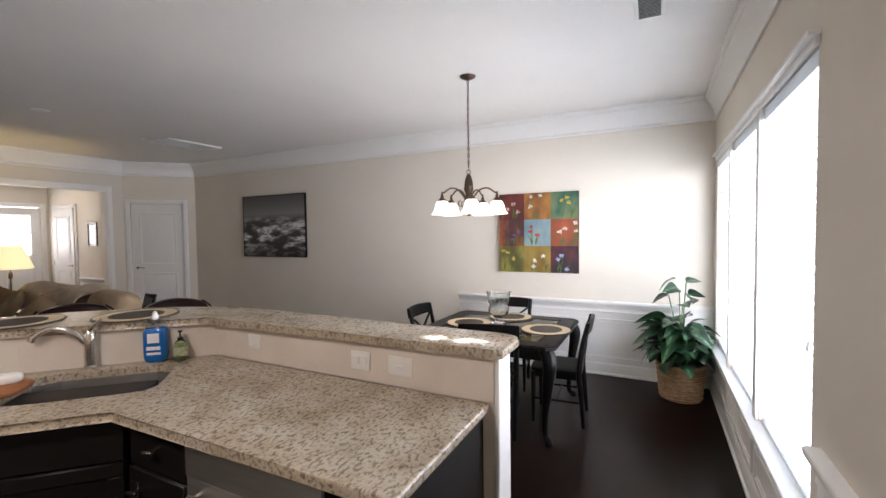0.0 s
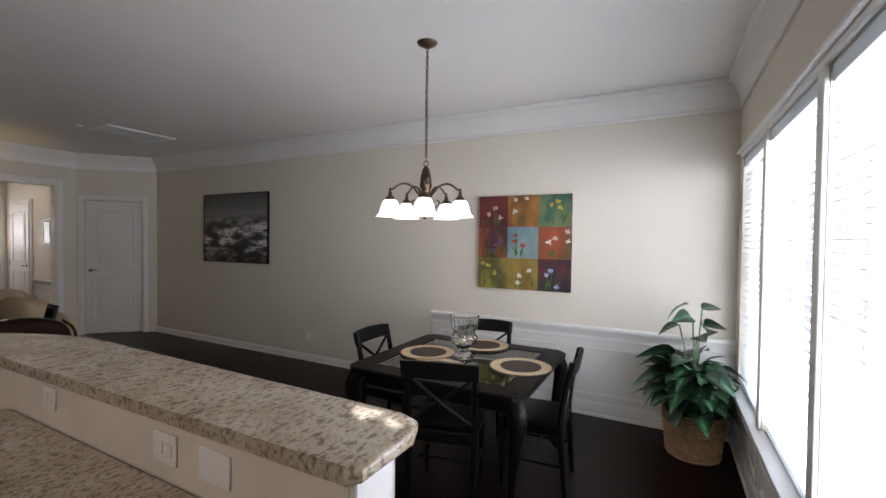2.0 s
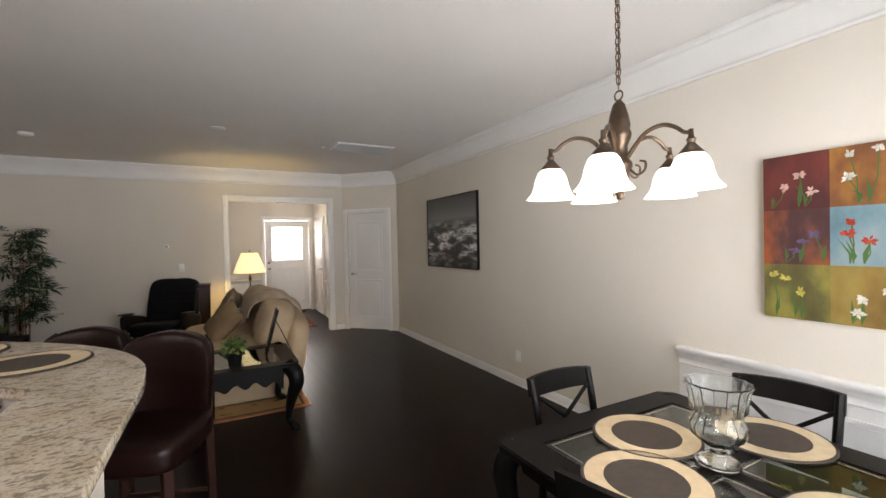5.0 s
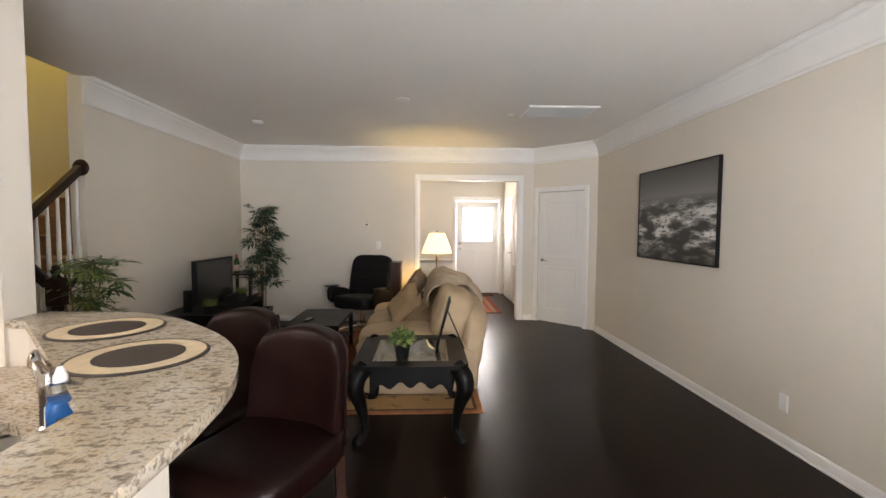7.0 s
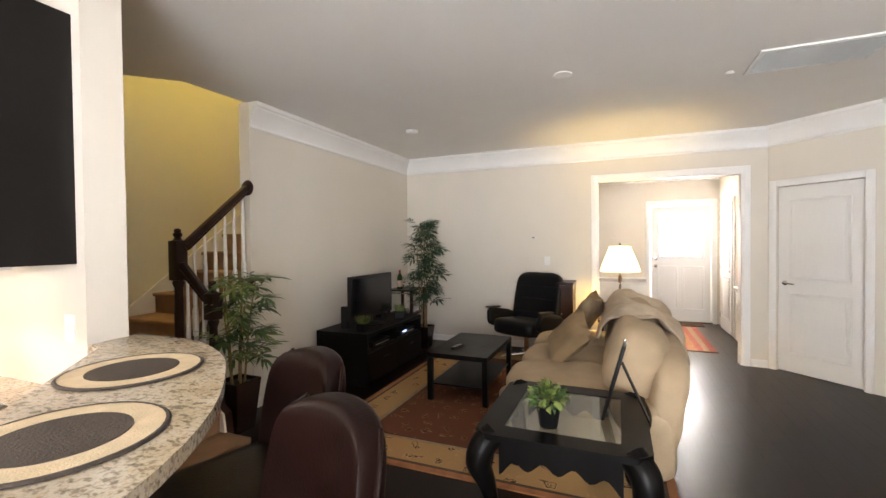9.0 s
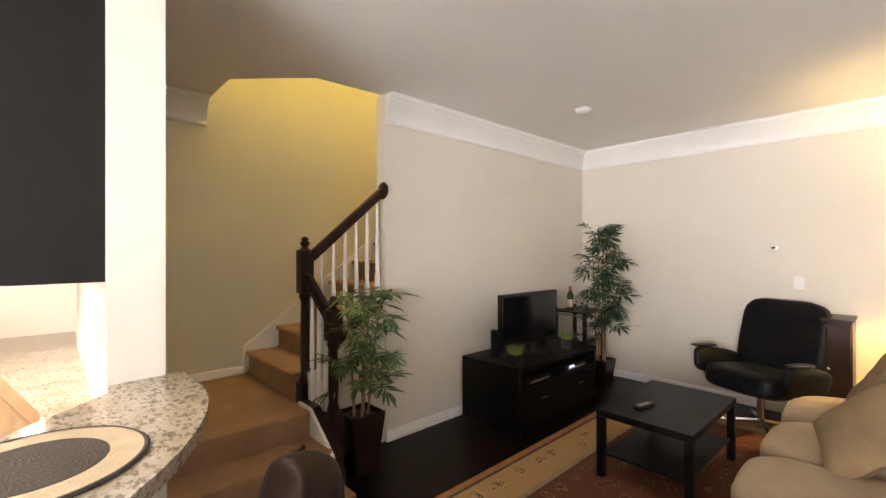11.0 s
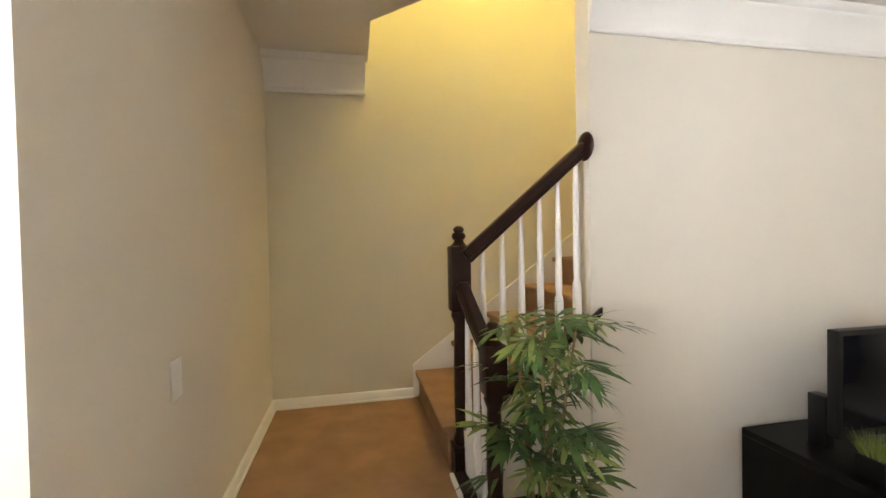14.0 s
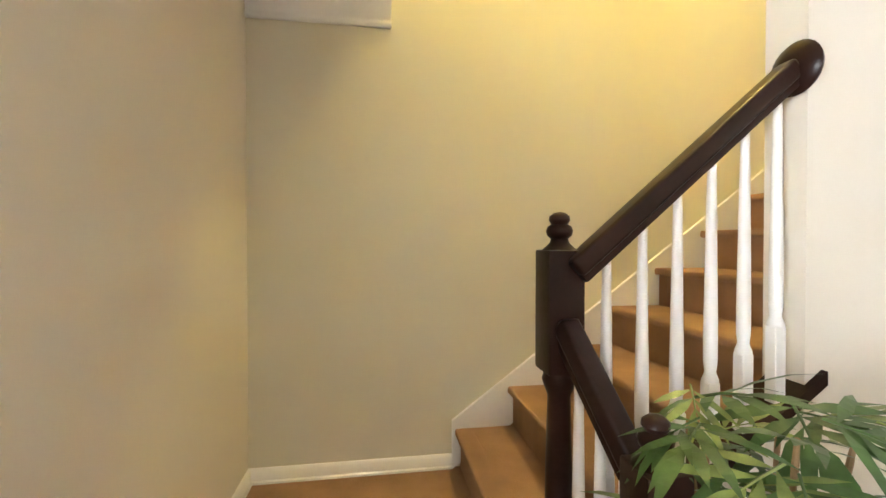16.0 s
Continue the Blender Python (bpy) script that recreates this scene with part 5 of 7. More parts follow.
for r in range(3):
    for c in range(3):
        x0, z0 = -0.436 + c * 0.2907, 0.436 - (r + 1) * 0.2907
        bm = BM()
        box(bm, x0, x0 + 0.2907, -0.0365, -0.0335, z0, z0 + 0.2907)
        pn = part("painted_panel", bm, paint_mat("panel_paint", *cells[r][c]), pt)
        nm, col = FC[r][c]
        PMATS.setdefault(nm, mat("petal_paint_" + nm, [c * 0.8 for c in col], 0.55, var=0.3, scale=40, fine=120, relief=0.1))
        for ux, uz in SPOTS[r][c]:
            fx, fz = x0 + 0.2907 * ux, z0 + 0.2907 * uz
            bx = min(x0 + 0.26, max(x0 + 0.03, fx + fr_.uniform(-0.06, 0.06)))
            w = 0.0028
            bs, bp = BM(), BM()
            q = [(bx - w, z0 + 0.012), (bx + w, z0 + 0.012), ((bx + fx) / 2 + 0.012 + w, (z0 + fz) / 2), (fx + w, fz), (fx - w, fz), ((bx + fx) / 2 + 0.012 - w, (z0 + fz) / 2)]
            v = [bs.verts.new((x, -0.0372, z)) for x, z in q]
            bs.faces.new((v[0], v[1], v[2], v[5]))
            bs.faces.new((v[5], v[2], v[3], v[4]))
            lx, lz = bx + fr_.uniform(-0.05, 0.05), z0 + fr_.uniform(0.07, 0.15)
            u = [bs.verts.new((x, -0.0371, z)) for x, z in ((bx + 0.014, z0 + 0.05), (lx, lz), (bx - 0.006, z0 + 0.06))]
            bs.faces.new([v[0]] + u)
            hub = bp.verts.new((fx, -0.0385, fz))
            for j in range(6):
                a = j * math.pi / 3 + fr_.uniform(-0.3, 0.3)
                L, W = fr_.uniform(0.016, 0.040), fr_.uniform(0.006, 0.013)
                dx, dz = math.cos(a), math.sin(a) * 0.8
                v = [bp.verts.new((fx + x * dx - y * dz, -0.0377 - 0.0001 * j, fz + x * dz + y * dx)) for x, y in ((L * 0.55, W), (L, 0), (L * 0.55, -W))]
                bp.faces.new([hub] + v)
            part("painted_stem", bs, STEM, pn, smooth=None)
            part("painted_flower", bp, PMATS[nm], pn, smooth=None)


def city_mat():
    m, t, p = nodes_of("night_city_print")
    tc = t.nodes.new("ShaderNodeTexCoord")
    sp = t.nodes.new("ShaderNodeSeparateXYZ")
    t.links.new(tc.outputs["Object"], sp.inputs[0])
    up = t.nodes.new("ShaderNodeMapRange")
    up.inputs[1].default_value, up.inputs[2].default_value = -0.46, 0.46
    t.links.new(sp.outputs[2], up.inputs[0])
    sky_ = ramp(t, up.outputs[0], [(0.0, (0.12,) * 3), (0.12, (0.35,) * 3), (0.26, (1, 1, 1)), (0.52, (0.8,) * 3), (0.63, (0.25,) * 3), (0.68, (0, 0, 0))])
    grad = ramp(t, up.outputs[0], [(0.0, (0.012,) * 3), (0.5, (0.02,) * 3), (0.60, (0.05,) * 3), (0.70, (0.21,) * 3), (0.84, (0.13,) * 3), (1.0, (0.07,) * 3)])
    n1 = tex(t, "ShaderNodeTexNoise", 4.2, 9, (0.7, 1, 2.2))
    v = tex(t, "ShaderNodeTexVoronoi", 34, stretch=(0.45, 1, 1.9))
    v.distance = "CHEBYCHEV"
    tone = t.nodes.new("ShaderNodeSeparateColor")
    t.links.new(v.outputs["Color"], tone.inputs[0])
    light = ramp(t, tone.outputs[0], [(0.0, (0.05,) * 3), (0.45, (0.12,) * 3), (0.6, (0.35,) * 3), (0.78, (0.75,) * 3), (1.0, (0.9,) * 3)])
    mask = ramp(t, n1.outputs[0], [(0.43, (0.03,) * 3), (0.50, (0.3,) * 3), (0.58, (1,) * 3)])
    a, b, c = (t.nodes.new("ShaderNodeMixRGB") for _ in range(3))
    for k in (a, b):
        k.blend_type = "MULTIPLY"
        k.inputs[0].default_value = 1
    c.blend_type = "ADD"
    c.inputs[0].default_value = 0.9
    t.links.new(light, a.inputs[1])
    t.links.new(mask, a.inputs[2])
    t.links.new(a.outputs[0], b.inputs[1])
    t.links.new(sky_, b.inputs[2])
    t.links.new(grad, c.inputs[1])
    t.links.new(b.outputs[0], c.inputs[2])
    t.links.new(c.outputs[0], p.inputs["Base Color"])
    p.inputs["Roughness"].default_value = 0.5
    return m


cp = thing("city_photograph", pose(-4.822, NY, 1.635), "large black and white night city photograph in a thin frame", "picture")
bm = BM()
for x0, x1, z0, z1 in ((-0.66, 0.66, -0.472, -0.460), (-0.66, 0.66, 0.460, 0.472), (-0.66, -0.648, -0.460, 0.460), (0.648, 0.66, -0.460, 0.460)):
    box(bm, x0, x1, -0.034, -0.001, z0, z1, 0.002, 1)
part("frame", bm, BLACKPLASTIC, cp)
bm = BM()
box(bm, -0.648, 0.648, -0.029, -0.001, -0.460, 0.460)
part("print", bm, city_mat(), cp)


# ---- plants ----
def leaf_mesh(name, L, W, mt, fold=0.25, droop=0.3, n=5):
    bm = BM()
    prevr = None
    for i in range(n + 1):
        u = i / n
        w = W * math.sin(math.pi * min(0.999, u ** 0.8 * 0.97 + 0.02)) if 0 < i < n else 0.002
        z = -droop * L * u * u
        r = [bm.verts.new((u * L, -w, z + fold * w)), bm.verts.new((u * L, 0, z)), bm.verts.new((u * L, w, z + fold * w))]
        if prevr:
            bm.faces.new((prevr[0], prevr[1], r[1], r[0]))
            bm.faces.new((prevr[1], prevr[2], r[2], r[1]))
        prevr = r
    me = bpy.data.meshes.new(name)
    bm.to_mesh(me)
    bm.free()
    me.materials.append(mt)
    me.shade_smooth()
    return me


def veined_leaf_mat():
    m, t, p = nodes_of("variegated_leaf")
    tc = t.nodes.new("ShaderNodeTexCoord")
    sp = t.nodes.new("ShaderNodeSeparateXYZ")
    t.links.new(tc.outputs["Object"], sp.inputs[0])
    ab = t.nodes.new("ShaderNodeMath")
    ab.operation = "ABSOLUTE"
    t.links.new(sp.outputs[1], ab.inputs[0])
    n = tex(t, "ShaderNodeTexNoise", 24, 4)
    ad = t.nodes.new("ShaderNodeMath")
    ad.operation = "MULTIPLY_ADD"
    t.links.new(n.outputs[0], ad.inputs[0])
    ad.inputs[1].default_value = 0.045
    t.links.new(ab.outputs[0], ad.inputs[2])
    c = ramp(t, ad.outputs[0], [(0.020, (0.11, 0.25, 0.11)), (0.034, (0.032, 0.10, 0.042)), (0.056, (0.009, 0.036, 0.015))])
    oi = t.nodes.new("ShaderNodeObjectInfo")
    mx = t.nodes.new("ShaderNodeMixRGB")
    mx.blend_type = "MULTIPLY"
    mx.inputs[0].default_value = 0.7
    t.links.new(c, mx.inputs[1])
    t.links.new(ramp(t, oi.outputs["Random"], [(0, (0.45, 0.5, 0.5)), (1, (1, 1, 1))]), mx.inputs[2])
    t.links.new(mx.outputs[0], p.inputs["Base Color"])
    p.inputs["Roughness"].default_value = 0.35
    return m


hp = thing("house_plant", pose(0.60, 4.45, 0) @ Matrix.Scale(1.10, 4), "leafy green potted plant in a woven wicker basket", "plant")
bm = BM()
lathe(bm, [(0.0, 0.0), (0.145, 0.0), (0.15, 0.01), (0.175, 0.27), (0.182, 0.285), (0.175, 0.295), (0.162, 0.285), (0.155, 0.25), (0.0, 0.25)], 40)
basket = part("basket", bm, WICKER, hp, "woven wicker basket")
for i in range(13):
    z = 0.014 + i * 0.0205
    r = 0.150 + 0.0255 * z / 0.27
    bm = BM()
    pts = []
    for k in range(49):
        a = 2 * math.pi * k / 48
        rr = r + 0.0035 * math.cos(12 * a + math.pi * (i % 2))
        pts.append((rr * math.cos(a), rr * math.sin(a), z))
    tube(bm, pts, 0.0085, 5)
    part("weave", bm, WICKER, basket)
bm = BM()
lathe(bm, [(0.0, 0.252), (0.156, 0.252), (0.156, 0.262), (0.0, 0.268)], 28)
part("soil", bm, SOIL, hp)
VLEAF = veined_leaf_mat()
big_leaves = [leaf_mesh("leaf", 0.23, 0.098, VLEAF, 0.25, 0.7, 7), leaf_mesh("leaf", 0.20, 0.092, VLEAF, 0.2, 0.45, 7), leaf_mesh("leaf", 0.25, 0.094, VLEAF, 0.3, 0.9, 7)]
pr = random.Random(5)
for i in range(120):
    u = i / 119
    tall = i >= 112
    az = i * 137.5
    reach = pr.uniform(0.04, 0.20) * (1 - 0.35 * u)
    h = 0.33 + 0.30 * u + pr.uniform(-0.03, 0.05)
    if tall:
        h = 0.76 + 0.026 * (i - 112) + pr.uniform(0, 0.03)
        reach = pr.uniform(0.03, 0.12)
    px, py = reach * math.cos(radians(az)), reach * math.sin(radians(az))
    sc = pr.uniform(0.5, 0.95) * (0.85 if tall else 1)
    if px > 0.02 and not tall:
        sc *= 0.72
    m = pose(px, py, h, 0, pr.uniform(-55, 25) if not tall else pr.uniform(-30, 5), az) @ Matrix.Scale(sc, 4) @ pose(0, 0, 0, pr.uniform(-45, 45))
    shared("leaf", big_leaves[i % 3], hp, m)
    if i % 2 == 0:
        bm = BM()
        tube(bm, curve_pts([(px * 0.15, py * 0.15, 0.26), (px * 0.5, py * 0.5, 0.26 + (h - 0.26) * 0.6), (px, py, h)], 3), 0.005, 5)
        part("stalk", bm, LEAF, hp)


def spray_mesh(mt, n, L, W, spread, seed):
    """A fan of lance-shaped leaves on one twig."""
    r = random.Random(seed)
    bm = BM()
    tube(bm, [(0, 0, 0), (0.06, 0, 0.004), (0.10, 0, 0.0)], [0.003, 0.0025, 0.0015], 4)
    for k in range(n):
        a = radians(-spread / 2 + spread * k / (n - 1) + r.uniform(-8, 8))
        l, w = L * r.uniform(0.75, 1.1), W * r.uniform(0.8, 1.1)
        o = Vector((0.02 + 0.08 * (1 - abs(k / (n - 1) - 0.5) * 2), 0, 0))
        d = Vector((math.cos(a), math.sin(a), r.uniform(-0.15, 0.25)))
        s = Vector((-math.sin(a), math.cos(a), 0)) * w
        dr = Vector((0, 0, -l * r.uniform(0.12, 0.35)))
        p = [o, o + d * l * 0.35 + dr * 0.1, o + d * l * 0.7 + dr * 0.45, o + d * l + dr]
        v = [bm.verts.new(p[0]), bm.verts.new(p[1] + s), bm.verts.new(p[1] - s), bm.verts.new(p[2] + s * 0.8), bm.verts.new(p[2] - s * 0.8), bm.verts.new(p[3])]
        bm.faces.new((v[0], v[1], v[2]))
        bm.faces.new((v[1], v[3], v[4], v[2]))
        bm.faces.new((v[3], v[5], v[4]))
    me = bpy.data.meshes.new("leaf_spray")
    bm.to_mesh(me)
    bm.free()
    me.materials.append(mt)
    return me


def bamboo(name, m, label, pot, canes, count, zlo, zhi, width, mats_, L, seed, away=None, lean=0.04):
    p = thing(name, m, label, "plant")
    s0, s1, ph = pot
    bm = BM()
    b = [(-s0, -s0), (s0, -s0), (s0, s0), (-s0, s0)]
    tpt = [(-s1, -s1), (s1, -s1), (s1, s1), (-s1, s1)]
    lo = [bm.verts.new((*q, 0)) for q in b]
    hi = [bm.verts.new((*q, ph)) for q in tpt]
    ri = [bm.verts.new((q[0] * 0.86, q[1] * 0.86, ph)) for q in tpt]
    de = [bm.verts.new((q[0] * 0.84, q[1] * 0.84, ph - 0.03)) for q in tpt]
    bm.faces.new(lo)
    for i in range(4):
        j = (i + 1) % 4
        bm.faces.new((lo[i], lo[j], hi[j], hi[i]))
        bm.faces.new((hi[i], hi[j], ri[j], ri[i]))
        bm.faces.new((ri[i], ri[j], de[j], de[i]))
    bm.faces.new(de)
    bmesh.ops.bevel(bm, geom=[e for e in bm.edges if e.is_manifold], offset=0.004, segments=2, affect="EDGES")
    part("pot", bm, mat("dark_brown_pot", (0.022, 0.010, 0.008), 0.25, var=0.2), p, "tapered square dark brown pot")
    bm = BM()
    box(bm, -s1 * 0.83, s1 * 0.83, -s1 * 0.83, s1 * 0.83, ph - 0.045, ph - 0.027, 0.004, 1)
    part("soil", bm, SOIL, p)
    r = random.Random(seed)
    tops = []
    for i in range(canes):
        a = 2 * math.pi * i / canes
        x0, y0 = s1 * 0.4 * math.cos(a), s1 * 0.4 * math.sin(a)
        x1, y1 = x0 + lean * math.cos(a) + r.uniform(-0.02, 0.02), y0 + lean * math.sin(a) + r.uniform(-0.02, 0.02)
        zt = zhi - r.uniform(0.05, 0.25) * (zhi - zlo)
        bm = BM()
        pts = curve_pts([(x0, y0, ph - 0.04), (x0 * 0.6 + x1 * 0.4, y0 * 0.6 + y1 * 0.4, ph + (zt - ph) * 0.5), (x1, y1, zt)], 8)
        tube(bm, pts, [0.009 - 0.005 * k / (len(pts) - 1) + (0.0015 if k % 3 == 0 else 0) for k in range(len(pts))], 7)
        part("cane", bm, CANE, p)
        tops.append((Vector((x0, y0, ph)), Vector((x1, y1, zt))))
    meshes = [spray_mesh(mt, n, L * k, 0.0125 * k, sp, seed + q) for q, (mt, n, k, sp) in enumerate(((mats_[0], 7, 1.0, 130), (mats_[1], 6, 0.9, 110), (mats_[0], 9, 1.05, 170)))]
    for i in range(count):
        a0, a1 = tops[i % canes]
        u = (i + 0.5) / count
        z = zlo + (zhi - zlo) * u
        q = a0.lerp(a1, min(1, max(0, (z - a0.z) / (a1.z - a0.z))))
        az = i * 137.5 + r.uniform(-20, 20)
        out = width * r.uniform(0.05, 0.55) * (1.0 - 0.55 * u)
        if away is not None:
            d = Vector((math.cos(radians(az)), math.sin(radians(az))))
            if d.dot(Vector(away)) < -0.15:
                az += 180
        m2 = pose(q.x + out * math.cos(radians(az)), q.y + out * math.sin(radians(az)), z + r.uniform(-0.03, 0.03), r.uniform(-25, 25), r.uniform(-30, 35), az) @ Matrix.Scale(r.uniform(0.75, 1.1), 4)
        shared("leaf_spray", meshes[i % 3], p, m2)
        if out > width * 0.25 and i % 2:
            bm = BM()
            tube(bm, [q, q.lerp(m2.translation, 0.5) + Vector((0, 0, 0.015)), m2.translation], 0.0022, 4)
            part("twig", bm, CANE, p)
    return p


bamboo("bamboo_plant", pose(-4.065, -0.285, 0, 0, 0, 0), "artificial bamboo plant in a square dark pot by the stairs", (0.085, 0.125, 0.40), 5, 84, 0.56, 1.25, 0.25, (LEAF, LEAFLIGHT), 0.15, 3, (0.1, 1), 0.07)
bamboo("corner_bamboo_plant", pose(-6.98, -0.02, 0, 0, 0, 0), "tall dark green bamboo plant in the room corner", (0.085, 0.12, 0.30), 4, 190, 0.64, 1.76, 0.36, (LEAFDARK, LEAFDARK), 0.13, 8, (0.7, 0.7), 0.05)


# ---- bar stools and bar placemats ----
def bar_stool(m):
    """Faces +y; origin on the floor below the seat's middle."""
    s = thing("bar_stool", m, "dark brown leather bar stool with a rounded padded back", "bar stool", "stools at the breakfast bar")
    bm = BM()
    soft(bm, 0.46, 0.46, 0.13, pose(0, 0, 0.645), 6, 8, 0.004, 1)
    part("seat", bm, LEATHER, s)
    bm = BM()
    b = BM()
    bmesh.ops.create_cube(b, size=2)
    bmesh.ops.subdivide_edges(b, edges=b.edges[:], cuts=9, use_grid_fill=True)
    for v in b.verts:
        p = v.co
        k = 7.0
        q = p / (abs(p.x) ** k + abs(p.y) ** k + abs(p.z) ** k) ** (1 / k)
        top = max(0.0, q.z)
        x = q.x * 0.205 * (1 - 0.10 * top * top)
        y = -0.215 + q.y * 0.048 + 0.055 * (q.x * q.x) - 0.035 * (q.z + 1)
        z = 0.835 + q.z * 0.225 - 0.035 * top * q.x * q.x
        v.co = Vector((x, y, z + 0.004 * noise.noise(Vector((x, y, z)) * 9)))
    join(bm, b)
    part("backrest", bm, LEATHER, s)
    for sx in (-1, 1):
        bm = BM()
        tube(bm, curve_pts([(sx * 0.215, -0.195, 0.64), (sx * 0.216, -0.20, 0.84), (sx * 0.205, -0.23, 0.98), (sx * 0.16, -0.27, 1.035)], 5), 0.006, 6)
        part("piping", bm, LEATHER, s)
        for y, y1 in ((-0.19, -0.215), (0.19, 0.20)):
            bm = BM()
            tube(bm, [(sx * 0.19, y, 0.60), (sx * 0.195, (y + y1) / 2, 0.3), (sx * 0.2, y1, 0.0)], [0.026, 0.022, 0.017], 4)
            part("leg", bm, DARKWOOD, s)
        bm = BM()
        tube(bm, [(sx * 0.196, -0.2, 0.22), (sx * 0.196, 0.195, 0.22)], 0.012, 6)
        part("stretcher", bm, DARKWOOD, s)
    for y, z in ((0.197, 0.22), (-0.205, 0.30)):
        bm = BM()
        tube(bm, [(-0.196, y, z), (0.196, y, z)], 0.012, 6)
        part("stretcher", bm, DARKWOOD, s)
    return s


st = bar_stool(pose(-2.215, 1.77, 0, 0, 0, 249) @ Matrix.Scale(1.02, 4))
copy_thing(st, pose(-2.605, 1.385, 0, 0, 0, 251))
bp_ = placemat(pose(-2.095, 1.44, BARZ + 0.0005), 0.19, "placemats on the breakfast bar")
copy_thing(bp_, pose(-2.465, 1.075, BARZ + 0.0005, 0, 0, 40))
cover_plate(pose(-2.63, 0.40, 1.13, 0, 0, 90), sockets=True, w=0.073, h=0.115, label="white outlet plate below the wall cabinet")

cover_plate(pose(-3.47, NY, 0.30), w=0.073, h=0.115, label="white wall outlet low on the beige wall")
cover_plate(pose(WX, 1.62, 1.20, 0, 0, 90), sockets=False, w=0.075, h=0.118, label="white light switch plate on the living room wall")

# ---- living room ----
def rug_mat(name, ground, ring, heart, scale):
    m, t, p = nodes_of(name)
    v = tex(t, "ShaderNodeTexVoronoi", scale)
    v.voronoi_dimensions = "2D"
    v.inputs["Randomness"].default_value = 0.6
    n = tex(t, "ShaderNodeTexNoise", scale * 3.5, 4)
    ad = t.nodes.new("ShaderNodeMath")
    ad.operation = "MULTIPLY_ADD"
    t.links.new(n.outputs[0], ad.inputs[0])
    ad.inputs[1].default_value = 0.30
    t.links.new(v.outputs["Distance"], ad.inputs[2])
    c = ramp(t, ad.outputs[0], [(0.30, heart), (0.38, heart), (0.40, ring), (0.44, ring), (0.46, ground), (0.56, ground), (0.58, ring), (0.62, ring), (0.64, heart), (0.72, ground)])
    f = tex(t, "ShaderNodeTexNoise", 240, 2)
    mx = t.nodes.new("ShaderNodeMixRGB")
    mx.blend_type, mx.inputs[0].default_value = "MULTIPLY", 0.5
    t.links.new(c, mx.inputs[1])
    t.links.new(ramp(t, f.outputs[0], [(0.3, (0.55,) * 3), (0.7, (1,) * 3)]), mx.inputs[2])
    t.links.new(mx.outputs[0], p.inputs["Base Color"])
    p.inputs["Roughness"].default_value = 0.95
    p.inputs["Specular IOR Level"].default_value = 0.15
    bump(t, p, f.outputs[0], 0.8, 0.004)
    return m


rug = thing("area_rug", pose(-5.56, 1.58, 0), "large oriental wool rug, rust field with a tan floral border", "rug")
RX, RY = 1.53, 1.25


def band(name, a, b, mt, z):
    """A frame-shaped band of the rug between insets a and b."""
    for x0, x1, y0, y1 in ((-RX + a, RX - a, -RY + a, -RY + b), (-RX + a, RX - a, RY - b, RY - a), (-RX + a, -RX + b, -RY + b, RY - b), (RX - b, RX - a, -RY + b, RY - b)):
        bm = BM()
        box(bm, x0, x1, y0, y1, 0.001, z)
        part(name, bm, mt, rug)


band("outer_border", 0.0, 0.05, RUGORANGE, 0.011)
band("guard_stripe", 0.05, 0.075, RUGBROWN, 0.0115)
band("floral_border", 0.075, 0.34, rug_mat("rug_border", (0.46, 0.28, 0.12), (0.045, 0.028, 0.02), (0.60, 0.36, 0.18), 4.4), 0.012)
band("guard_stripe", 0.34, 0.375, RUGTAN, 0.0115)
band("guard_stripe", 0.375, 0.39, RUGBROWN, 0.0115)
bm = BM()
box(bm, -RX + 0.39, RX - 0.39, -RY + 0.39, RY - 0.39, 0.001, 0.012)
part("field", bm, rug_mat("rug_field", (0.17, 0.062, 0.032), (0.05, 0.026, 0.018), (0.40, 0.23, 0.10), 6.0), rug, "rust red floral field")

# sofa, facing -y
sf = thing("sofa", pose(-5.47, 2.29, 0), "tan microfibre three-seat sofa with rolled arms", "sofa")
SL_, SD = 2.20, 1.14
bm = BM()
soft(bm, SL_ - 0.04, SD - 0.06, 0.30, pose(0, 0.0, 0.17), 9, 9, 0.006)
part("base", bm, SOFA, sf)
for sx in (-1, 1):
    bm = BM()
    soft(bm, 0.23, SD - 0.05, 0.42, pose(sx * (SL_ / 2 - 0.115), 0, 0.225), 7, 8, 0.006, 3)
    soft(bm, 0.29, SD - 0.08, 0.17, pose(sx * (SL_ / 2 - 0.13), -0.02, 0.405), 2.8, 12, 0.012, 4)
    part("arm", bm, SOFA, sf)
bm = BM()
soft(bm, SL_ - 0.04, 0.25, 0.74, pose(0, SD / 2 - 0.08, 0.41, -9), 4.5, 11, 0.012, 5)
part("back", bm, SOFA, sf)
for i in (-1, 0, 1):
    bm = BM()
    soft(bm, 0.60, 0.76, 0.20, pose(i * 0.60, -0.19, 0.415, 2), 4.5, 11, 0.014, 7 + i)
    part("seat_cushion", bm, SOFA, sf)
    bm = BM()
    soft(bm, 0.68, 0.36, 0.50, pose(i * 0.66, 0.32, 0.67, -16), 3.2, 12, 0.022, 11 + i)
    part("back_cushion", bm, SOFA, sf)
for sx in (-1, 1):
    for y in (-0.42, 0.42):
        bm = BM()
        tube(bm, [(sx * 1.0, y, 0.07), (sx * 1.0, y, 0.012)], [0.03, 0.024], 8)
        part("foot", bm, DARKWOOD, sf)


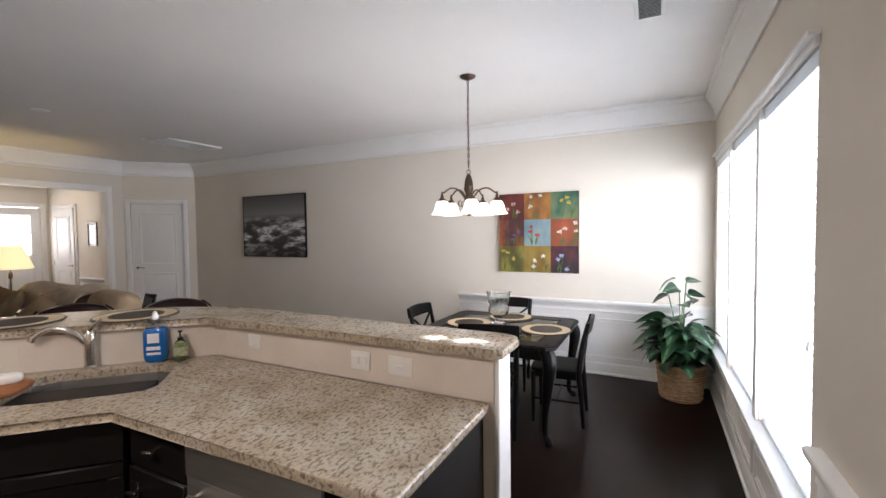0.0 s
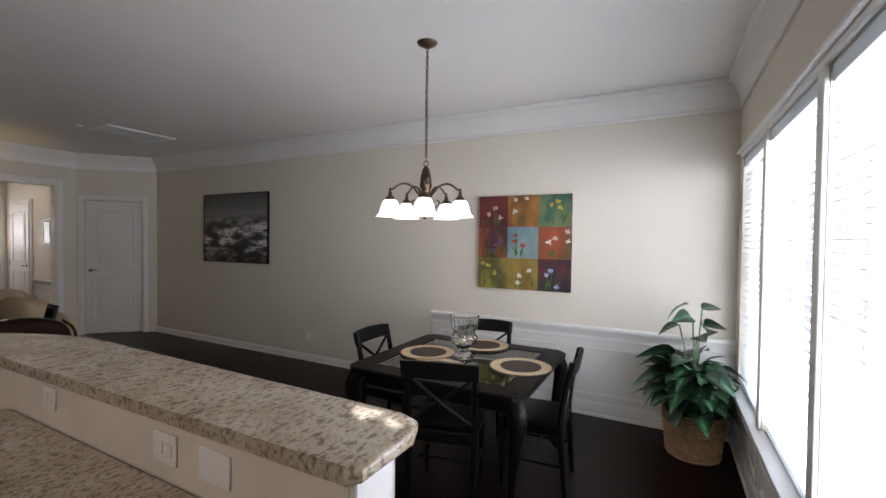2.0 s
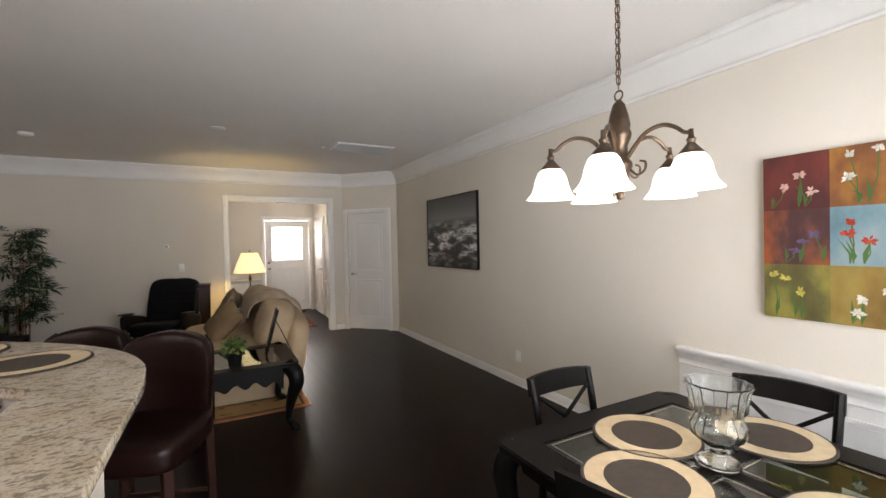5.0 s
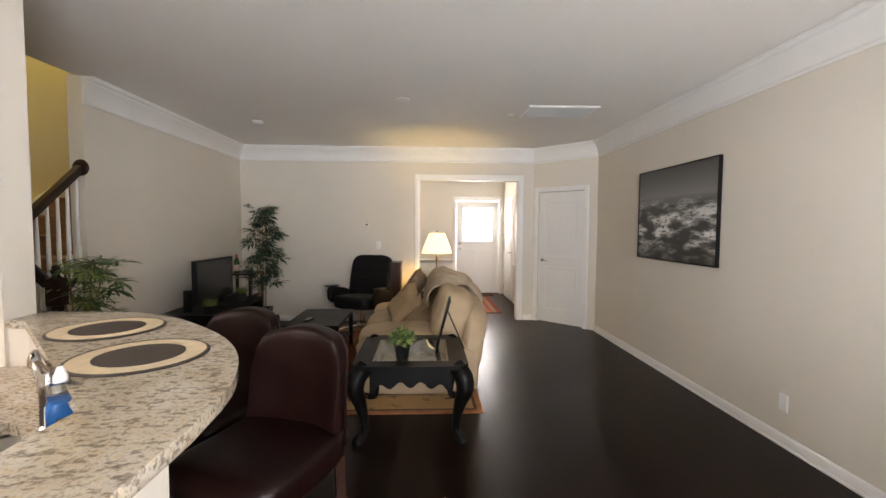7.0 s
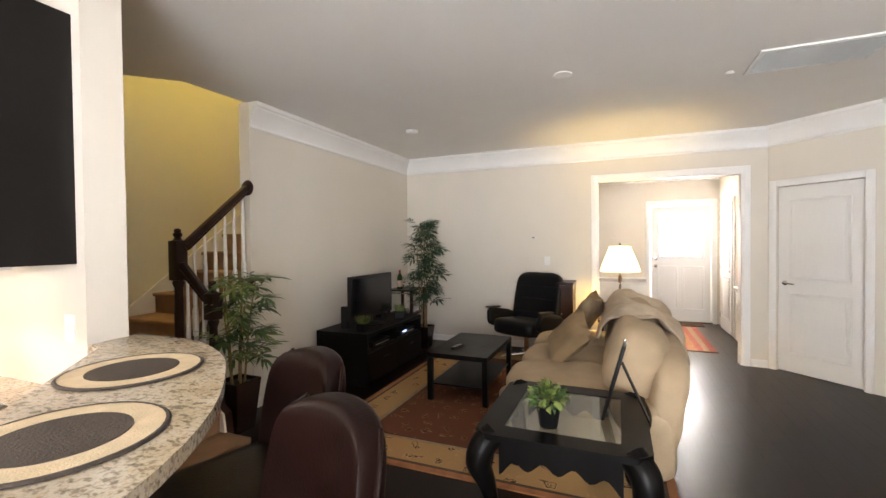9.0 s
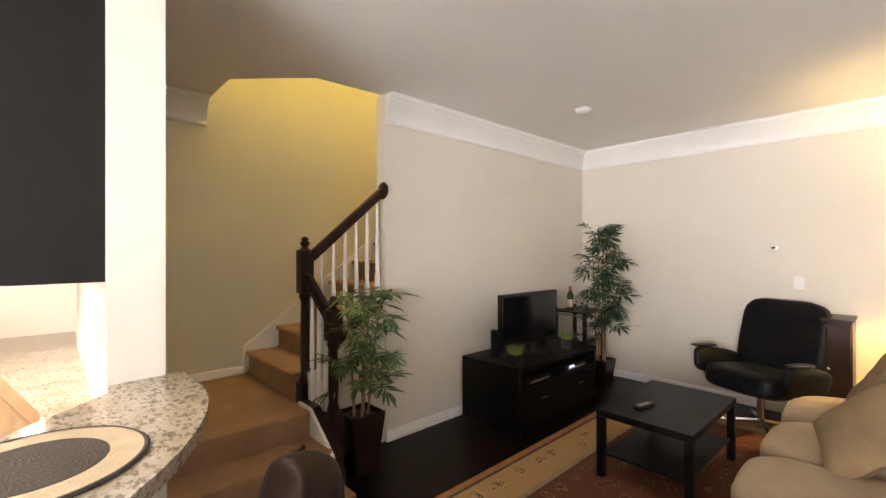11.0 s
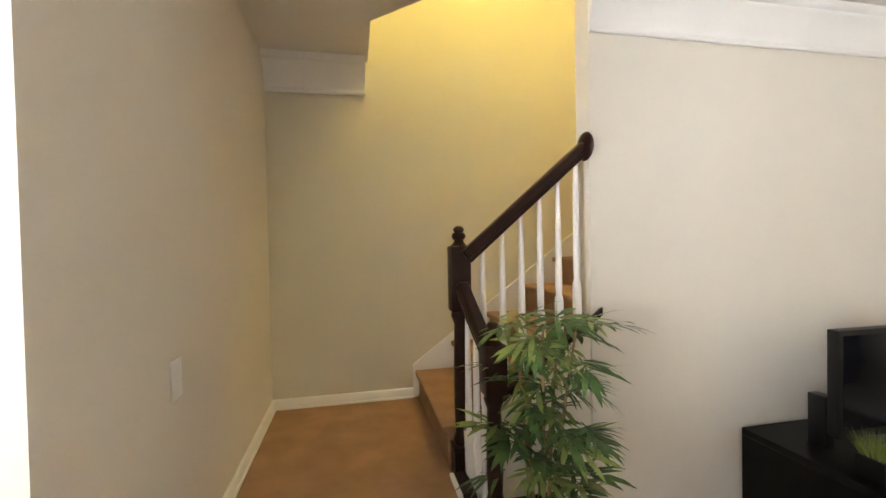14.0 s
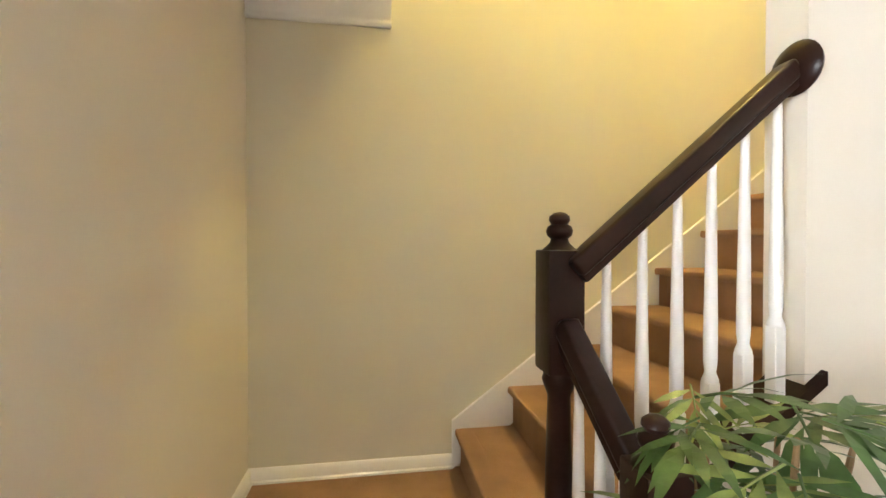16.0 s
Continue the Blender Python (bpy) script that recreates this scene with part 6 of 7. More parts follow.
def throw_pillow(m, mt, label, size=0.44):
    p = thing("throw_pillow", m, label, "pillow", "pillows on the sofa")
    top = BM()
    for sgn in (1, -1):
        g = BM()
        bmesh.ops.create_grid(g, x_segments=10, y_segments=10, size=1)
        for v in g.verts:
            x, y = v.co.x, v.co.y
            h = ((1 - x ** 4) * (1 - y ** 4)) ** 0.6
            pinch = 1 - 0.07 * (1 - abs(x * y))
            v.co = Vector((x * size / 2 * pinch, y * size / 2 * pinch, sgn * (0.075 * h) + 0.006 * noise.noise(Vector((x * 3, y * 3, sgn)))))
        join(top, g)
    bmesh.ops.remove_doubles(top, verts=top.verts, dist=0.0015)
    part("cover", top, mt, p)
    return p


throw_pillow(pose(-6.36, 2.22, 0.71, 62, 8, 12), PILLOW, "brown square throw pillow leaning in the sofa corner")
throw_pillow(pose(-6.10, 2.20, 0.70, 58, -14, -18), mat("striped_pillow_cloth", (0.27, 0.20, 0.12), 0.9, var=0.2, scale=10, fine=150, relief=0.4), "tan brown throw pillow leaning against the sofa back")
throw_pillow(pose(-5.20, 2.13, 0.67, 50, 22, 14), PILLOW, "brown throw pillow slumped on the sofa seat")

tb = thing("throw_blanket", pose(-5.47, 2.28, 0), "crumpled beige knitted throw draped over the sofa back", "blanket")
prof = curve_pts([(0.08, 0.66), (0.115, 0.77), (0.19, 0.865), (0.30, 0.905), (0.42, 0.875), (0.57, 0.815), (0.665, 0.745), (0.70, 0.64), (0.69, 0.54)], 5)
bm = BM()
grid = []
NX = 44
for i in range(NX + 1):
    u = i / NX
    x = -1.04 + 1.42 * u
    row = []
    for j, q in enumerate(prof):
        o, z = q.x, q.y
        f = noise.noise(Vector((x * 3.1, o * 5, z * 3))) * 0.05 + noise.noise(Vector((x * 9, o * 9, 3 + z * 5))) * 0.028 + 0.012 * math.sin(x * 21 + o * 9)
        sag = 0.05 * math.sin(u * 9.0) * math.sin(math.pi * j / (len(prof) - 1)) - 0.10 * max(0, u - 0.8) / 0.2 * (j / len(prof))
        row.append(bm.verts.new((x + 0.05 * noise.noise(Vector((o * 4, z * 4, 7))), o + f * 0.6, z + f + sag * 0.6 + 0.02)))
    grid.append(row)
for a, b in zip(grid, grid[1:]):
    for k in range(len(prof) - 1):
        bm.faces.new((a[k], a[k + 1], b[k + 1], b[k]))
cloth = part("cloth", bm, THROW, tb, smooth=80)
sol = cloth.modifiers.new("thickness", "SOLIDIFY")
sol.thickness, sol.offset = 0.012, 1

# side table with glass top
sd = thing("side_table", pose(-3.96, 2.255, 0), "black ornate side table with glass top and curved legs", "side table")
bm = BM()
ring_top(bm, chamfered(0.84, 0.80, 0.06), 0.60, 0.54, 0.52, 0.55)
bmesh.ops.recalc_face_normals(bm, faces=bm.faces)
part("tabletop", bm, BLACKWOOD, sd)
bm = BM()
box(bm, -0.301, 0.301, -0.271, 0.271, 0.538, 0.546, 0.001, 1)
part("pane", bm, TABLEGLASS, sd, "smoked glass top")
for k, (m_, L_) in enumerate(((pose(0, -0.345, 0), 0.62), (pose(0, 0.345, 0, 0, 0, 180), 0.62), (pose(-0.365, 0, 0, 0, 0, -90), 0.56), (pose(0.365, 0, 0, 0, 0, 90), 0.56))):
    bm = BM()
    n = 28
    lo, hi = [], []
    for y in (-0.012, 0.012):
        a_, b_ = [], []
        for i in range(n + 1):
            x = -L_ / 2 + L_ * i / n
            u = abs(x) / (L_ / 2)
            z = 0.405 - 0.022 * math.cos(u * math.pi * 4) - 0.045 * u ** 3
            a_.append(bm.verts.new((x, y, z)))
            b_.append(bm.verts.new((x, y, 0.522)))
        lo.append(a_)
        hi.append(b_)
    for i in range(n):
        bm.faces.new((lo[0][i], lo[0][i + 1], hi[0][i + 1], hi[0][i]))
        bm.faces.new((lo[1][i], hi[1][i], hi[1][i + 1], lo[1][i + 1]))
        bm.faces.new((lo[0][i], lo[1][i], lo[1][i + 1], lo[0][i + 1]))
    bm.faces.new((lo[0][0], hi[0][0], hi[1][0], lo[1][0]))
    bm.faces.new((lo[0][n], lo[1][n], hi[1][n], hi[0][n]))
    bm.transform(m_)
    part("carved_apron", bm, BLACKWOOD, sd)
for sx in (-1, 1):
    for sy in (-1, 1):
        bm = BM()
        cabriole(bm, sx * 0.335, sy * 0.315, sx, sy, 0.52, 1.45)
        part("leg", bm, BLACKWOOD, sd)

pl = thing("small_potted_plant", pose(-3.74, 2.19, 0.5505), "small bright green plant in a black pot on the side table", "plant")
bm = BM()
lathe(bm, [(0.0, 0.0), (0.045, 0.0), (0.06, 0.10), (0.063, 0.105), (0.055, 0.105), (0.05, 0.09), (0.0, 0.09)], 24)
part("pot", bm, BLACKPLASTIC, pl, "black plastic pot")
sm = [leaf_mesh("leaf", 0.05, 0.016, LEAFLIGHT, 0.3, 0.3, 4), leaf_mesh("leaf", 0.042, 0.014, LEAF, 0.3, 0.2, 4)]
r5 = random.Random(21)
for i in range(150):
    a, e = r5.uniform(0, 360), r5.uniform(-15, 85)
    d = r5.uniform(0.02, 0.085)
    q = Vector((math.cos(radians(a)) * math.cos(radians(e)), math.sin(radians(a)) * math.cos(radians(e)), math.sin(radians(e)) * 0.8)) * d
    shared("leaf", sm[i % 2], pl, pose(q.x, q.y, 0.125 + q.z, r5.uniform(-40, 40), -e + r5.uniform(-40, 40), a))

pf = thing("photo_frame", pose(-3.98, 2.44, 0.5505, 0, 0, -3), "dark photo frame standing on the side table", "photo frame")
bm = BM()
boxm(bm, 0.19, 0.018, 0.40, pose(0, 0.055, 0.198, -15), 0.004)
part("frame", bm, BLACKWOOD, pf)
bm = BM()
boxm(bm, 0.14, 0.003, 0.34, pose(0, 0.0448, 0.1953, -15))
part("print", bm, SCREEN, pf)
bm = BM()
boxm(bm, 0.05, 0.008, 0.31, pose(0, 0.155, 0.145, 24), 0.002)
part("easel_leg", bm, BLACKWOOD, pf)

# coffee table with a remote on it
cf = thing("coffee_table", pose(-5.61, 1.16, 0.0125), "square-legged black coffee table with a lower shelf", "coffee table")
bm = BM()
box(bm, -0.46, 0.46, -0.29, 0.29, 0.395, 0.44, 0.003, 1)
part("tabletop", bm, BLACKWOOD, cf)
bm = BM()
box(bm, -0.43, 0.43, -0.26, 0.26, 0.14, 0.155, 0.002, 1)
part("shelf", bm, BLACKWOOD, cf)
for sx in (-1, 1):
    for sy in (-1, 1):
        bm = BM()
        box(bm, sx * 0.435 - 0.024, sx * 0.435 + 0.024, sy * 0.265 - 0.024, sy * 0.265 + 0.024, 0.0, 0.396, 0.002, 1)
        part("leg", bm, BLACKWOOD, cf)
rc = thing("remote_control", pose(-5.40, 1.08, 0.453, 0, 0, 78), "dark remote control lying on the coffee table", "remote control")
bm = BM()
soft(bm, 0.05, 0.19, 0.024, pose(0, 0, 0.012), 5, 5)
part("case", bm, BLACKPLASTIC, rc)
bm = BM()
for i in range(6):
    for x in (-0.012, 0.0, 0.012):
        box(bm, x - 0.004, x + 0.004, -0.06 + i * 0.02, -0.052 + i * 0.02, 0.0235, 0.026)
kp = part("keypad", bm, STEEL, rc)

# media console, television, planters
mc = thing("media_console", pose(-5.89, -0.13, 0), "low black media console with an open shelf", "media console")
W2, D0, D1, MH = 0.63, -0.35, 0.29, 0.54
for nm, x0, x1, y0, y1, z0, z1 in (("top", -W2, W2, D0, D1, MH - 0.035, MH), ("side_panel", -W2, -W2 + 0.03, D0, D1, 0, MH - 0.035), ("side_panel", W2 - 0.03, W2, D0, D1, 0, MH - 0.035), ("back_panel", -W2 + 0.03, W2 - 0.03, D0, D0 + 0.012, 0.03, MH - 0.035), ("shelf", -W2 + 0.03, W2 - 0.03, D0 + 0.012, D1 - 0.01, 0.34, 0.36), ("bottom_panel", -W2 + 0.03, W2 - 0.03, D0 + 0.012, D1 - 0.01, 0.03, 0.05), ("divider", -0.012, 0.012, D0 + 0.012, D1 - 0.01, 0.36, MH - 0.035)):
    bm = BM()
    box(bm, x0, x1, y0, y1, z0, z1, 0.0015, 1)
    part(nm, bm, BLACKWOOD, mc)
for x0, x1 in ((-W2 + 0.032, -0.002), (0.002, W2 - 0.032)):
    bm = BM()
    box(bm, x0, x1, D1 - 0.012, D1 + 0.004, 0.035, 0.335, 0.002, 1)
    dr = part("drawer", bm, BLACKWOOD, mc)
    bm = BM()
    tube(bm, [((x0 + x1) / 2 - 0.05, D1 + 0.022, 0.25), ((x0 + x1) / 2 + 0.05, D1 + 0.022, 0.25)], 0.005, 8)
    part("handle", bm, CHROME, dr)
for nm, x, w, lab in (("cable_box", 0.30, 0.36, "black cable box on the console shelf"), ("disc_player", -0.30, 0.38, "black disc player with blue lights on the console shelf")):
    t_ = thing(nm, pose(-5.89 + x, 0.01, 0.3605), lab, "electronics")
    bm = BM()
    box(bm, -w / 2, w / 2, -0.13, 0.12, 0.004, 0.06, 0.003, 1)
    part("case", bm, BLACKPLASTIC, t_)
    bm = BM()
    box(bm, -w / 2 + 0.03, w / 2 - 0.05, 0.119, 0.1215, 0.02, 0.032)
    part("front_strip", bm, STEEL, t_)
    if nm == "disc_player":
        for dx in (0.05, 0.10):
            bm = BM()
            lathe(bm, [(0.006, 0), (0.006, 0.003), (0.0, 0.004)], 10, pose(dx, 0.1205, 0.045, -90))
            part("status_light", bm, glow_mat("blue_status_light", (0.35, 0.5, 1.0), 8), t_, "blue status light")
tv = thing("television", pose(-5.80, -0.125, MH, 0, 0, -1), "small flat black television on the media console", "television")
bm = BM()
box(bm, -0.425, 0.425, -0.03, 0.02, 0.085, 0.567, 0.008, 2)
box(bm, -0.20, 0.20, -0.075, -0.028, 0.22, 0.50, 0.01, 2)
part("case", bm, BLACKPLASTIC, tv)
bm = BM()
box(bm, -0.40, 0.40, 0.0195, 0.0215, 0.125, 0.542)
part("screen", bm, SCREEN, tv)
bm = BM()
tube(bm, [(0, -0.01, 0.015), (0, -0.02, 0.17)], [0.035, 0.03], 12, flat=0.5)
lathe(bm, [(0.0, 0.0), (0.15, 0.0), (0.15, 0.008), (0.05, 0.018), (0.0, 0.02)], 28)
part("stand", bm, BLACKPLASTIC, tv)


def grass_pot(m):
    g = thing("grass_planter", m, "small black pot of bright green grass on the console", "plant", "planters beside the television")
    bm = BM()
    prism(bm, [(-0.05, -0.05), (0.05, -0.05), (0.05, 0.05), (-0.05, 0.05)], 0, 0.085)
    part("pot", bm, BLACKPLASTIC, g)
    bm = BM()
    rr = random.Random(2)
    for i in range(260):
        x, y = rr.uniform(-0.045, 0.045), rr.uniform(-0.045, 0.045)
        h = rr.uniform(0.06, 0.105)
        dx, dy = x * 0.7 + rr.uniform(-0.02, 0.02), y * 0.7 + rr.uniform(-0.02, 0.02)
        a = rr.uniform(0, 6.28)
        w = Vector((math.cos(a), math.sin(a), 0)) * 0.0022
        p = Vector((x, y, 0.084))
        v = [bm.verts.new(p - w), bm.verts.new(p + w), bm.verts.new(p + Vector((dx, dy, h)))]
        bm.faces.new(v)
    tagged(part("grass", bm, LEAFLIGHT, g, smooth=None), kind="stuff")
    return g


gp = grass_pot(pose(-5.38, 0.03, MH))
copy_thing(gp, pose(-6.24, 0.0, MH, 0, 0, 30))
for x, nm in ((-5.45, 0), (-6.16, 1)):
    t_ = thing("speaker", pose(x, -0.24, MH) @ Matrix.Scale(0.8, 4), "small black speaker beside the television", "speaker", "speakers by the television")
    bm = BM()
    box(bm, -0.035, 0.035, -0.05, 0.05, 0, 0.30, 0.006, 2)
    part("case", bm, BLACKPLASTIC, t_)
    for z in (0.09, 0.21):
        bm = BM()
        lathe(bm, [(0.028, 0), (0.028, 0.004), (0.022, 0.004), (0.012, -0.004), (0.0, 0.0)], 18, pose(0, 0.049, z, -90))
        part("cone", bm, SCREEN, t_)

# serving cart with bottle and glasses
ca = thing("serving_cart", pose(-7.02, -0.30, 0), "dark wooden three-tier serving cart in the corner", "cart")
for z in (0.13, 0.46, 0.79):
    bm = BM()
    box(bm, -0.225, 0.225, -0.195, 0.195, z, z + 0.022, 0.003, 1)
    part("shelf", bm, DARKWOOD, ca)
for sx in (-1, 1):
    for sy in (-1, 1):
        bm = BM()
        box(bm, sx * 0.21 - 0.019, sx * 0.21 + 0.019, sy * 0.18 - 0.019, sy * 0.18 + 0.019, 0.04, 0.84 if sy < 0 else 0.812, 0.003, 1)
        part("post", bm, DARKWOOD, ca)
        bm = BM()
        lathe(bm, [(0.0, 0.0), (0.016, 0.004), (0.018, 0.02), (0.012, 0.04)], 12, pose(sx * 0.21, sy * 0.18, 0))
        part("caster", bm, CHROME, ca)
bm = BM()
for x in (-0.225, 0.225):
    tube(bm, [(x, -0.18, 0.765), (x, 0.18, 0.765)], 0.008, 8)
part("side_rail", bm, CHROME, ca, "chrome side rail")
bt = thing("wine_bottle", pose(-6.87, -0.33, 0.8125), "green glass bottle with a pale label on the cart", "bottle")
bm = BM()
lathe(bm, [(0.0, 0.0), (0.036, 0.0), (0.038, 0.01), (0.038, 0.16), (0.030, 0.19), (0.015, 0.225), (0.014, 0.27)], 20)
part("body", bm, mat("green_bottle_glass", (0.03, 0.07, 0.015), 0.12, relief=0), bt)
bm = BM()
lathe(bm, [(0.0384, 0.04), (0.0386, 0.042), (0.0386, 0.125), (0.0384, 0.127)], 20, cap=False)
part("printed_label", bm, mat("bottle_label", (0.62, 0.45, 0.36), 0.6, var=0.3, scale=25), bt)
bm = BM()
lathe(bm, [(0.0152, 0.225), (0.0155, 0.272), (0.0, 0.274)], 16)
part("cap", bm, mat("red_foil", (0.45, 0.04, 0.03), 0.4, relief=0), bt)
for x, y in ((-7.02, -0.34), (-7.10, -0.24), (-6.95, -0.22)):
    gl = thing("wine_glass", pose(x, y, 0.8125), "clear stemmed wine glass on the cart", "glass", "glasses on the cart")
    bm = BM()
    lathe(bm, [(0.0, 0.0), (0.032, 0.0), (0.032, 0.002), (0.004, 0.006), (0.0035, 0.075), (0.022, 0.09), (0.034, 0.12), (0.030, 0.165), (0.0285, 0.165), (0.032, 0.12), (0.02, 0.093), (0.0, 0.085)], 18)
    part("bowl", bm, GLASS, gl)
for z, n in ((0.4825, 3), (0.1525, 2)):
    for i in range(n):
        t_ = thing("serving_bowl", pose(-6.90 - i * 0.13, -0.20, z), "pale glazed bowl on the cart shelf", "bowl", "bowls on the cart")
        bm = BM()
        lathe(bm, [(0.0, 0.0), (0.03, 0.0), (0.055, 0.035), (0.06, 0.045), (0.056, 0.044), (0.028, 0.008), (0.0, 0.006)], 20)
        part("body", bm, OUTLET, t_)

# armchair, facing +y in its own frame
ac = thing("armchair", pose(-6.95, 1.43, 0, 0, 0, -112), "black leather swivel armchair with a tall back", "armchair")
bm = BM()
soft(bm, 0.62, 0.58, 0.20, pose(0, 0.06, 0.40, 4), 5, 8, 0.006)
part("seat", bm, BLACKLEATHER, ac)
bm = BM()
b = BM()
soft(b, 0.68, 0.15, 0.72, None, 5, 9, 0.006, 2)
for v in b.verts:
    v.co.y += 0.25 * v.co.x * v.co.x
    v.co.x *= 1.0 - 0.06 * max(0, v.co.z)
join(bm, b, pose(0, -0.30, 0.70, 14))
bk = part("backrest", bm, BLACKLEATHER, ac)
for z in (0.55, 0.72, 0.88):
    bm = BM()
    tube(bm, [(-0.28, -0.215 - (z - 0.7) * 0.25 + 0.02, z), (0, -0.226 - (z - 0.7) * 0.25, z), (0.28, -0.215 - (z - 0.7) * 0.25 + 0.02, z)], 0.006, 6)
    part("seam_roll", bm, BLACKLEATHER, bk)
for sx in (-1, 1):
    bm = BM()
    soft(bm, 0.085, 0.58, 0.24, pose(sx * 0.355, 0.03, 0.47, 12, sx * 10), 4, 7, 0.005, sx)
    part("arm", bm, BLACKLEATHER, ac)
    bm = BM()
    soft(bm, 0.09, 0.30, 0.025, pose(sx * 0.39, 0.17, 0.625, 4), 3, 5)
    part("arm_pad", bm, BLACKPLASTIC, ac)
bm = BM()
lathe(bm, [(0.03, 0.04), (0.028, 0.32), (0.09, 0.335)], 18)
part("pedestal", bm, CHROME, ac)
for k in range(4):
    bm = BM()
    tube(bm, [(0, 0, 0.05), (0.18 * math.cos(k * math.pi / 2 + 0.78), 0.18 * math.sin(k * math.pi / 2 + 0.78), 0.035), (0.32 * math.cos(k * math.pi / 2 + 0.78), 0.32 * math.sin(k * math.pi / 2 + 0.78), 0.012)], [0.026, 0.02, 0.012], 8)
    part("base_arm", bm, CHROME, ac)
nb = thing("narrow_cabinet", pose(-7.26, 1.90, 0), "narrow dark wooden cabinet standing beside the armchair", "cabinet")
bm = BM()
box(bm, -0.17, 0.17, -0.09, 0.09, 0.04, 0.93, 0.004, 1)
part("body", bm, DARKWOOD, nb)
bm = BM()
box(bm, -0.185, 0.185, -0.10, 0.10, 0.93, 0.95, 0.004, 2)
part("top", bm, DARKWOOD, nb)
bm = BM()
box(bm, 0.17, 0.185, -0.08, 0.08, 0.06, 0.91, 0.003, 1)
nd = part("door", bm, DARKWOOD, nb)
bm = BM()
lathe(bm, [(0.006, 0), (0.006, 0.012), (0.012, 0.018), (0.0, 0.024)], 12, pose(0.185, -0.05, 0.55, 0, 90, 0))
part("knob", bm, CHROME, nd)
bm = BM()
box(bm, -0.16, 0.16, -0.08, 0.08, 0.0, 0.04)
part("plinth", bm, DARKWOOD, nb)

# end table with a lit lamp
et = thing("end_table", pose(-7.02, 2.53, 0), "small dark wooden end table at the end of the sofa", "end table")
bm = BM()
box(bm, -0.24, 0.24, -0.24, 0.24, 0.53, 0.56, 0.005, 2)
part("tabletop", bm, DARKWOOD, et)
for sx in (-1, 1):
    for sy in (-1, 1):
        bm = BM()
        box(bm, sx * 0.21 - 0.02, sx * 0.21 + 0.02, sy * 0.21 - 0.02, sy * 0.21 + 0.02, 0, 0.53, 0.003, 1)
        part("leg", bm, DARKWOOD, et)
tl = thing("table_lamp", pose(-7.02, 2.53, 0.5605), "table lamp with a glass stem and a lit cream shade", "lamp")
bm = BM()
lathe(bm, [(0.0, 0.0), (0.085, 0.0), (0.085, 0.015), (0.03, 0.03), (0.016, 0.05), (0.03, 0.12), (0.034, 0.22), (0.018, 0.36), (0.012, 0.42)], 24)
part("stem", bm, GLASS, tl)
bm = BM()
tube(bm, [(0, 0, 0.03), (0, 0, 0.80)], 0.005, 8)
lathe(bm, [(0.02, 0.42), (0.02, 0.47), (0.014, 0.5), (0.0, 0.5)], 14)
lathe(bm, [(0.004, 0.85), (0.01, 0.86), (0.006, 0.88), (0.0, 0.885)], 12)
part("rod", bm, BRONZE, tl)
bm = BM()
lathe(bm, [(0.225, 0.545), (0.195, 0.64), (0.155, 0.74), (0.115, 0.84), (0.113, 0.84), (0.153, 0.74), (0.193, 0.64), (0.223, 0.545)], 40, cap=False)
ls = part("shade", bm, LAMPSHADE, tl, "lit cream fabric shade")
bm = BM()
box(bm, -0.12, 0.12, -0.0015, 0.0015, 0.845, 0.848)
box(bm, -0.0015, 0.0015, -0.12, 0.12, 0.845, 0.848)
part("shade_spider", bm, BRONZE, tl)

# ---- ceiling and wall fittings ----
gr = thing("return_air_grille", pose(-5.255, 3.765, CEIL), "large white louvred return air grille in the ceiling", "air vent")
bm = BM()
for x0, x1, y0, y1 in ((-0.22, 0.22, -0.37, -0.335), (-0.22, 0.22, 0.335, 0.37), (-0.22, -0.185, -0.335, 0.335), (0.185, 0.22, -0.335, 0.335)):
    box(bm, x0, x1, y0, y1, -0.016, -0.001, 0.003, 1)
part("frame", bm, WHITE, gr)
bm = BM()
box(bm, -0.185, 0.185, -0.335, 0.335, -0.004, -0.001)
# Grey sheet puts the shade behind the louvres into its colour.
part("backing", bm, mat("vent_shadow_grey", (0.22, 0.22, 0.22), 0.8), gr)
b0 = BM()
box(b0, -0.009, 0.009, -0.335, 0.335, -0.0007, 0.0007)
gm = bpy.data.meshes.new("slat")
b0.to_mesh(gm)
b0.free()
# Slats of the white grille coloured grey, with the louvres' shade in them.
gm.materials.append(mat("grille_shade_grey", (0.42, 0.42, 0.41), 0.6))
for i in range(22):
    shared("slat", gm, gr, pose(-0.178 + i * 0.017, 0, -0.010, 0, -42, 0))
vn = thing("ceiling_register", pose(0.357, 2.78, CEIL), "small white ceiling register near the windows", "air vent")
bm = BM()
for x0, x1, y0, y1 in ((-0.075, 0.075, -0.16, -0.14), (-0.075, 0.075, 0.14, 0.16), (-0.075, -0.055, -0.14, 0.14), (0.055, 0.075, -0.14, 0.14)):
    box(bm, x0, x1, y0, y1, -0.010, -0.001, 0.002, 1)
part("frame", bm, WHITE, vn)
bm = BM()
box(bm, -0.055, 0.055, -0.14, 0.14, -0.003, -0.001)
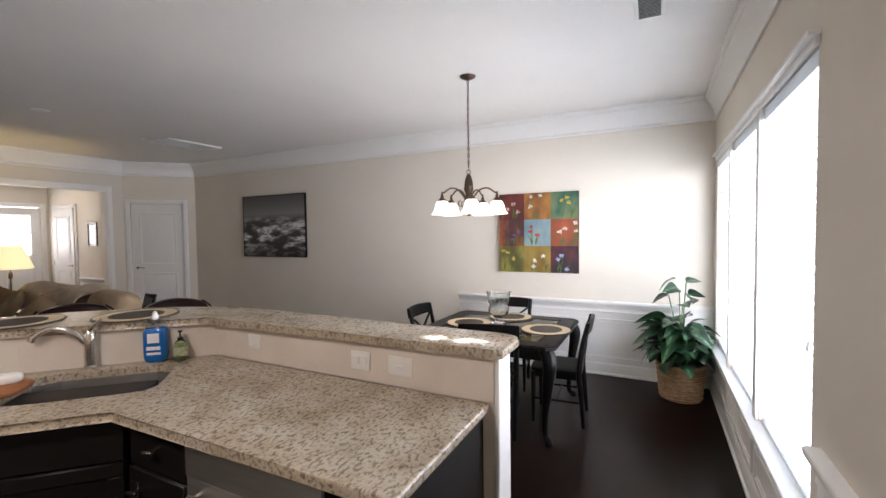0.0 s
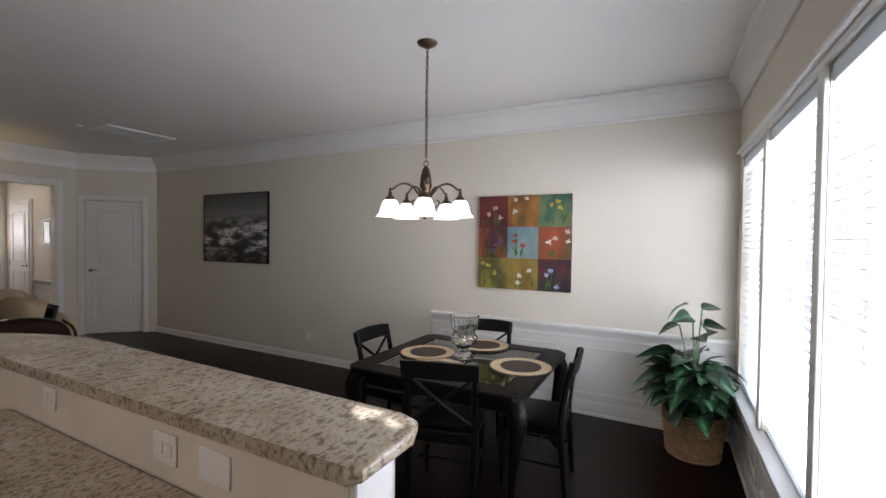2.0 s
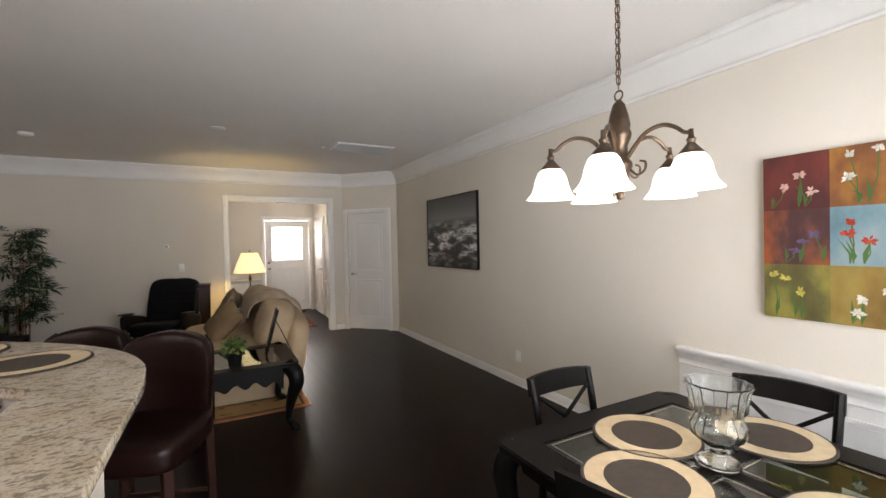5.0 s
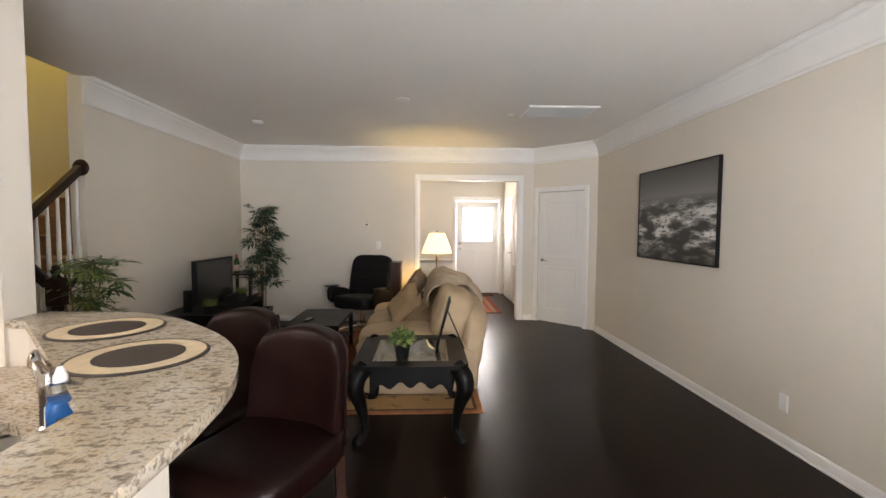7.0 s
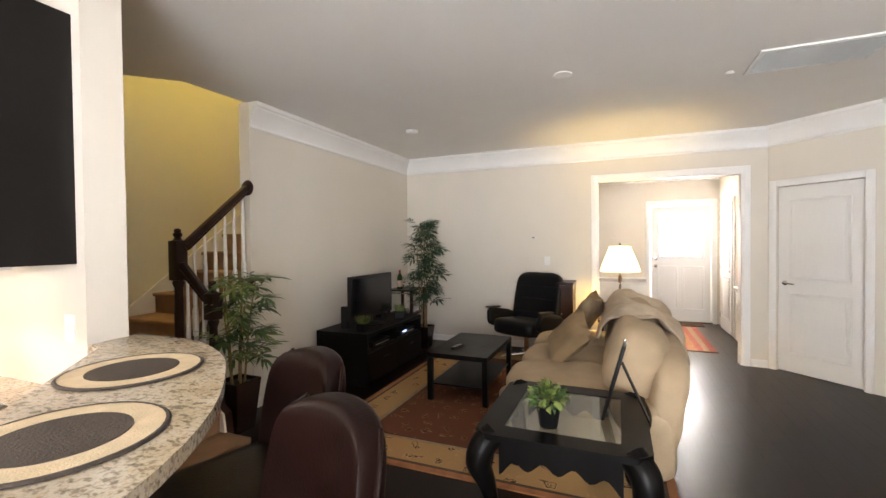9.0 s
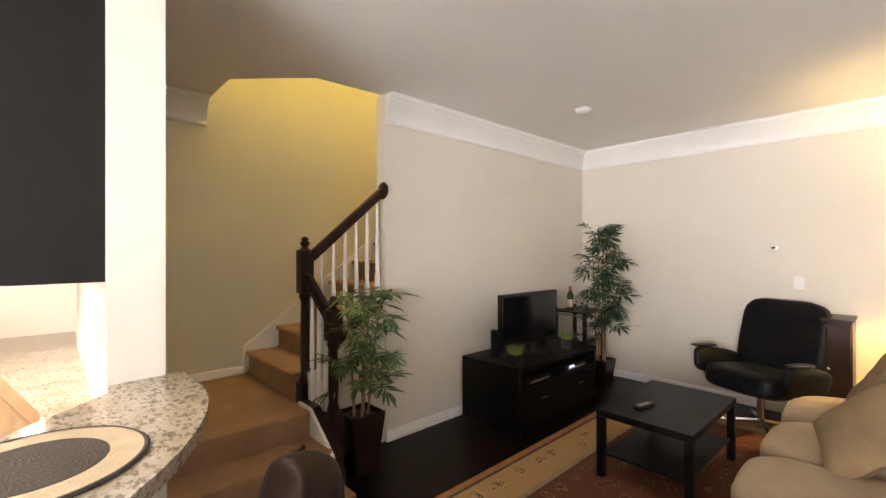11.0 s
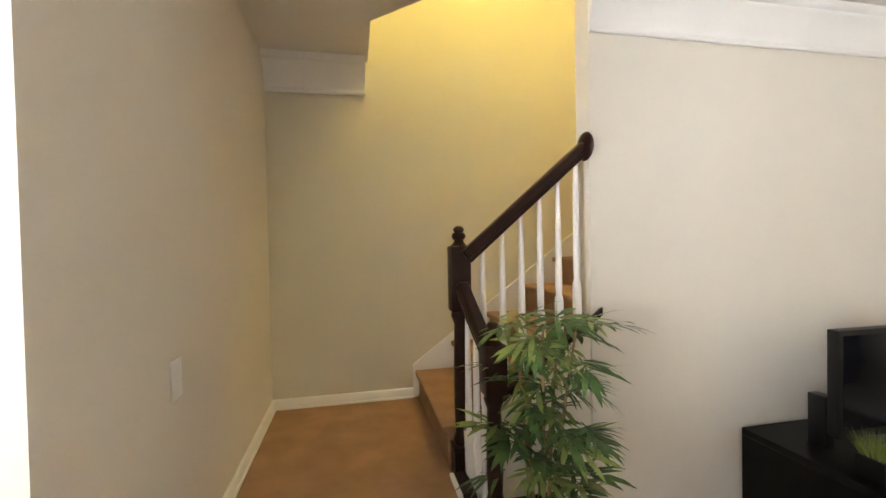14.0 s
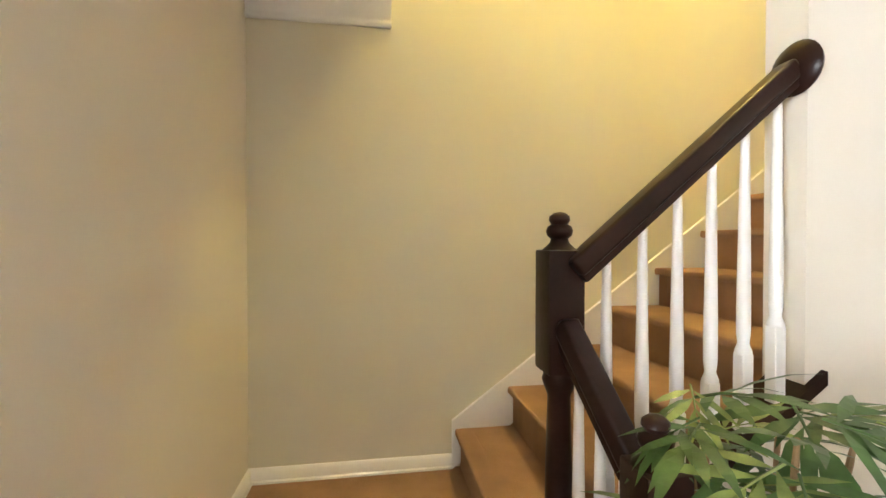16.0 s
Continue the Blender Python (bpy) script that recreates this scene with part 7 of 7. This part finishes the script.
# Same grey sheet, standing for the shade inside this register.
part("backing", bm, bpy.data.materials["vent_shadow_grey"], vn)
b0 = BM()
box(b0, -0.055, 0.055, -0.006, 0.006, -0.0007, 0.0007)
gm = bpy.data.meshes.new("slat")
b0.to_mesh(gm)
b0.free()
gm.materials.append(WHITE)
for i in range(17):
    shared("slat", gm, vn, pose(0, -0.128 + i * 0.016, -0.007, 35, 0, 0))
sdm = thing("smoke_detector", pose(-5.905, 0.367, CEIL), "round white smoke detector on the ceiling", "smoke detector")
bm = BM()
lathe(bm, [(0.0, -0.034), (0.045, -0.034), (0.062, -0.022), (0.066, -0.008), (0.066, -0.001), (0.0, -0.001)], 28)
part("housing", bm, OUTLET, sdm)
bm = BM()
lathe(bm, [(0.0, -0.037), (0.012, -0.037), (0.012, -0.033), (0.0, -0.033)], 14)
part("test_button", bm, OUTLET, sdm)
for x, y in ((-4.93, 2.13), (-5.40, 3.295)):
    cp_ = thing("ceiling_cover", pose(x, y, CEIL), "small round white cover plate on the ceiling", "cover plate", "ceiling cover plates")
    r = 0.07 if x > -5.2 else 0.03
    bm = BM()
    lathe(bm, [(0.0, -0.016), (r * 0.7, -0.014), (r, -0.006), (r, -0.001), (0.0, -0.001)], 24)
    part("plate", bm, OUTLET, cp_)
th = thing("thermostat", pose(WX, 1.44, 1.52, 0, 0, 90), "small dark wall sensor on the living room wall", "thermostat")
bm = BM()
box(bm, -0.03, 0.03, -0.022, -0.001, -0.018, 0.018, 0.005, 2)
part("case", bm, STEEL, th)
bm = BM()
box(bm, -0.016, 0.016, -0.0235, -0.0215, -0.009, 0.009)
part("display", bm, SCREEN, th)
sr = thing("supply_register", pose(-7.36, 0.90, CEIL), "slim ceiling register beside the wall", "air vent")
bm = BM()
box(bm, -0.03, 0.03, -0.15, 0.15, -0.008, -0.001, 0.002, 1)
part("frame", bm, WHITE, sr)
bm = BM()
# Strips in the vents' shadow grey: the shade is in their colour.
for i in range(14):
    box(bm, -0.02, 0.02, -0.135 + i * 0.02, -0.128 + i * 0.02, -0.0095, -0.0075)
part("slats", bm, bpy.data.materials["vent_shadow_grey"], sr)
